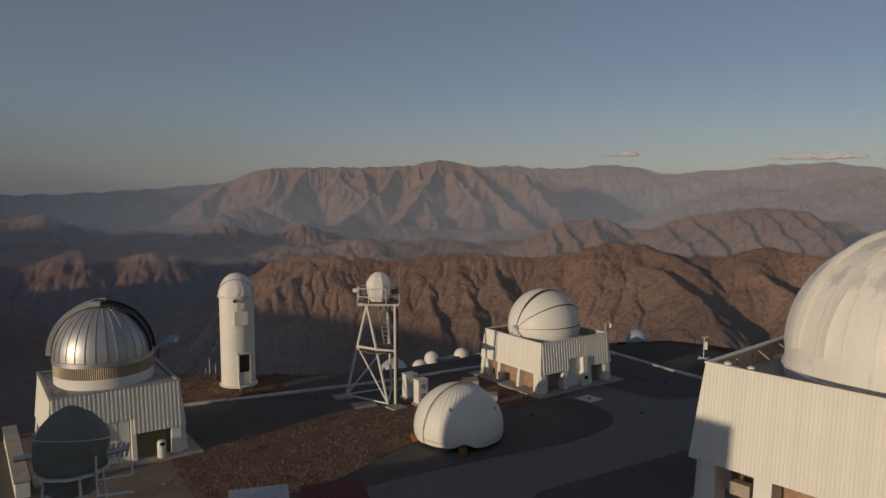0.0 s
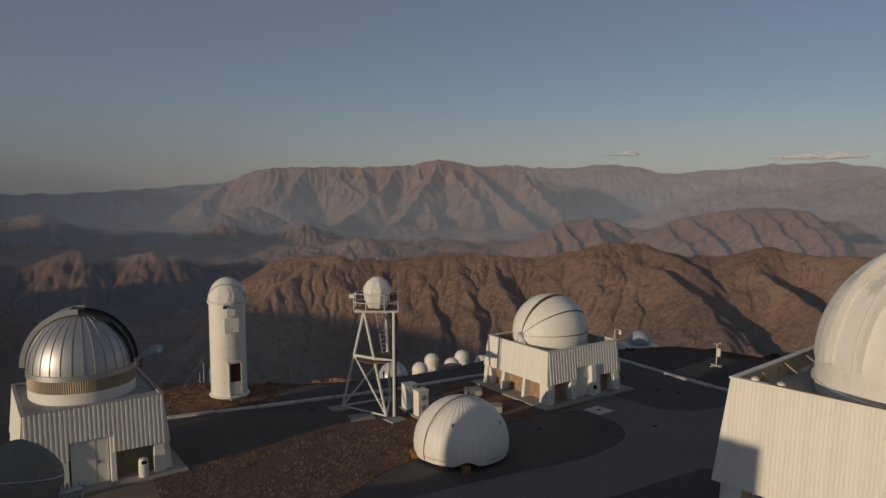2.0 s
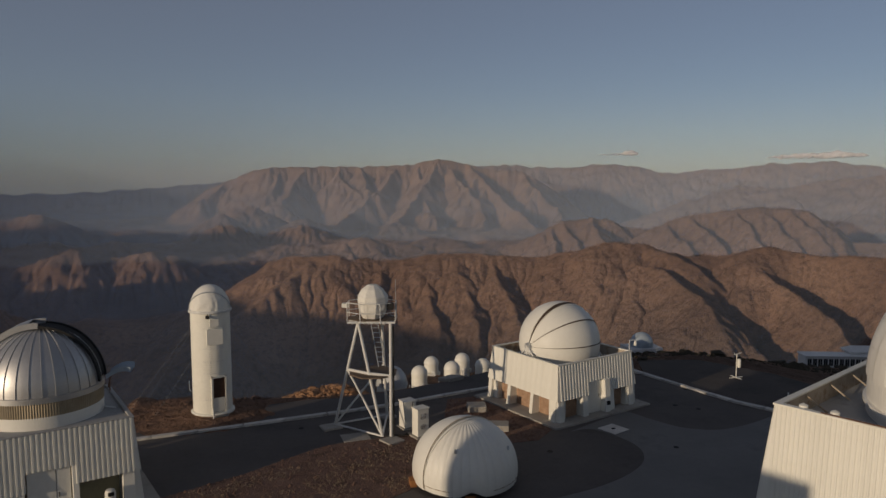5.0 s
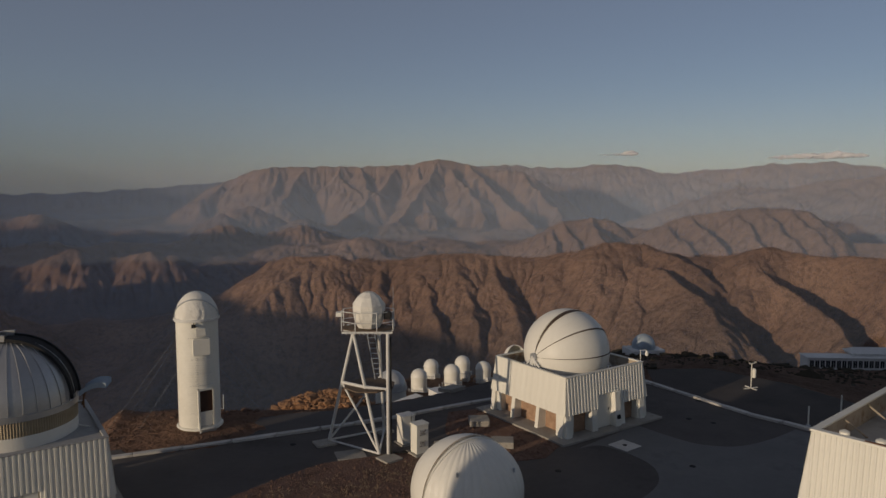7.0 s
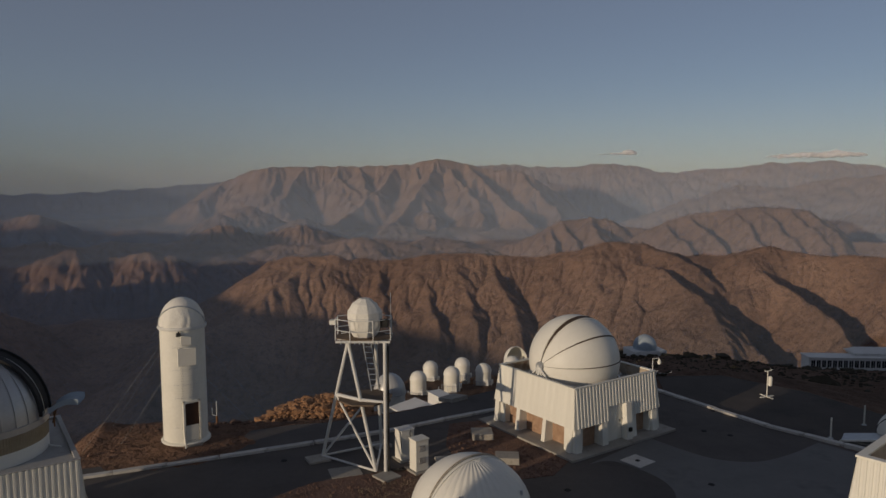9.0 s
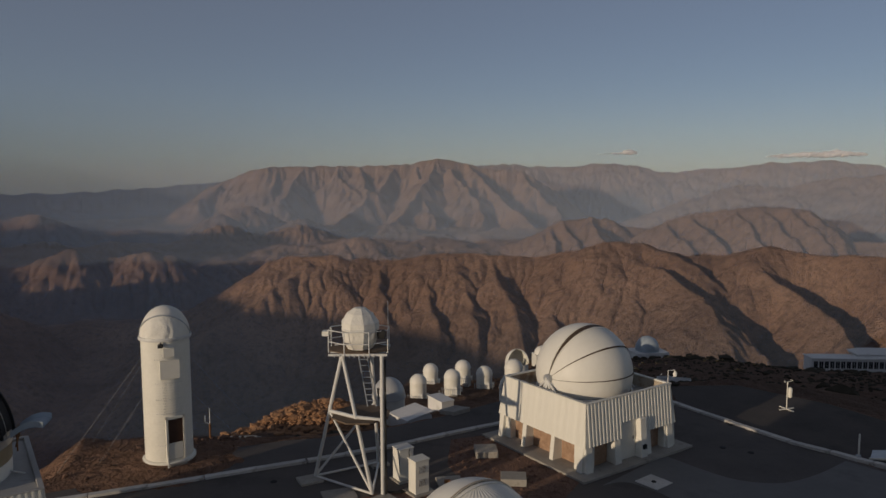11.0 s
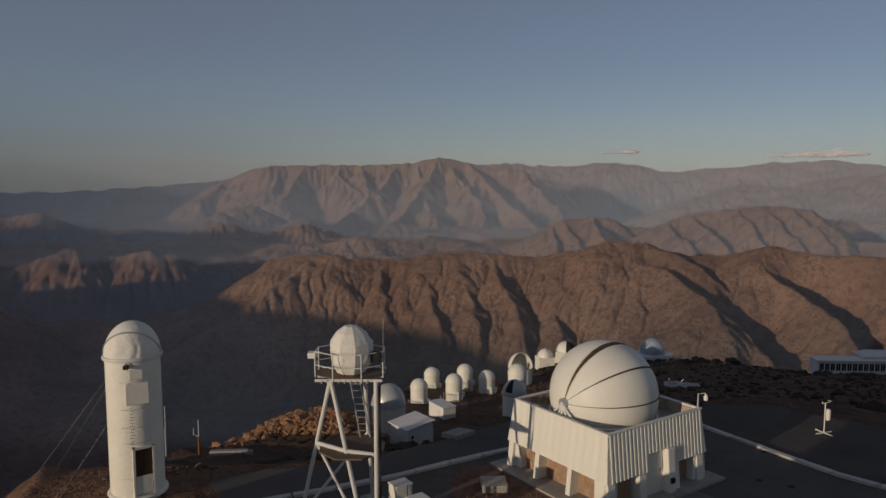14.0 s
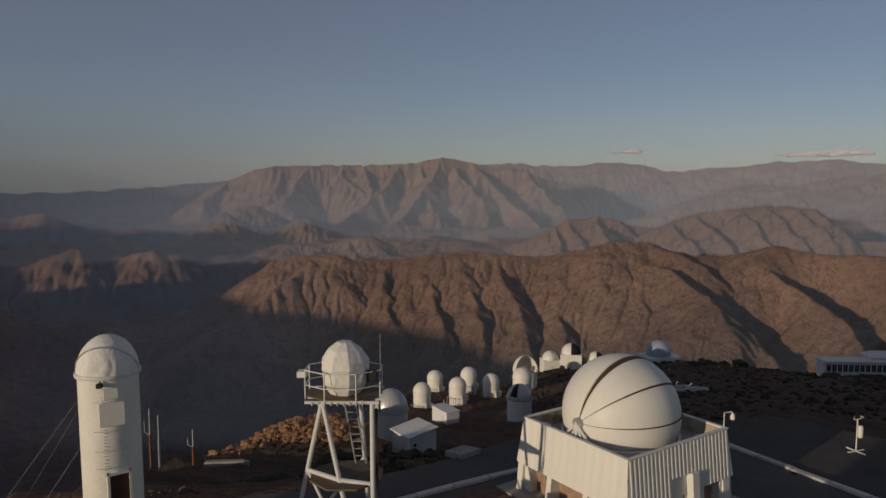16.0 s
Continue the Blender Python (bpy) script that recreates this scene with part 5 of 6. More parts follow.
# ---- tall tower ----
tower = thing("silo_tower", "tall round white tower of corrugated metal with a canvas-covered domed cap", "tower", pose(-14.12, 47.6, -0.02))
RT = 1.14
part("footing", turned([(0, -0.4), (RT + 0.14, -0.4), (RT + 0.14, 0.30), (RT + 0.06, 0.36), (0, 0.36)], 48), WHITE, tower, "painted concrete footing", smooth=True)
prof, z = [], 0.34
while z < 6.42:
    prof += [(RT, z), (RT + 0.010, z + 0.06), (RT + 0.010, z + 0.08)]
    z += 0.13
part("corrugated_wall", turned(prof, 64), WHITE, tower, "white corrugated wall with rows of bolts", smooth=True, sharp=24)
part("eave_ring", turned([(RT, 6.38), (RT + 0.1, 6.38), (RT + 0.12, 6.46), (RT + 0.1, 6.54), (RT, 6.54)], 64), STEEL, tower, smooth=True)
bm = turned(arc(RT + 0.04, 0, 90, 22, 6.50, 1.26), 120)
for v in bm.verts:
    t = math.atan2(v.co.y, v.co.x)
    low = 1 - min(1.0, max(0.0, (v.co.z - 6.55) / 1.1))
    k = 0.02 * noise.noise(Vector((v.co.x * 2.3, v.co.y * 2.3, v.co.z * 1.1))) - 0.030 * low * abs(math.sin(t * 7 + 2.2 * noise.noise(v.co * 1.3))) ** 3
    v.co.x *= 1 + k
    v.co.y *= 1 + k
part("canvas_cap", bm, CANVAS, tower, "creased white canvas over the cap", smooth=True, sharp=180)
bm = bmesh.new()
great_band(bm, pose(0, 0, 6.50) @ Matrix.Diagonal((1, 1, 1.26, 1)) @ pose(0, 0, 0, 0, 0, 14), RT + 0.03, 48, 0.026, 0.05, a0=2, a1=178)
part("cap_strap", bm, GALV, tower, "grey strap over the canvas")
view = -53.0                                     # the side of the tower with the door
doorm = pose(0, 0, 0, 0, 0, view + 90 + 1)
tdoor = part("door", box(-0.36, -RT - 0.02, 0.45, 0.36, -RT + 0.35, 2.5, 0.01), DOOR_BROWN, tower, "brown door with a pale lower panel")
tdoor.matrix_local = doorm
part("lower_panel", box(-0.34, -RT - 0.035, 0.47, 0.34, -RT - 0.0, 1.30, 0.01), WHITE, tdoor)
bm = bmesh.new()
for x0, x1, z0, z1 in ((-0.46, -0.36, 0.3, 2.6), (0.36, 0.46, 0.4, 2.6), (-0.46, 0.46, 2.5, 2.6)):
    bx(bm, x0, -RT - 0.06, z0, x1, -RT + 0.4, z1)
part("door_frame", bm, WHITE, tower).matrix_local = doorm
part("door_step", box(-0.4, -RT - 0.28, -0.05, 0.44, -RT - 0.1, 0.30, 0.02), CONCRETE, tower).matrix_local = doorm
part("handrail_post", box(-0.52, -RT - 0.38, -0.05, -0.46, -RT - 0.3, 0.75, 0.01), STEEL, tower).matrix_local = doorm
part("blanking_plate", box(-0.46, -RT - 0.05, 4.52, 0.46, -RT + 0.2, 5.44, 0.01), DOME_WHITE, tower, "flat white cover plate").matrix_local = doorm @ pose(0, 0, 0, 0, 0, -8)
part("blanking_plate", box(-0.26, -RT - 0.05, 5.62, 0.26, -RT + 0.2, 6.06, 0.01), DOME_WHITE, tower, "small white cover plate").matrix_local = doorm @ pose(0, 0, 0, 0, 0, -9)
bm = bmesh.new()
bx(bm, -0.1, -RT - 0.3, 6.14, 0.1, -RT - 0.06, 6.3)
rod(bm, (0, -RT - 0.1, 6.3), (0, -RT - 0.05, 6.42), 0.03)
part("camera_box", bm, DARK, tower, "small dark box under the eave").matrix_local = doorm @ pose(0, 0, 0, 0, 0, -26)
bm = bmesh.new()
for zz in (1.2, 2.8, 3.5, 4.3, 5.5):
    for k in range(-6, 6):
        t = radians(view + k * 5.5 - 8)
        rod(bm, ((RT) * math.cos(t), RT * math.sin(t), zz), ((RT + 0.035) * math.cos(t), (RT + 0.035) * math.sin(t), zz), 0.016, 6)
for k, off in ((-1, -24), (1, -20)):
    for i in range(42):
        t = radians(view + off + 0.25 * math.sin(i) + (2 if i % 2 else 0))
        zz = 0.6 + 0.135 * i
        rod(bm, (RT * math.cos(t), RT * math.sin(t), zz), ((RT + 0.035) * math.cos(t), (RT + 0.035) * math.sin(t), zz), 0.016, 6)
part("bolts", bm, GALV, tower)["kind"] = "stuff"
for k, (ax, ay, zt) in enumerate(((-19.4, 46.6, 5.4), (-17.4, 46.9, 3.4), (-19.0, 49.5, 5.4), (-10.4, 52.5, 5.4), (-10.8, 49.8, 3.4))):
    d = Vector((ax + 14.12, ay - 47.6, 0)).normalized() * RT
    wire = part("guy_wire", bar((d.x, d.y, zt), (ax + 14.12, ay - 47.6, ground_at(ax, ay)), 0.008, 5), WIRE, tower, "thin steel guy wire")


# ---- scaffold tower ----
GRATING = mat("brown_grating", (0.11, 0.08, 0.055), (0.19, 0.14, 0.10), 3, 0.9, bump=0.5)
mast = thing("instrument_tower", "pale steel tripod tower carrying a canvas-wrapped instrument on a railed deck", "tower", pose(-4.0, 44.3, 0))
F1, F2, F3 = (-2.3, 1.1, 0.12), (0.62, -0.85, 0.12), (0.55, 2.75, 0.12)
APEX, APEX2 = (-0.72, -0.35, 6.4), (0.5, 0.6, 6.4)
for a, b in ((F1, APEX), (F2, APEX), (F3, APEX2)):
    part("leg", bar(a, b, 0.085, 14), STEEL, mast, "white-painted steel tube leg")
part("post", bar((1.1, -0.85, 0.1), (1.1, -0.75, 6.5), 0.09, 16), STEEL, mast, "upright steel post with cables")
for k in range(3):
    pts = [(1.22 + 0.03 * k, -0.93 + 0.05 * math.sin(i * 1.3 + k), 0.1 + 6.2 * i / 14) for i in range(15)]
    part("cable", bent(pts, 0.022, 6), DARK, mast)


def between(a, b, t):
    return tuple(Vector(a).lerp(Vector(b), t))


L1, L2, L3 = between(F1, APEX, 0.55), between(F2, APEX, 0.55), between(F3, APEX2, 0.55)
for a, b, r_ in ((L1, F2, 0.06), (L1, L2, 0.085), (L2, (1.0, -0.75, 3.5), 0.085), (F1, F2, 0.055), (F1, F3, 0.055), (F2, F3, 0.055), (F1, L3, 0.06)):
    part("brace", bar(a, b, r_), STEEL, mast)
part("lower_platform", turned([(0, 3.42), (1.36, 3.42), (1.38, 3.45), (1.38, 3.50), (0, 3.50)], 8, 22.5, 382.5), GRATING, mast, "brown platform half way up").matrix_local = pose(0.05, 0.1, 0)
bm = bmesh.new()
for s in (-0.2, 0.2):
    rod(bm, (0.0 + s, 0.9, 6.4), (0.45 + s, 1.0, 3.55), 0.03)
for i in range(10):
    t = i / 10
    rod(bm, (-0.2 + 0.45 * t, 0.9 + 0.1 * t, 6.4 - 2.85 * t), (0.2 + 0.45 * t, 0.9 + 0.1 * t, 6.4 - 2.85 * t), 0.02, 6)
part("ladder", bm, GALV, mast, "steel ladder up to the deck")
bm = bmesh.new()
for i in range(4):
    bx(bm, -1.25, -0.85 + i * 0.6, 6.43, 1.35, -0.79 + i * 0.6, 6.53)
part("deck_joists", bm, STEEL, mast)
oct_ = [(1.44 * math.cos(radians(22.5 + 45 * k)) + 0.0, 1.02 * math.sin(radians(22.5 + 45 * k)) + 0.1) for k in range(8)]
part("deck", slab(oct_, 6.53, 6.57), GRATING, mast, "railed eight-sided deck")
for k in range(0, 18, 2):
    part("deck_edge_tooth", box(-1.0 + 0.11 * k, -0.9, 6.38, -0.97 + 0.11 * k, -0.84, 6.5), STEEL, mast)
for k in range(8):
    x, y = oct_[k]
    x2, y2 = oct_[(k + 1) % 8]
    part("rail_post", bar((x, y, 6.45), (x, y, 7.5), 0.025, 8), STEEL, mast)
    for zz in (6.95, 7.48):
        part("rail", bar((x, y, zz), (x2, y2, zz), 0.022, 8), STEEL, mast)
part("rail_box", box(-1.62, -0.3, 7.2, -1.3, 0.1, 7.42, 0.02), WHITE, mast)
part("antenna", bar((1.35, -0.3, 6.5), (1.35, -0.3, 8.8), 0.012, 6), GALV, mast)
part("dark_fitting", box(0.85, -0.5, 7.1, 1.25, -0.2, 7.5, 0.05), DARK, mast)
wrap = thing("wrapped_telescope", "telescope housing wrapped in creased white canvas", "telescope cover", pose(-3.95, 44.35, 6.58))
bm = turned([(0.0, 0.0), (0.58, 0.02), (0.68, 0.2), (0.81, 0.5), (0.87, 0.85), (0.87, 1.22), (0.60, 1.62), (0.27, 1.86), (0.0, 1.89)], 9, 8, 368)
bmesh.ops.remove_doubles(bm, verts=bm.verts, dist=0.001)
bmesh.ops.subdivide_edges(bm, edges=list(bm.edges), cuts=5, use_grid_fill=True)
for v in bm.verts:
    fold = abs(noise.noise(Vector((v.co.x * 4.5 + 2, v.co.y * 4.5, v.co.z * 1.3))))
    k = 0.015 * noise.noise(Vector((v.co.x * 2 + 5, v.co.y * 2, v.co.z * 1.2))) - 0.024 * max(0.0, 0.22 - fold) / 0.22
    v.co.x *= 1 + k
    v.co.y *= 1 + k
part("canvas_cover", bm, CANVAS, wrap, "creased white canvas", smooth=True, sharp=18)
part("tie_rope", turned([(0.855, 0.93), (0.88, 0.95), (0.855, 0.98)], 9, 8, 368), STEEL, wrap)


# ---- things on the plateau ----
clam = thing("clamshell_dome", "low white clamshell dome with pleated sides on the plateau", "dome", pose(1.05, 37.95, 0))
RC = 2.47


def pleated(bm, inner):
    """Fabric folds that fan out from the crown, and the notch in the front hem."""
    for v in bm.verts:
        t = math.degrees(math.atan2(v.co.y, v.co.x))
        e = math.hypot(v.co.x, v.co.y) / RC
        fade = min(1.0, e / 0.12) * (1.0 - 0.45 * min(1.0, e))
        k = inner * 0.026 * fade * (abs(math.sin(radians(t * 19))) ** 0.7 - 0.6) + 0.006 * noise.noise(v.co * 1.4)
        v.co.x *= 1 + k
        v.co.y *= 1 + k
        v.co.z -= inner * 0.016 * fade * abs(math.cos(radians(t * 19)))
        if v.co.z < 0.75:
            v.co.z += 0.34 * (1 - v.co.z / 0.75) * max(0.0, math.cos(radians((t + 84) * 4.2))) ** 3 * (abs(t + 84) < 21)
    return bm


part("front_shell", pleated(turned(arc(RC, -12.5, 90, 34, 0.72, 0.93), 260, -146, 46), 1.0), DOME_WHITE, clam, "pleated white fabric of the front half", smooth=True, sharp=180)
part("rear_shell", pleated(turned(arc(RC + 0.045, -12.5, 90, 30, 0.72, 0.93), 80, 40, 220), 0.0), DOME_WHITE, clam, "smooth white shell of the rear half", smooth=True, sharp=180)
bm = bmesh.new()
great_band(bm, pose(0, 0, 0.72, 0, 0, 40) @ Matrix.Diagonal((1, 1, 0.93, 1)), RC + 0.02, 91.2, 0.028, 0.06, a0=-10, a1=190)
part("seam_lip", bm, STAINED, clam, "dusty raised lip between the two halves", smooth=True)
bm = bmesh.new()
great_band(bm, pose(0, 0, 0.72, 0, 0, 40) @ Matrix.Diagonal((1, 1, 0.93, 1)), RC - 0.02, 86, 0.05, 0.07, a0=-10, a1=190)
part("rib", bm, DOME_WHITE, clam, smooth=True)
part("hem_cord", turned([(RC - 0.045, 0.44), (RC + 0.012, 0.455), (RC + 0.012, 0.475), (RC - 0.045, 0.49)], 90, -60, 252), STAINED, clam, smooth=True)
for a, s in ((-167, 0.26), (-86, 0.22)):
    part("block", box(-s * 0.6, -s, 0.0, s * 0.6, s, 0.34, 0.02), ORANGE, clam, "orange-brown wooden block at the hem").matrix_local = pose((RC + 0.05) * math.cos(radians(a)), (RC + 0.05) * math.sin(radians(a)), 0, 0, 0, a)
for a, e in ((-104, 36), (-25, 30)):
    d = Vector((math.cos(radians(a)) * math.cos(radians(e)), math.sin(radians(a)) * math.cos(radians(e)), math.sin(radians(e)))) * RC
    part("lug", box(-0.05, -0.04, -0.09, 0.05, 0.04, 0.09, 0.01), GALV, clam).matrix_local = Matrix.Translation(d + Vector((0, 0, 0.72)))

# the grey canvas-covered housing on its stand
grey = thing("covered_telescope", "faceted grey-green canvas housing on a tall steel stand with arms", "telescope cover", pose(-9.2, 17.0, 5.12) @ Matrix.Scale(0.64, 4))
HOOD = [(0.0, 5.40), (0.32, 5.29), (0.80, 4.98), (1.20, 4.55), (1.40, 4.1), (1.44, 3.65), (1.37, 3.05), (1.25, 2.85)]
bm = turned(HOOD, 10, 4, 364)
bmesh.ops.subdivide_edges(bm, edges=list(bm.edges), cuts=3, use_grid_fill=True)
for v in bm.verts:
    k = 0.028 * noise.noise(Vector((v.co.x * 1.8, v.co.y * 1.8, v.co.z * 0.9))) - 0.022 * max(0.0, 0.2 - abs(noise.noise(Vector((v.co.x * 3.2 + 4, v.co.y * 3.2, v.co.z * 0.8))))) / 0.2
    v.co.x *= 1 + k
    v.co.y *= 1 + k
part("canvas", bm, GREY_CANVAS, grey, "weathered grey-green canvas in flat gores", smooth=True, sharp=12)
seam = []
for i in range(41):
    t = 2 * math.pi * i / 40
    z = 4.05 - 0.32 * math.sin(t)
    r_ = float(np.interp(z, [q[1] for q in HOOD[::-1]], [q[0] for q in HOOD[::-1]])) - 0.005
    seam.append((r_ * math.cos(t), r_ * math.sin(t), z))
part("seam_strap", bent(seam, 0.028, 6), GALV, grey, "pale seam round the canvas")
part("rim", turned([(1.2, 2.76), (1.40, 2.78), (1.40, 2.86), (1.2, 2.88)], 10, 4, 364), STEEL, grey)
part("lower_skirt", turned([(1.16, 2.77), (1.0, 2.1), (0.98, 1.95)], 10, 4, 364), GREY_CANVAS, grey)
for a in (40, 130, 220, 310):
    x, y = 1.05 * math.cos(radians(a)), 1.05 * math.sin(radians(a))
    part("leg", bar((1.9 * x, 1.9 * y, -7.95), (x, y, 2.8), 0.06), STEEL, grey)
bm = bmesh.new()
for a in (40, 130, 220, 310):
    p, q = ((1.05 * math.cos(radians(t)), 1.05 * math.sin(radians(t))) for t in (a, a + 90))
    for zz in (1.2, 1.9):
        rod(bm, (*p, zz), (*q, zz), 0.035)
    rod(bm, (*p, 0.1), (*q, 1.2), 0.03)
part("stand_brace", bm, STEEL, grey)
part("arm", bar((-1.3, 0.1, 3.3), (-2.3, -0.1, 3.2), 0.13, 14), GALV, grey, "blue-grey counterweight arm")
part("arm", bar((1.35, 0.1, 3.4), (2.1, 0.3, 3.55), 0.12, 14), GALV, grey, "blue-grey counterweight arm")
bm = bmesh.new()
for i in range(5):
    x = 1.35 + 0.18 * i
    rod(bm, (x, 0.05 + 0.05 * i, 3.2), (x + 0.1, 0.1 + 0.05 * i, 3.75), 0.05)
part("fins", bm, GALV, grey)
bm = bmesh.new()
rod(bm, (1.25, -0.6, 1.6), (1.25, -0.6, 3.55), 0.05)
rod(bm, (1.25, -0.6, 2.55), (2.5, -0.2, 2.62), 0.04)
rod(bm, (2.5, -0.2, 2.62), (2.5, -0.2, 3.2), 0.04)
rod(bm, (1.25, -0.6, 1.9), (2.55, -0.3, 1.95), 0.06)
part("guard_rail", bm, STEEL, grey, "pale steel guard rail")
part("base_plate", box(-2.1, -2.1, -8.1, 2.1, 2.1, -7.9, 0.02), CONCRETE, grey)

flank = thing("retaining_wall", "low white-painted wall along the slab of the dome building", "wall", pose(-21.35, 33.85, 0, 0, 0, 35))
part("wall", box(-0.3, -4.6, -0.6, 0.3, 4.2, 0.72, 0.03), WHITE, flank)
part("cap", box(-0.34, -4.65, 0.72, 0.34, 4.25, 0.8, 0.02), CONCRETE, flank)


def low_hut(x, y, rot, w, d, h, roof, label):
    hut = thing("low_hut", label, "hut", pose(x, y, 0, 0, 0, rot))
    part("wall", box(-w, -d, 0, w, d, h - 0.08, 0.01), WHITE, hut)
    top = part("roof", box(-w - 0.08, -d - 0.1, h - 0.1, w + 0.08, d + 0.1, h - 0.03, 0.01), roof, hut, "ribbed sheet roof")
    n = int(w * 2 / 0.2)
    for i in range(n):
        x = -w - 0.05 + i * (2 * w + 0.1) / n
        part("roof_rib", box(x, -d - 0.1, h - 0.04, x + 0.09, d + 0.1, h), roof, top)
    return hut


low_hut(-7.35, 27.6, 16, 1.15, 1.4, 1.05, GALV, "low hut with a pale grey sheet roof")
low_hut(-4.25, 28.05, 16, 1.3, 1.5, 1.05, RED_ROOF, "low hut with a dark red ribbed sheet roof")


def pad(x, y, w, d, h, rot, label="low cast concrete block on the ground"):
    ob = thing("concrete_pad", label, "concrete block", pose(x, y, 0, 0, 0, rot), group="concrete pads")
    part("block", box(-w / 2, -d / 2, -0.15, w / 2, d / 2, h, 0.03), CONCRETE, ob)
    return ob


pad(-6.5, 45.1, 1.1, 0.95, 0.11, 28, "thin concrete pad below the tower's leg")
pad(-2.82, 42.95, 1.0, 1.0, 0.12, 42, "square concrete pad below the tower's post")
pad(-3.45, 47.05, 0.9, 0.9, 0.12, 28, "thin concrete pad below the tower's leg")
pad(-1.28, 43.85, 1.15, 1.1, 0.12, 35, "concrete pad below the white cabinet")
pad(-2.1, 45.3, 1.0, 1.0, 0.06, 35, "thin concrete pad below the grey cabinet")
pad(0.1, 44.9, 1.2, 1.1, 0.10, 10, "thin concrete slab with a small box")
pad(-4.9, 43.6, 1.5, 1.2, 0.03, 20, "thin stained concrete slab flush with the asphalt")
pad(2.0, 48.35, 1.15, 1.15, 0.34, 4)
pad(3.1, 44.9, 1.2, 0.95, 0.36, -4)
slab_ob = pad(0.45, 55.3, 1.35, 1.35, 0.12, 42, "square concrete slab behind the kerb")
slab_ob.matrix_world = pose(0.45, 55.3, ground_at(0.45, 55.3) + 0.12, -8, 0, 42)

cab = thing("equipment_cabinet", "white metal equipment cabinet with two louvred vents", "cabinet", pose(-1.3, 43.75, 0.12, 0, 0, 35))
part("body", box(-0.36, -0.3, 0, 0.36, 0.3, 1.5, 0.02), WHITE, cab)
part("lid", box(-0.4, -0.34, 1.5, 0.4, 0.34, 1.56, 0.015), WHITE, cab)
for z in (0.35, 0.95):
    v = part("vent", box(-0.18, -0.315, z, 0.18, -0.295, z + 0.3), BROWN_STEEL, cab, "dark louvred vent")
    for k in range(5):
        part("louvre", box(-0.18, -0.335, z + 0.02 + 0.06 * k, 0.18, -0.312, z + 0.045 + 0.06 * k), STEEL, v)
cab2 = thing("equipment_cabinet", "plain grey-white upright cabinet with cables beside the tower", "cabinet", pose(-2.1, 45.3, 0.06, 0, 0, 35))
part("body", box(-0.38, -0.32, 0, 0.38, 0.32, 1.5, 0.02), DOME_WHITE, cab2)
part("lid", box(-0.41, -0.35, 1.5, 0.41, 0.35, 1.55, 0.012), STEEL, cab2)
part("hinge_strip", bar((-0.385, -0.3, 0.1), (-0.385, -0.3, 1.4), 0.015, 6), GALV, cab2)
part("cable", bent([(0.2, -0.3, 1.56), (0.1, -0.36, 1.35), (0.16, -0.37, 0.9), (0.3, -0.36, 0.1)], 0.02, 6), DARK, cab2)
hose = thing("cable_bundle", "dark cables lying between the tower and the cabinets", "cable", pose(0, 0, 0))
for k in range(3):
    pts = [(-2.9 + 0.16 * i, 43.5 + 0.05 * k + 0.14 * math.sin(i * 0.9 + k) + 0.05 * i, 0.10) for i in range(11)]
    part("cable", bent(pts, 0.03, 6), DARK, hose)
sbox = thing("junction_box", "small pale box on the concrete slab", "box", pose(0.0, 44.6, 0.1, 0, 0, 10))
part("body", box(-0.14, -0.1, 0, 0.14, 0.1, 0.16, 0.015), ORANGE, sbox)

plate = thing("landing_mark", "square white-painted plate with a dark round cover on the asphalt", "plate", pose(9.7, 44.95, 0, 0, 0, 38))
part("plate", box(-0.62, -0.62, -0.05, 0.62, 0.62, 0.035, 0.01), KERB, plate)
part("cover", turned([(0, 0.05), (0.12, 0.05), (0.13, 0.03)], 20), DARK, plate)
for i, (x, y) in enumerate(((5.6, 41.6), (14.6, 49.3), (15.8, 48.6), (12.4, 42.2), (16.4, 52.8), (-8.2, 45.0))):
    mh = thing("manhole_cover", "small dark iron cover flush with the asphalt", "cover", pose(x, y, 0, 0, 0, 20 * i), group="iron covers")
    part("lid", turned([(0, 0.022), (0.14, 0.022), (0.16, 0.0)], 18), DARK, mh)

wx = thing("weather_station", "white weather station mast on a cross foot", "weather station", pose(20.95, 55.6, 0, 0, 0, 20) @ Matrix.Scale(0.74, 4))
part("pole", bar((0, 0, 0), (0, 0, 2.35), 0.045), WHITE, wx)
bm = bmesh.new()
bx(bm, -0.75, -0.05, 0, 0.75, 0.05, 0.07)
bx(bm, -0.05, -0.75, 0, 0.05, 0.75, 0.07)
part("cross_foot", bm, WHITE, wx)
part("screen_box", turned([(0, 1.0), (0.15, 1.0), (0.18, 1.1), (0.18, 1.75), (0.12, 1.85), (0, 1.87)], 18), WHITE, wx, smooth=True).matrix_local = pose(0.26, -0.05, 0)
part("cross_arm", bar((-0.32, 0, 2.33), (0.42, 0, 2.36), 0.03), WHITE, wx)
part("wind_vane", bar((0.42, -0.15, 2.45), (0.42, 0.15, 2.45), 0.02), WHITE, wx)
part("cup_post", bar((-0.32, 0, 2.33), (-0.32, 0, 2.52), 0.02), WHITE, wx)

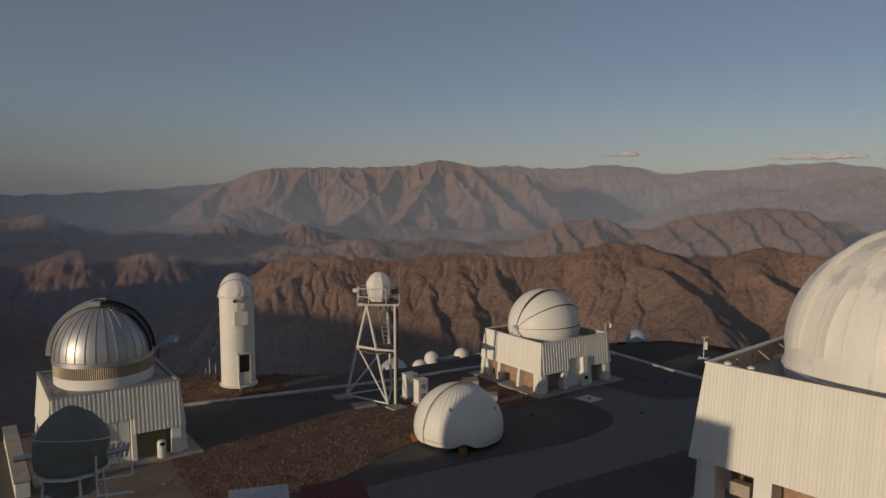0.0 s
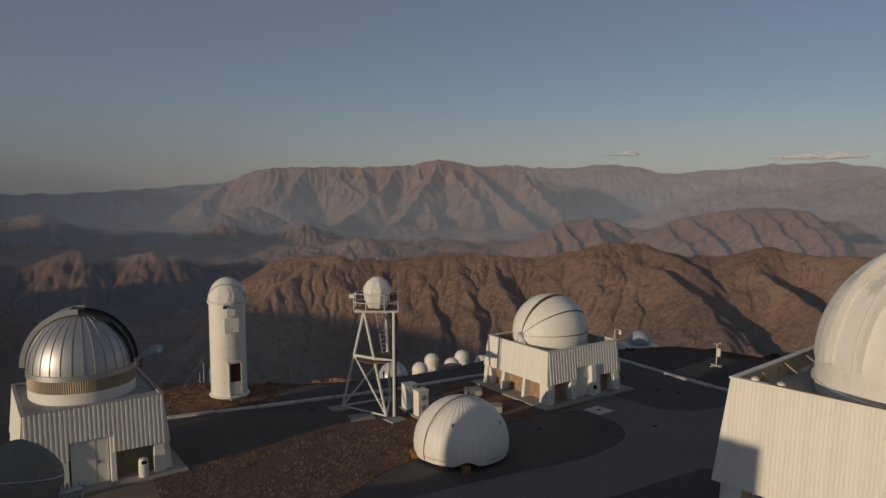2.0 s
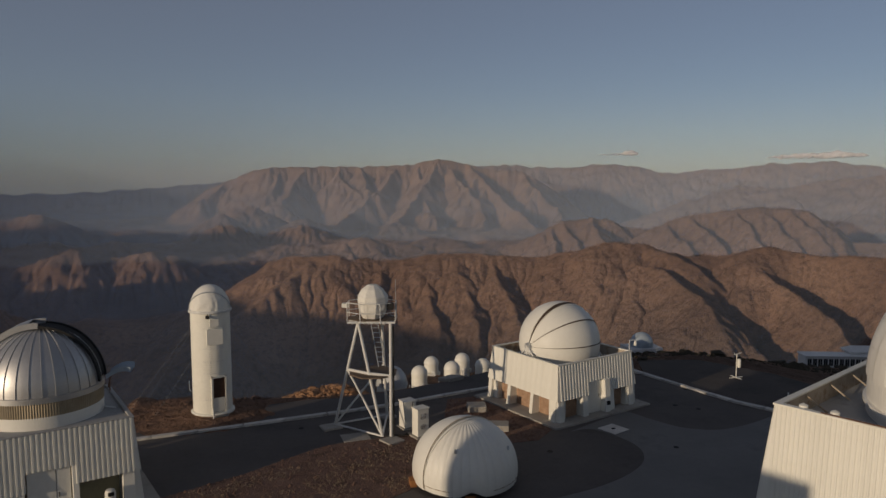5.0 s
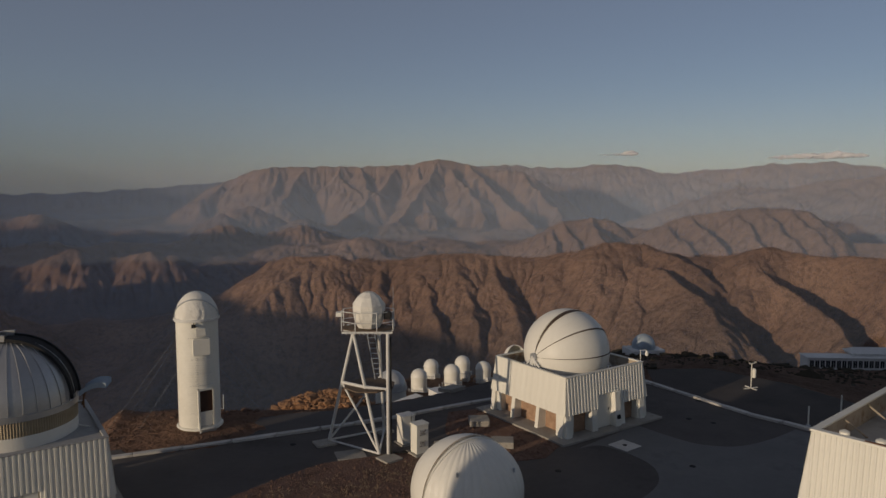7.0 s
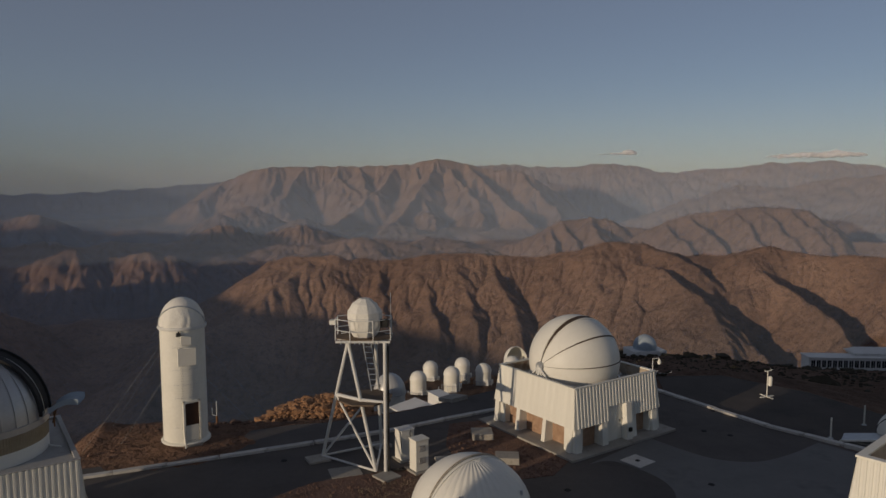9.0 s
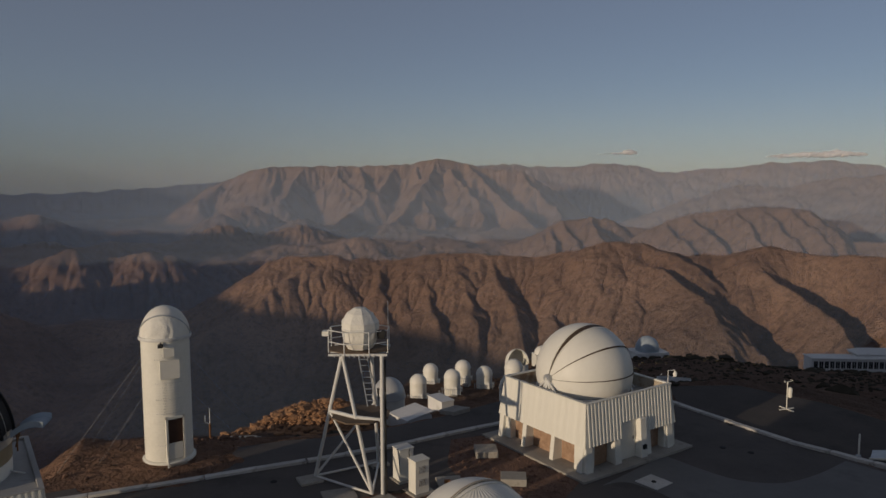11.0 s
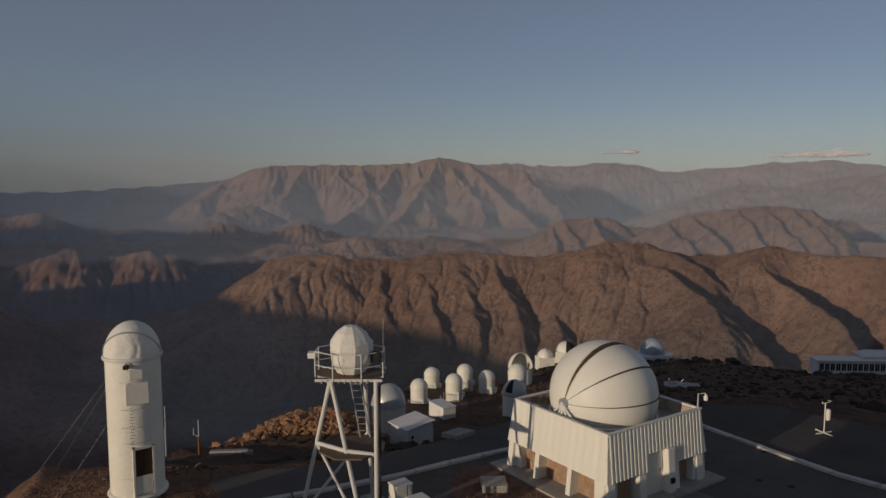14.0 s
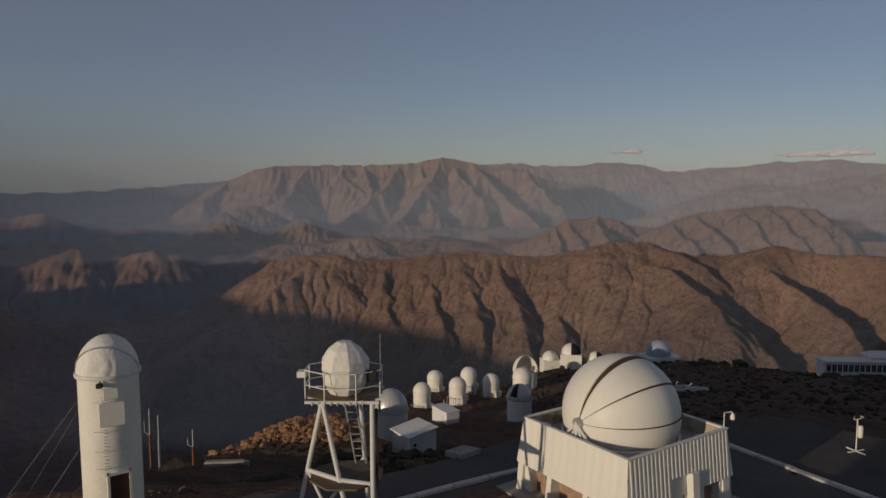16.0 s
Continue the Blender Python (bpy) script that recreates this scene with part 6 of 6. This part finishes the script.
sd = thing("clamshell_dome", "small white dome with a dark seam behind a sloping panel", "dome", pose(24.7, 47.4, 0))
part("wall", turned([(1.3, 0.0), (1.3, 0.5)], 40), WHITE, sd, smooth=True)
part("shell", turned(arc(1.32, 0, 90, 16, 0.5), 48), DOME_WHITE, sd, smooth=True, sharp=180)
bm = bmesh.new()
great_band(bm, pose(0, 0, 0.5, 0, 0, -30), 1.31, 60, 0.04, 0.04)
part("seam", bm, DARK, sd)
panel = thing("sloping_panel", "low sloping grey panel with pale edge trims", "panel", pose(22.6, 47.6, 0, 0, 0, -35))
part("plate", box(-1.0, -0.7, 0.02, 1.0, 0.7, 0.10, 0.01, pose(0, 0, 0.2, 0, -12, 0)), GALV, panel)
part("trim", box(-1.05, -0.75, 0.05, 1.05, -0.68, 0.14, 0.01, pose(0, 0, 0.2, 0, -12, 0)), WHITE, panel)
part("support", box(-0.9, -0.5, 0, 0.9, 0.5, 0.1), CONCRETE, panel)
for x, y in ((21.15, 48.2), (24.2, 50.3)):
    po = thing("marker_post", "thin white marker post at the plateau's edge", "post", pose(x, y, 0), group="marker posts")
    part("post", bar((0, 0, 0), (0, 0, 1.15), 0.045), WHITE, po)
    part("foot", turned([(0.0, 0.04), (0.12, 0.04), (0.14, 0.0)], 12), GALV, po)


# ---- the lower terrace ----
def cylinder_dome(x, y, z, r, wall, label, face=-100, material=DOME_WHITE, fence=True, squash=1.0):
    ob = thing("small_observatory", label, "observatory", pose(x, y, z, 0, 0, face + 90), group="small white observatories")
    part("wall", turned([(r, -1.0), (r, wall)], 40), WHITE, ob, smooth=True)
    part("cap", turned(arc(r + 0.04, 0, 90, 14, wall, squash), 40), material, ob, smooth=True, sharp=180)
    part("eave", turned([(r + 0.02, wall - 0.06), (r + 0.1, wall - 0.04), (r + 0.1, wall + 0.06), (r + 0.02, wall + 0.08)], 40), material, ob, smooth=True)
    bm = bmesh.new()
    great_band(bm, pose(0, 0, wall, 0, 0, 25), r + 0.02, 70, 0.10, 0.06)
    part("shutter_band", bm, material, ob)
    part("door", box(0.25 * r, -r - 0.05, 0.0, 0.25 * r + 0.85, -r + 0.5, 1.75, 0.01), STEEL, ob, "small grey service door")
    part("step", box(0.1 * r, -r - 0.8, -0.6, 0.25 * r + 1.1, -r + 0.2, 0.05), CONCRETE, ob)
    if fence:
        bm = bmesh.new()
        for k in range(6):
            a = radians(-150 + 24 * k)
            rod(bm, ((r + 0.55) * math.cos(a), (r + 0.55) * math.sin(a), -0.8), ((r + 0.55) * math.cos(a), (r + 0.55) * math.sin(a), 1.3), 0.06, 6)
        for k in range(5):
            a, b = radians(-150 + 24 * k), radians(-126 + 24 * k)
            rod(bm, ((r + 0.55) * math.cos(a), (r + 0.55) * math.sin(a), 1.25), ((r + 0.55) * math.cos(b), (r + 0.55) * math.sin(b), 1.25), 0.05, 6)
        part("railing", bm, GALV, ob)
    part("wall_unit", box(r - 0.05, -0.5, 0.4, r + 0.45, 0.4, 1.3, 0.03), WHITE, ob)
    return ob


for x, y, z, top in ((-6.2, 160, -32.5, -27.0), (-3.97, 177, -34.2, -29.2), (1.03, 162, -31.6, -26.5), (3.57, 174, -32.6, -27.6), (8.25, 168, -32.4, -27.4)):
    cylinder_dome(x, y, z, 1.76, top - z - 1.76, "white round hut with a domed cap on the terrace")
cylinder_dome(13.2, 151.5, -30.8, 1.8, 7.4, "tall white round hut with a plain domed cap", fence=False)

s2 = thing("silver_observatory", "round white observatory with a ribbed silver dome and dark slit", "observatory", pose(-9.45, 124.5, -25.9) @ Matrix.Scale(1.1, 4))
part("wall", turned([(2.34, -1.2), (2.34, 4.75)], 40), WHITE, s2, smooth=True)
for i in range(24):
    part("gore", turned(arc(2.42, 0, 89, 10, 4.7, 1.18), 3, 0.6, 14.4), PALE_SILVER, s2, smooth=True, sharp=180).matrix_local = pose(0, 0, 0, 0, 0, 15 * i)
part("inner_shell", turned(arc(2.36, 0, 90, 12, 4.7, 1.18), 40), PALE_SILVER, s2, smooth=True, sharp=180)
part("rim", turned([(2.4, 4.6), (2.5, 4.62), (2.5, 4.8), (2.4, 4.82)], 40), PALE_SILVER, s2, smooth=True)
bm = bmesh.new()
great_band(bm, pose(0, 0, 4.7, 0, 0, 62), 2.5, 108, 0.42, 0.08, a0=60, a1=176)
part("slit", bm, DARK, s2, "dark open slit")
part("window", box(0.5, -2.4, 2.6, 1.0, -2.1, 2.9), DARK, s2)

hut = thing("white_shed", "square white metal shed with a shallow pitched roof", "shed", pose(-5.1, 109.6, -21.0, 0, 0, 38))
part("wall", box(-2.1, -2.1, -1.0, 2.1, 2.1, 2.4, 0.02), FAR_WHITE, hut)
bm = bmesh.new()
pts = [(-2.3, 2.35), (2.3, 2.9), (2.3, 3.02), (-2.3, 2.47)]
a = [bm.verts.new((x, -2.3, z)) for x, z in pts]
b = [bm.verts.new((x, 2.3, z)) for x, z in pts]
bm.faces.new(a[::-1])
bm.faces.new(b)
for i in range(4):
    bm.faces.new((a[i], a[(i + 1) % 4], b[(i + 1) % 4], b[i]))
part("roof", bm, FAR_WHITE, hut, "white sheet roof")
part("gable", box(-2.05, -2.08, 2.3, 2.05, 2.08, 2.5), FAR_WHITE, hut)
part("porthole", bar((-1.3, -2.16, 1.3), (-1.3, -2.05, 1.3), 0.22, 16), DARK, hut, "round dark opening")
part("door", box(-2.16, -1.3, 0.0, -2.05, -0.4, 1.9, 0.01), STEEL, hut)

cont = thing("white_container", "long low white container hut on the terrace", "container", pose(-1.3, 147.8, -31.2, 0, 0, -58) @ Matrix.Scale(1.24, 4))
part("body", box(-2.1, -1.1, -0.6, 2.1, 1.1, 2.3, 0.03), FAR_WHITE, cont)
part("roof", box(-2.2, -1.2, 2.3, 2.2, 1.2, 2.42, 0.02), FAR_WHITE, cont)
part("door", box(0.4, -1.16, -0.4, 1.3, -1.08, 1.6, 0.01), STEEL, cont)
part("vent_pipe", bar((-1.5, 0.6, 2.4), (-1.5, 0.6, 3.1), 0.06), GALV, cont)

s3 = thing("silver_observatory", "round white observatory with a silver cap and open slit", "observatory", pose(12.2, 146.2, -31.0))
part("wall", turned([(2.22, -1.2), (2.22, 5.2)], 40), WHITE, s3, smooth=True)
part("rim", turned([(2.2, 5.1), (2.34, 5.12), (2.34, 5.35), (2.2, 5.4)], 40), BLUE_DOME, s3, smooth=True)
for i in range(24):
    part("gore", turned(arc(2.26, 0, 89, 10, 5.35, 1.1), 3, 0.6, 14.4), PALE_SILVER, s3, smooth=True, sharp=180).matrix_local = pose(0, 0, 0, 0, 0, 15 * i)
part("inner_shell", turned(arc(2.2, 0, 90, 12, 5.35, 1.1), 40), PALE_SILVER, s3, smooth=True, sharp=180)
bm = turned(arc(2.33, 12, 78, 10, 5.35, 1.1), 8, -142, -106)
part("slit", bm, DARK, s3, "dark open slit")

op = thing("open_clamshell", "white clamshell dome standing open with ribs showing inside", "dome", pose(15.9, 172, -30.2, 0, 0, 10))
part("wall", turned([(2.6, -1.0), (2.6, 2.4), (2.5, 2.4)], 40), WHITE, op, smooth=True)
bm = turned(arc(2.75, 0, 90, 14, 2.4, 1.2), 30, -25, 205)
bmesh.ops.solidify(bm, geom=list(bm.faces), thickness=0.06)
part("raised_shell", bm, DOME_WHITE, op, "raised half shell", smooth=True, sharp=60)
for a in (20, 55, 90, 125, 160):
    bm = bmesh.new()
    pr = arc(2.68, 0, 86, 12, 2.4, 1.2)
    for p, q in zip(pr, pr[1:]):
        rod(bm, (p[0] * math.cos(radians(a)), p[0] * math.sin(radians(a)), p[1]), (q[0] * math.cos(radians(a)), q[0] * math.sin(radians(a)), q[1]), 0.05, 6)
    part("rib", bm, STEEL, op)
part("telescope", bar((0, 0, 1.6), (-0.4, -0.5, 3.3), 0.35, 14, 0.4), GALV, op, "grey telescope tube")


def boxy_dome(x, y, z, w, h, label, dark=True, rot=10):
    ob = thing("sliding_roof_hut", label, "observatory", pose(x, y, z, 0, 0, rot), group="huts at the terrace's end")
    part("wall", box(-w, -w * 0.9, -1.0, w, w * 0.9, h, 0.03), WHITE, ob)
    bm = turned(arc(w * 0.95, 0, 90, 10, h), 24, 90, 270)
    bmesh.ops.solidify(bm, geom=list(bm.faces), thickness=0.08)
    part("raised_half", bm, DOME_WHITE, ob, "raised white half shell", smooth=True, sharp=60)
    bm = turned(arc(w * 0.9, 0, 90, 10, h), 24, -90, 90)
    bmesh.ops.solidify(bm, geom=list(bm.faces), thickness=0.06)
    part("other_half", bm, DARK if dark else DOME_WHITE, ob, "dark open half" if dark else "", smooth=True, sharp=60)
    part("door", box(-0.5, -w * 0.9 - 0.05, -0.5, 0.4, -w * 0.9 + 0.1, 1.5, 0.01), STEEL, ob)
    return ob


boxy_dome(27.45, 215, -39.2, 2.45, 2.9, "white hut with a rounded closed roof", dark=False)
boxy_dome(33.3, 215, -38.2, 2.9, 3.6, "white hut with a half-open rounded roof", rot=-12)
boxy_dome(40.2, 215, -38.9, 2.4, 2.4, "white hut with a half-open rounded roof", rot=-8)

blue = thing("blue_dome", "blue-grey metal dome on a low white building", "observatory", pose(65.2, 241, -45.0, 0, 0, 12))
part("wall", box(-5.6, -4.2, -1.5, 5.6, 4.2, 3.3, 0.05), FAR_WHITE, blue, "low white block below the dome")
part("drum", turned([(3.75, 3.3), (3.75, 4.1)], 40), BLUE_DOME, blue, smooth=True)
part("shell", turned(arc(3.8, 0, 90, 14, 4.0, 1.05), 48), BLUE_DOME, blue, "blue-grey metal dome", smooth=True, sharp=180)
for s in (-0.6, 0.6):
    bm = bmesh.new()
    great_band(bm, Matrix.Translation((0, s, 4.0)) @ pose(0, 0, 0, 0, 0, 20), 3.8, 90, 0.08, 0.12)
    part("shutter_rail", bm, BLUE_DOME, blue)
for i in range(3):
    part("window", box(-4.2 + 2.6 * i, -4.25, 0.8, -3.2 + 2.6 * i, -4.15, 2.0), GLASS_DARK, blue)

lodge = thing("long_building", "long low white building with a row of dark windows", "building", pose(188.3, 374.2, -84.4, 0, 0, -3))
part("wall", box(0, 0, -2.0, 52, 9, 5.2, 0.05), FAR_WHITE, lodge)
part("roof", box(-0.5, -0.6, 5.2, 52.5, 9.6, 5.9, 0.05), FAR_WHITE, lodge, "flat white roof slab")
for i in range(18):
    w = part("window", box(1.2 + 2.75 * i, -0.06, 0.6, 3.2 + 2.75 * i, 0.3, 4.2), GLASS_DARK, lodge)
    part("sill", box(1.3 + 2.75 * i, -0.2, 0.4, 3.1 + 2.75 * i, 0.0, 0.6), FAR_WHITE, w)
    part("mullion", box(2.15 + 2.75 * i, -0.12, 0.6, 2.25 + 2.75 * i, 0.05, 4.2), FAR_WHITE, w)
part("upper_block", box(25, 4, 5.9, 52, 14, 7.2, 0.05), FAR_WHITE, lodge, "raised rear block")
bm = bmesh.new()
pts = [(24, 3.4, 7.2), (52, 3.4, 7.2), (52, 9, 9.6), (27, 9, 9.6), (24, 14.6, 7.2), (52, 14.6, 7.2)]
v = [bm.verts.new(p) for p in pts]
bm.faces.new((v[0], v[1], v[2], v[3]))
bm.faces.new((v[3], v[2], v[5], v[4]))
bm.faces.new((v[0], v[3], v[4]))
bm.faces.new((v[1], v[5], v[2]))
bm.faces.new((v[0], v[4], v[5], v[1]))
part("upper_roof", bm, FAR_WHITE, lodge, "low pitched white roof")

for i, (x, y, rot, L) in enumerate(((46.2, 160.5, 10, 1.5), (49.4, 160, -14, 2.0))):
    z = ground_at(x, y)
    sk = thing("open_skip", "white open-topped metal skip with dark contents", "skip", pose(x, y, z, 0, 0, rot), group="white skips on the slope")
    for y0, y1 in ((-1.0, -0.9), (0.9, 1.0)):
        part("side", box(-L, y0, 0, L, y1, 1.1, 0.02), FAR_WHITE, sk)
    for x0, x1 in ((-L, -L + 0.1), (L - 0.1, L)):
        part("end", box(x0, -0.9, 0, x1, 0.9, 1.1, 0.02), FAR_WHITE, sk)
    part("contents", box(-L + 0.1, -0.9, 0.0, L - 0.1, 0.9, 0.6), DARK, sk)
    part("boom", bar((-L, 0, 1.1), (-L + 0.9, 0.3, 1.9), 0.07), FAR_WHITE, sk)

# ---- edge of the plateau: masts, barrier, rocks, scrub ----
def mast_pole(x, y, h, label, rusty, arms=True):
    z = ground_at(x, y) - 0.3
    ob = thing("antenna_mast", label, "mast", pose(x, y, z), group="thin masts at the edge")
    part("pole", bar((0, 0, 0), (0, 0, h * 0.62), 0.11, 10), RUST if rusty else GALV, ob)
    part("whip", bar((0, 0, h * 0.62), (0, 0, h), 0.045, 8), STEEL, ob)
    if arms:
        part("side_arm", bent([(0, 0, h * 0.6), (-0.5, 0, h * 0.66), (-0.5, 0, h * 0.82)], 0.035, 6), STEEL, ob)
    part("foot", box(-0.3, -0.3, -0.2, 0.3, 0.3, 0.15, 0.02), CONCRETE, ob)


mast_pole(-24.9, 85, 4.3, "thin wooden mast with a pale whip aerial", True)
mast_pole(-29.0, 85, 6.6, "rusty mast with a forked aerial at the slope's edge", True)
mast_pole(-28.6, 86, 6.0, "thin lattice mast at the slope's edge", False, False)
z = ground_at(-22.2, 86)
barrier = thing("concrete_barrier", "low grey concrete barrier by the lower road", "barrier", pose(-22.2, 86, z, 0, 0, 4))
part("body", box(-1.9, -0.3, -0.5, 1.9, 0.3, 0.5, 0.06, taper=0.15), CONCRETE, barrier)
part("end_cap", box(1.9, -0.25, -0.5, 2.3, 0.25, 0.4, 0.05), CONCRETE, barrier)


def scatter(name, label, category, count, place, size, material, seed, spike=0.0, flat=0.7):
    """Loose rocks or low scrub, past counting, as one mesh."""
    rng = random.Random(seed)
    base = bmesh.new()
    bmesh.ops.create_icosphere(base, subdivisions=1, radius=1.0)
    base.verts.ensure_lookup_table()
    bv = [v.co.copy() for v in base.verts]
    bf = [[v.index for v in f.verts] for f in base.faces]
    base.free()
    verts, faces = [], []
    spots = [place(rng) for _ in range(count)]
    zs = land_height(np.array([s[0] for s in spots]), np.array([s[1] for s in spots]))
    for (x, y), z in zip(spots, zs):
        s = rng.uniform(*size) * (1 + 1.2 * (rng.random() < 0.08))
        a = rng.uniform(0, 6.28)
        c, d = math.cos(a), math.sin(a)
        k0 = len(verts)
        sx, sy, sz = s * rng.uniform(0.7, 1.4), s * rng.uniform(0.7, 1.2), s * rng.uniform(0.6, 1.0) * flat
        for p in bv:
            j = 1 + rng.uniform(-0.28, 0.28 + spike)
            px, py, pz = p.x * sx * j, p.y * sy * j, p.z * sz * j
            verts.append((x + c * px - d * py, y + d * px + c * py, z + pz + sz * 0.35))
        faces += [[k0 + i for i in f] for f in bf]
    me = bpy.data.meshes.new(name)
    me.from_pydata(verts, [], faces)
    me.materials.append(material)
    return tagged(new(name, me), label, category, kind="stuff")


scatter("rocks", "heap of broken ochre rock at the terrace's edge", "rocks", 5000, lambda r: (r.uniform(-31, -9), r.gauss(109, 4.0)), (0.08, 0.34), ROCK, 21)
scatter("rocks", "loose rocks along the crumbling edge behind the tower", "rocks", 90, lambda r: (lambda x: (x, np.interp(x, (-26, -19, -13, -7), (33, 45.2, 50.4, 53.4)) + r.gauss(0.3, 0.7)))(r.uniform(-24, -11)), (0.04, 0.14), PEBBLE, 22)
scatter("rocks", "scattered rocks near the far huts", "rocks", 160, lambda r: (r.gauss(8, 3), r.gauss(176, 3)), (0.1, 0.5), ROCK, 24)
scatter("scrub", "low dark scrub on the slope beyond the plateau", "scrub", 4200, lambda r: (r.uniform(16, 150), r.uniform(66, 240)), (0.1, 0.42), BUSH, 23, 0.5, 0.8)
scatter("scrub", "low dark scrub along the terrace's bank", "scrub", 420, lambda r: (r.uniform(-14, 16), r.uniform(60, 108)), (0.15, 0.55), BUSH, 25, 0.5, 0.8)
scatter("scrub", "far scrub along the ridge", "scrub", 900, lambda r: (lambda t: (60 + 150 * t + r.gauss(0, 26), 230 + 140 * t))(r.random()), (0.4, 1.3), BUSH, 26, 0.5, 0.7)


# a plain building added behind the camera's way, never in view, whose long shade falls on the large building and the
# clamshell
shade = thing("shade_building", "tall plain white building out of view, added for its shade", "building", pose(-23.1, 4.6, 0, 0, 0, 133.0))
part("wall", box(-6.9, -3.0, -0.2, 6.9, 3.0, 9.35, 0.05), WHITE, shade)
part("roof", box(-6.9, -3.0, 9.35, 6.9, 3.0, 9.55, 0.03), ROOF_DECK, shade, "flat grey roof")
# dome added out of view so that the covered telescope stands in shade
part("roof_dome", turned([(2.3, 9.5), (2.3, 10.3)] + arc(2.3, 4, 90, 12, 10.3, 0.6), 40), DOME_WHITE, shade, "small unseen white dome added to shade the covered telescope", smooth=True).matrix_local = pose(-0.4, 0, 0)
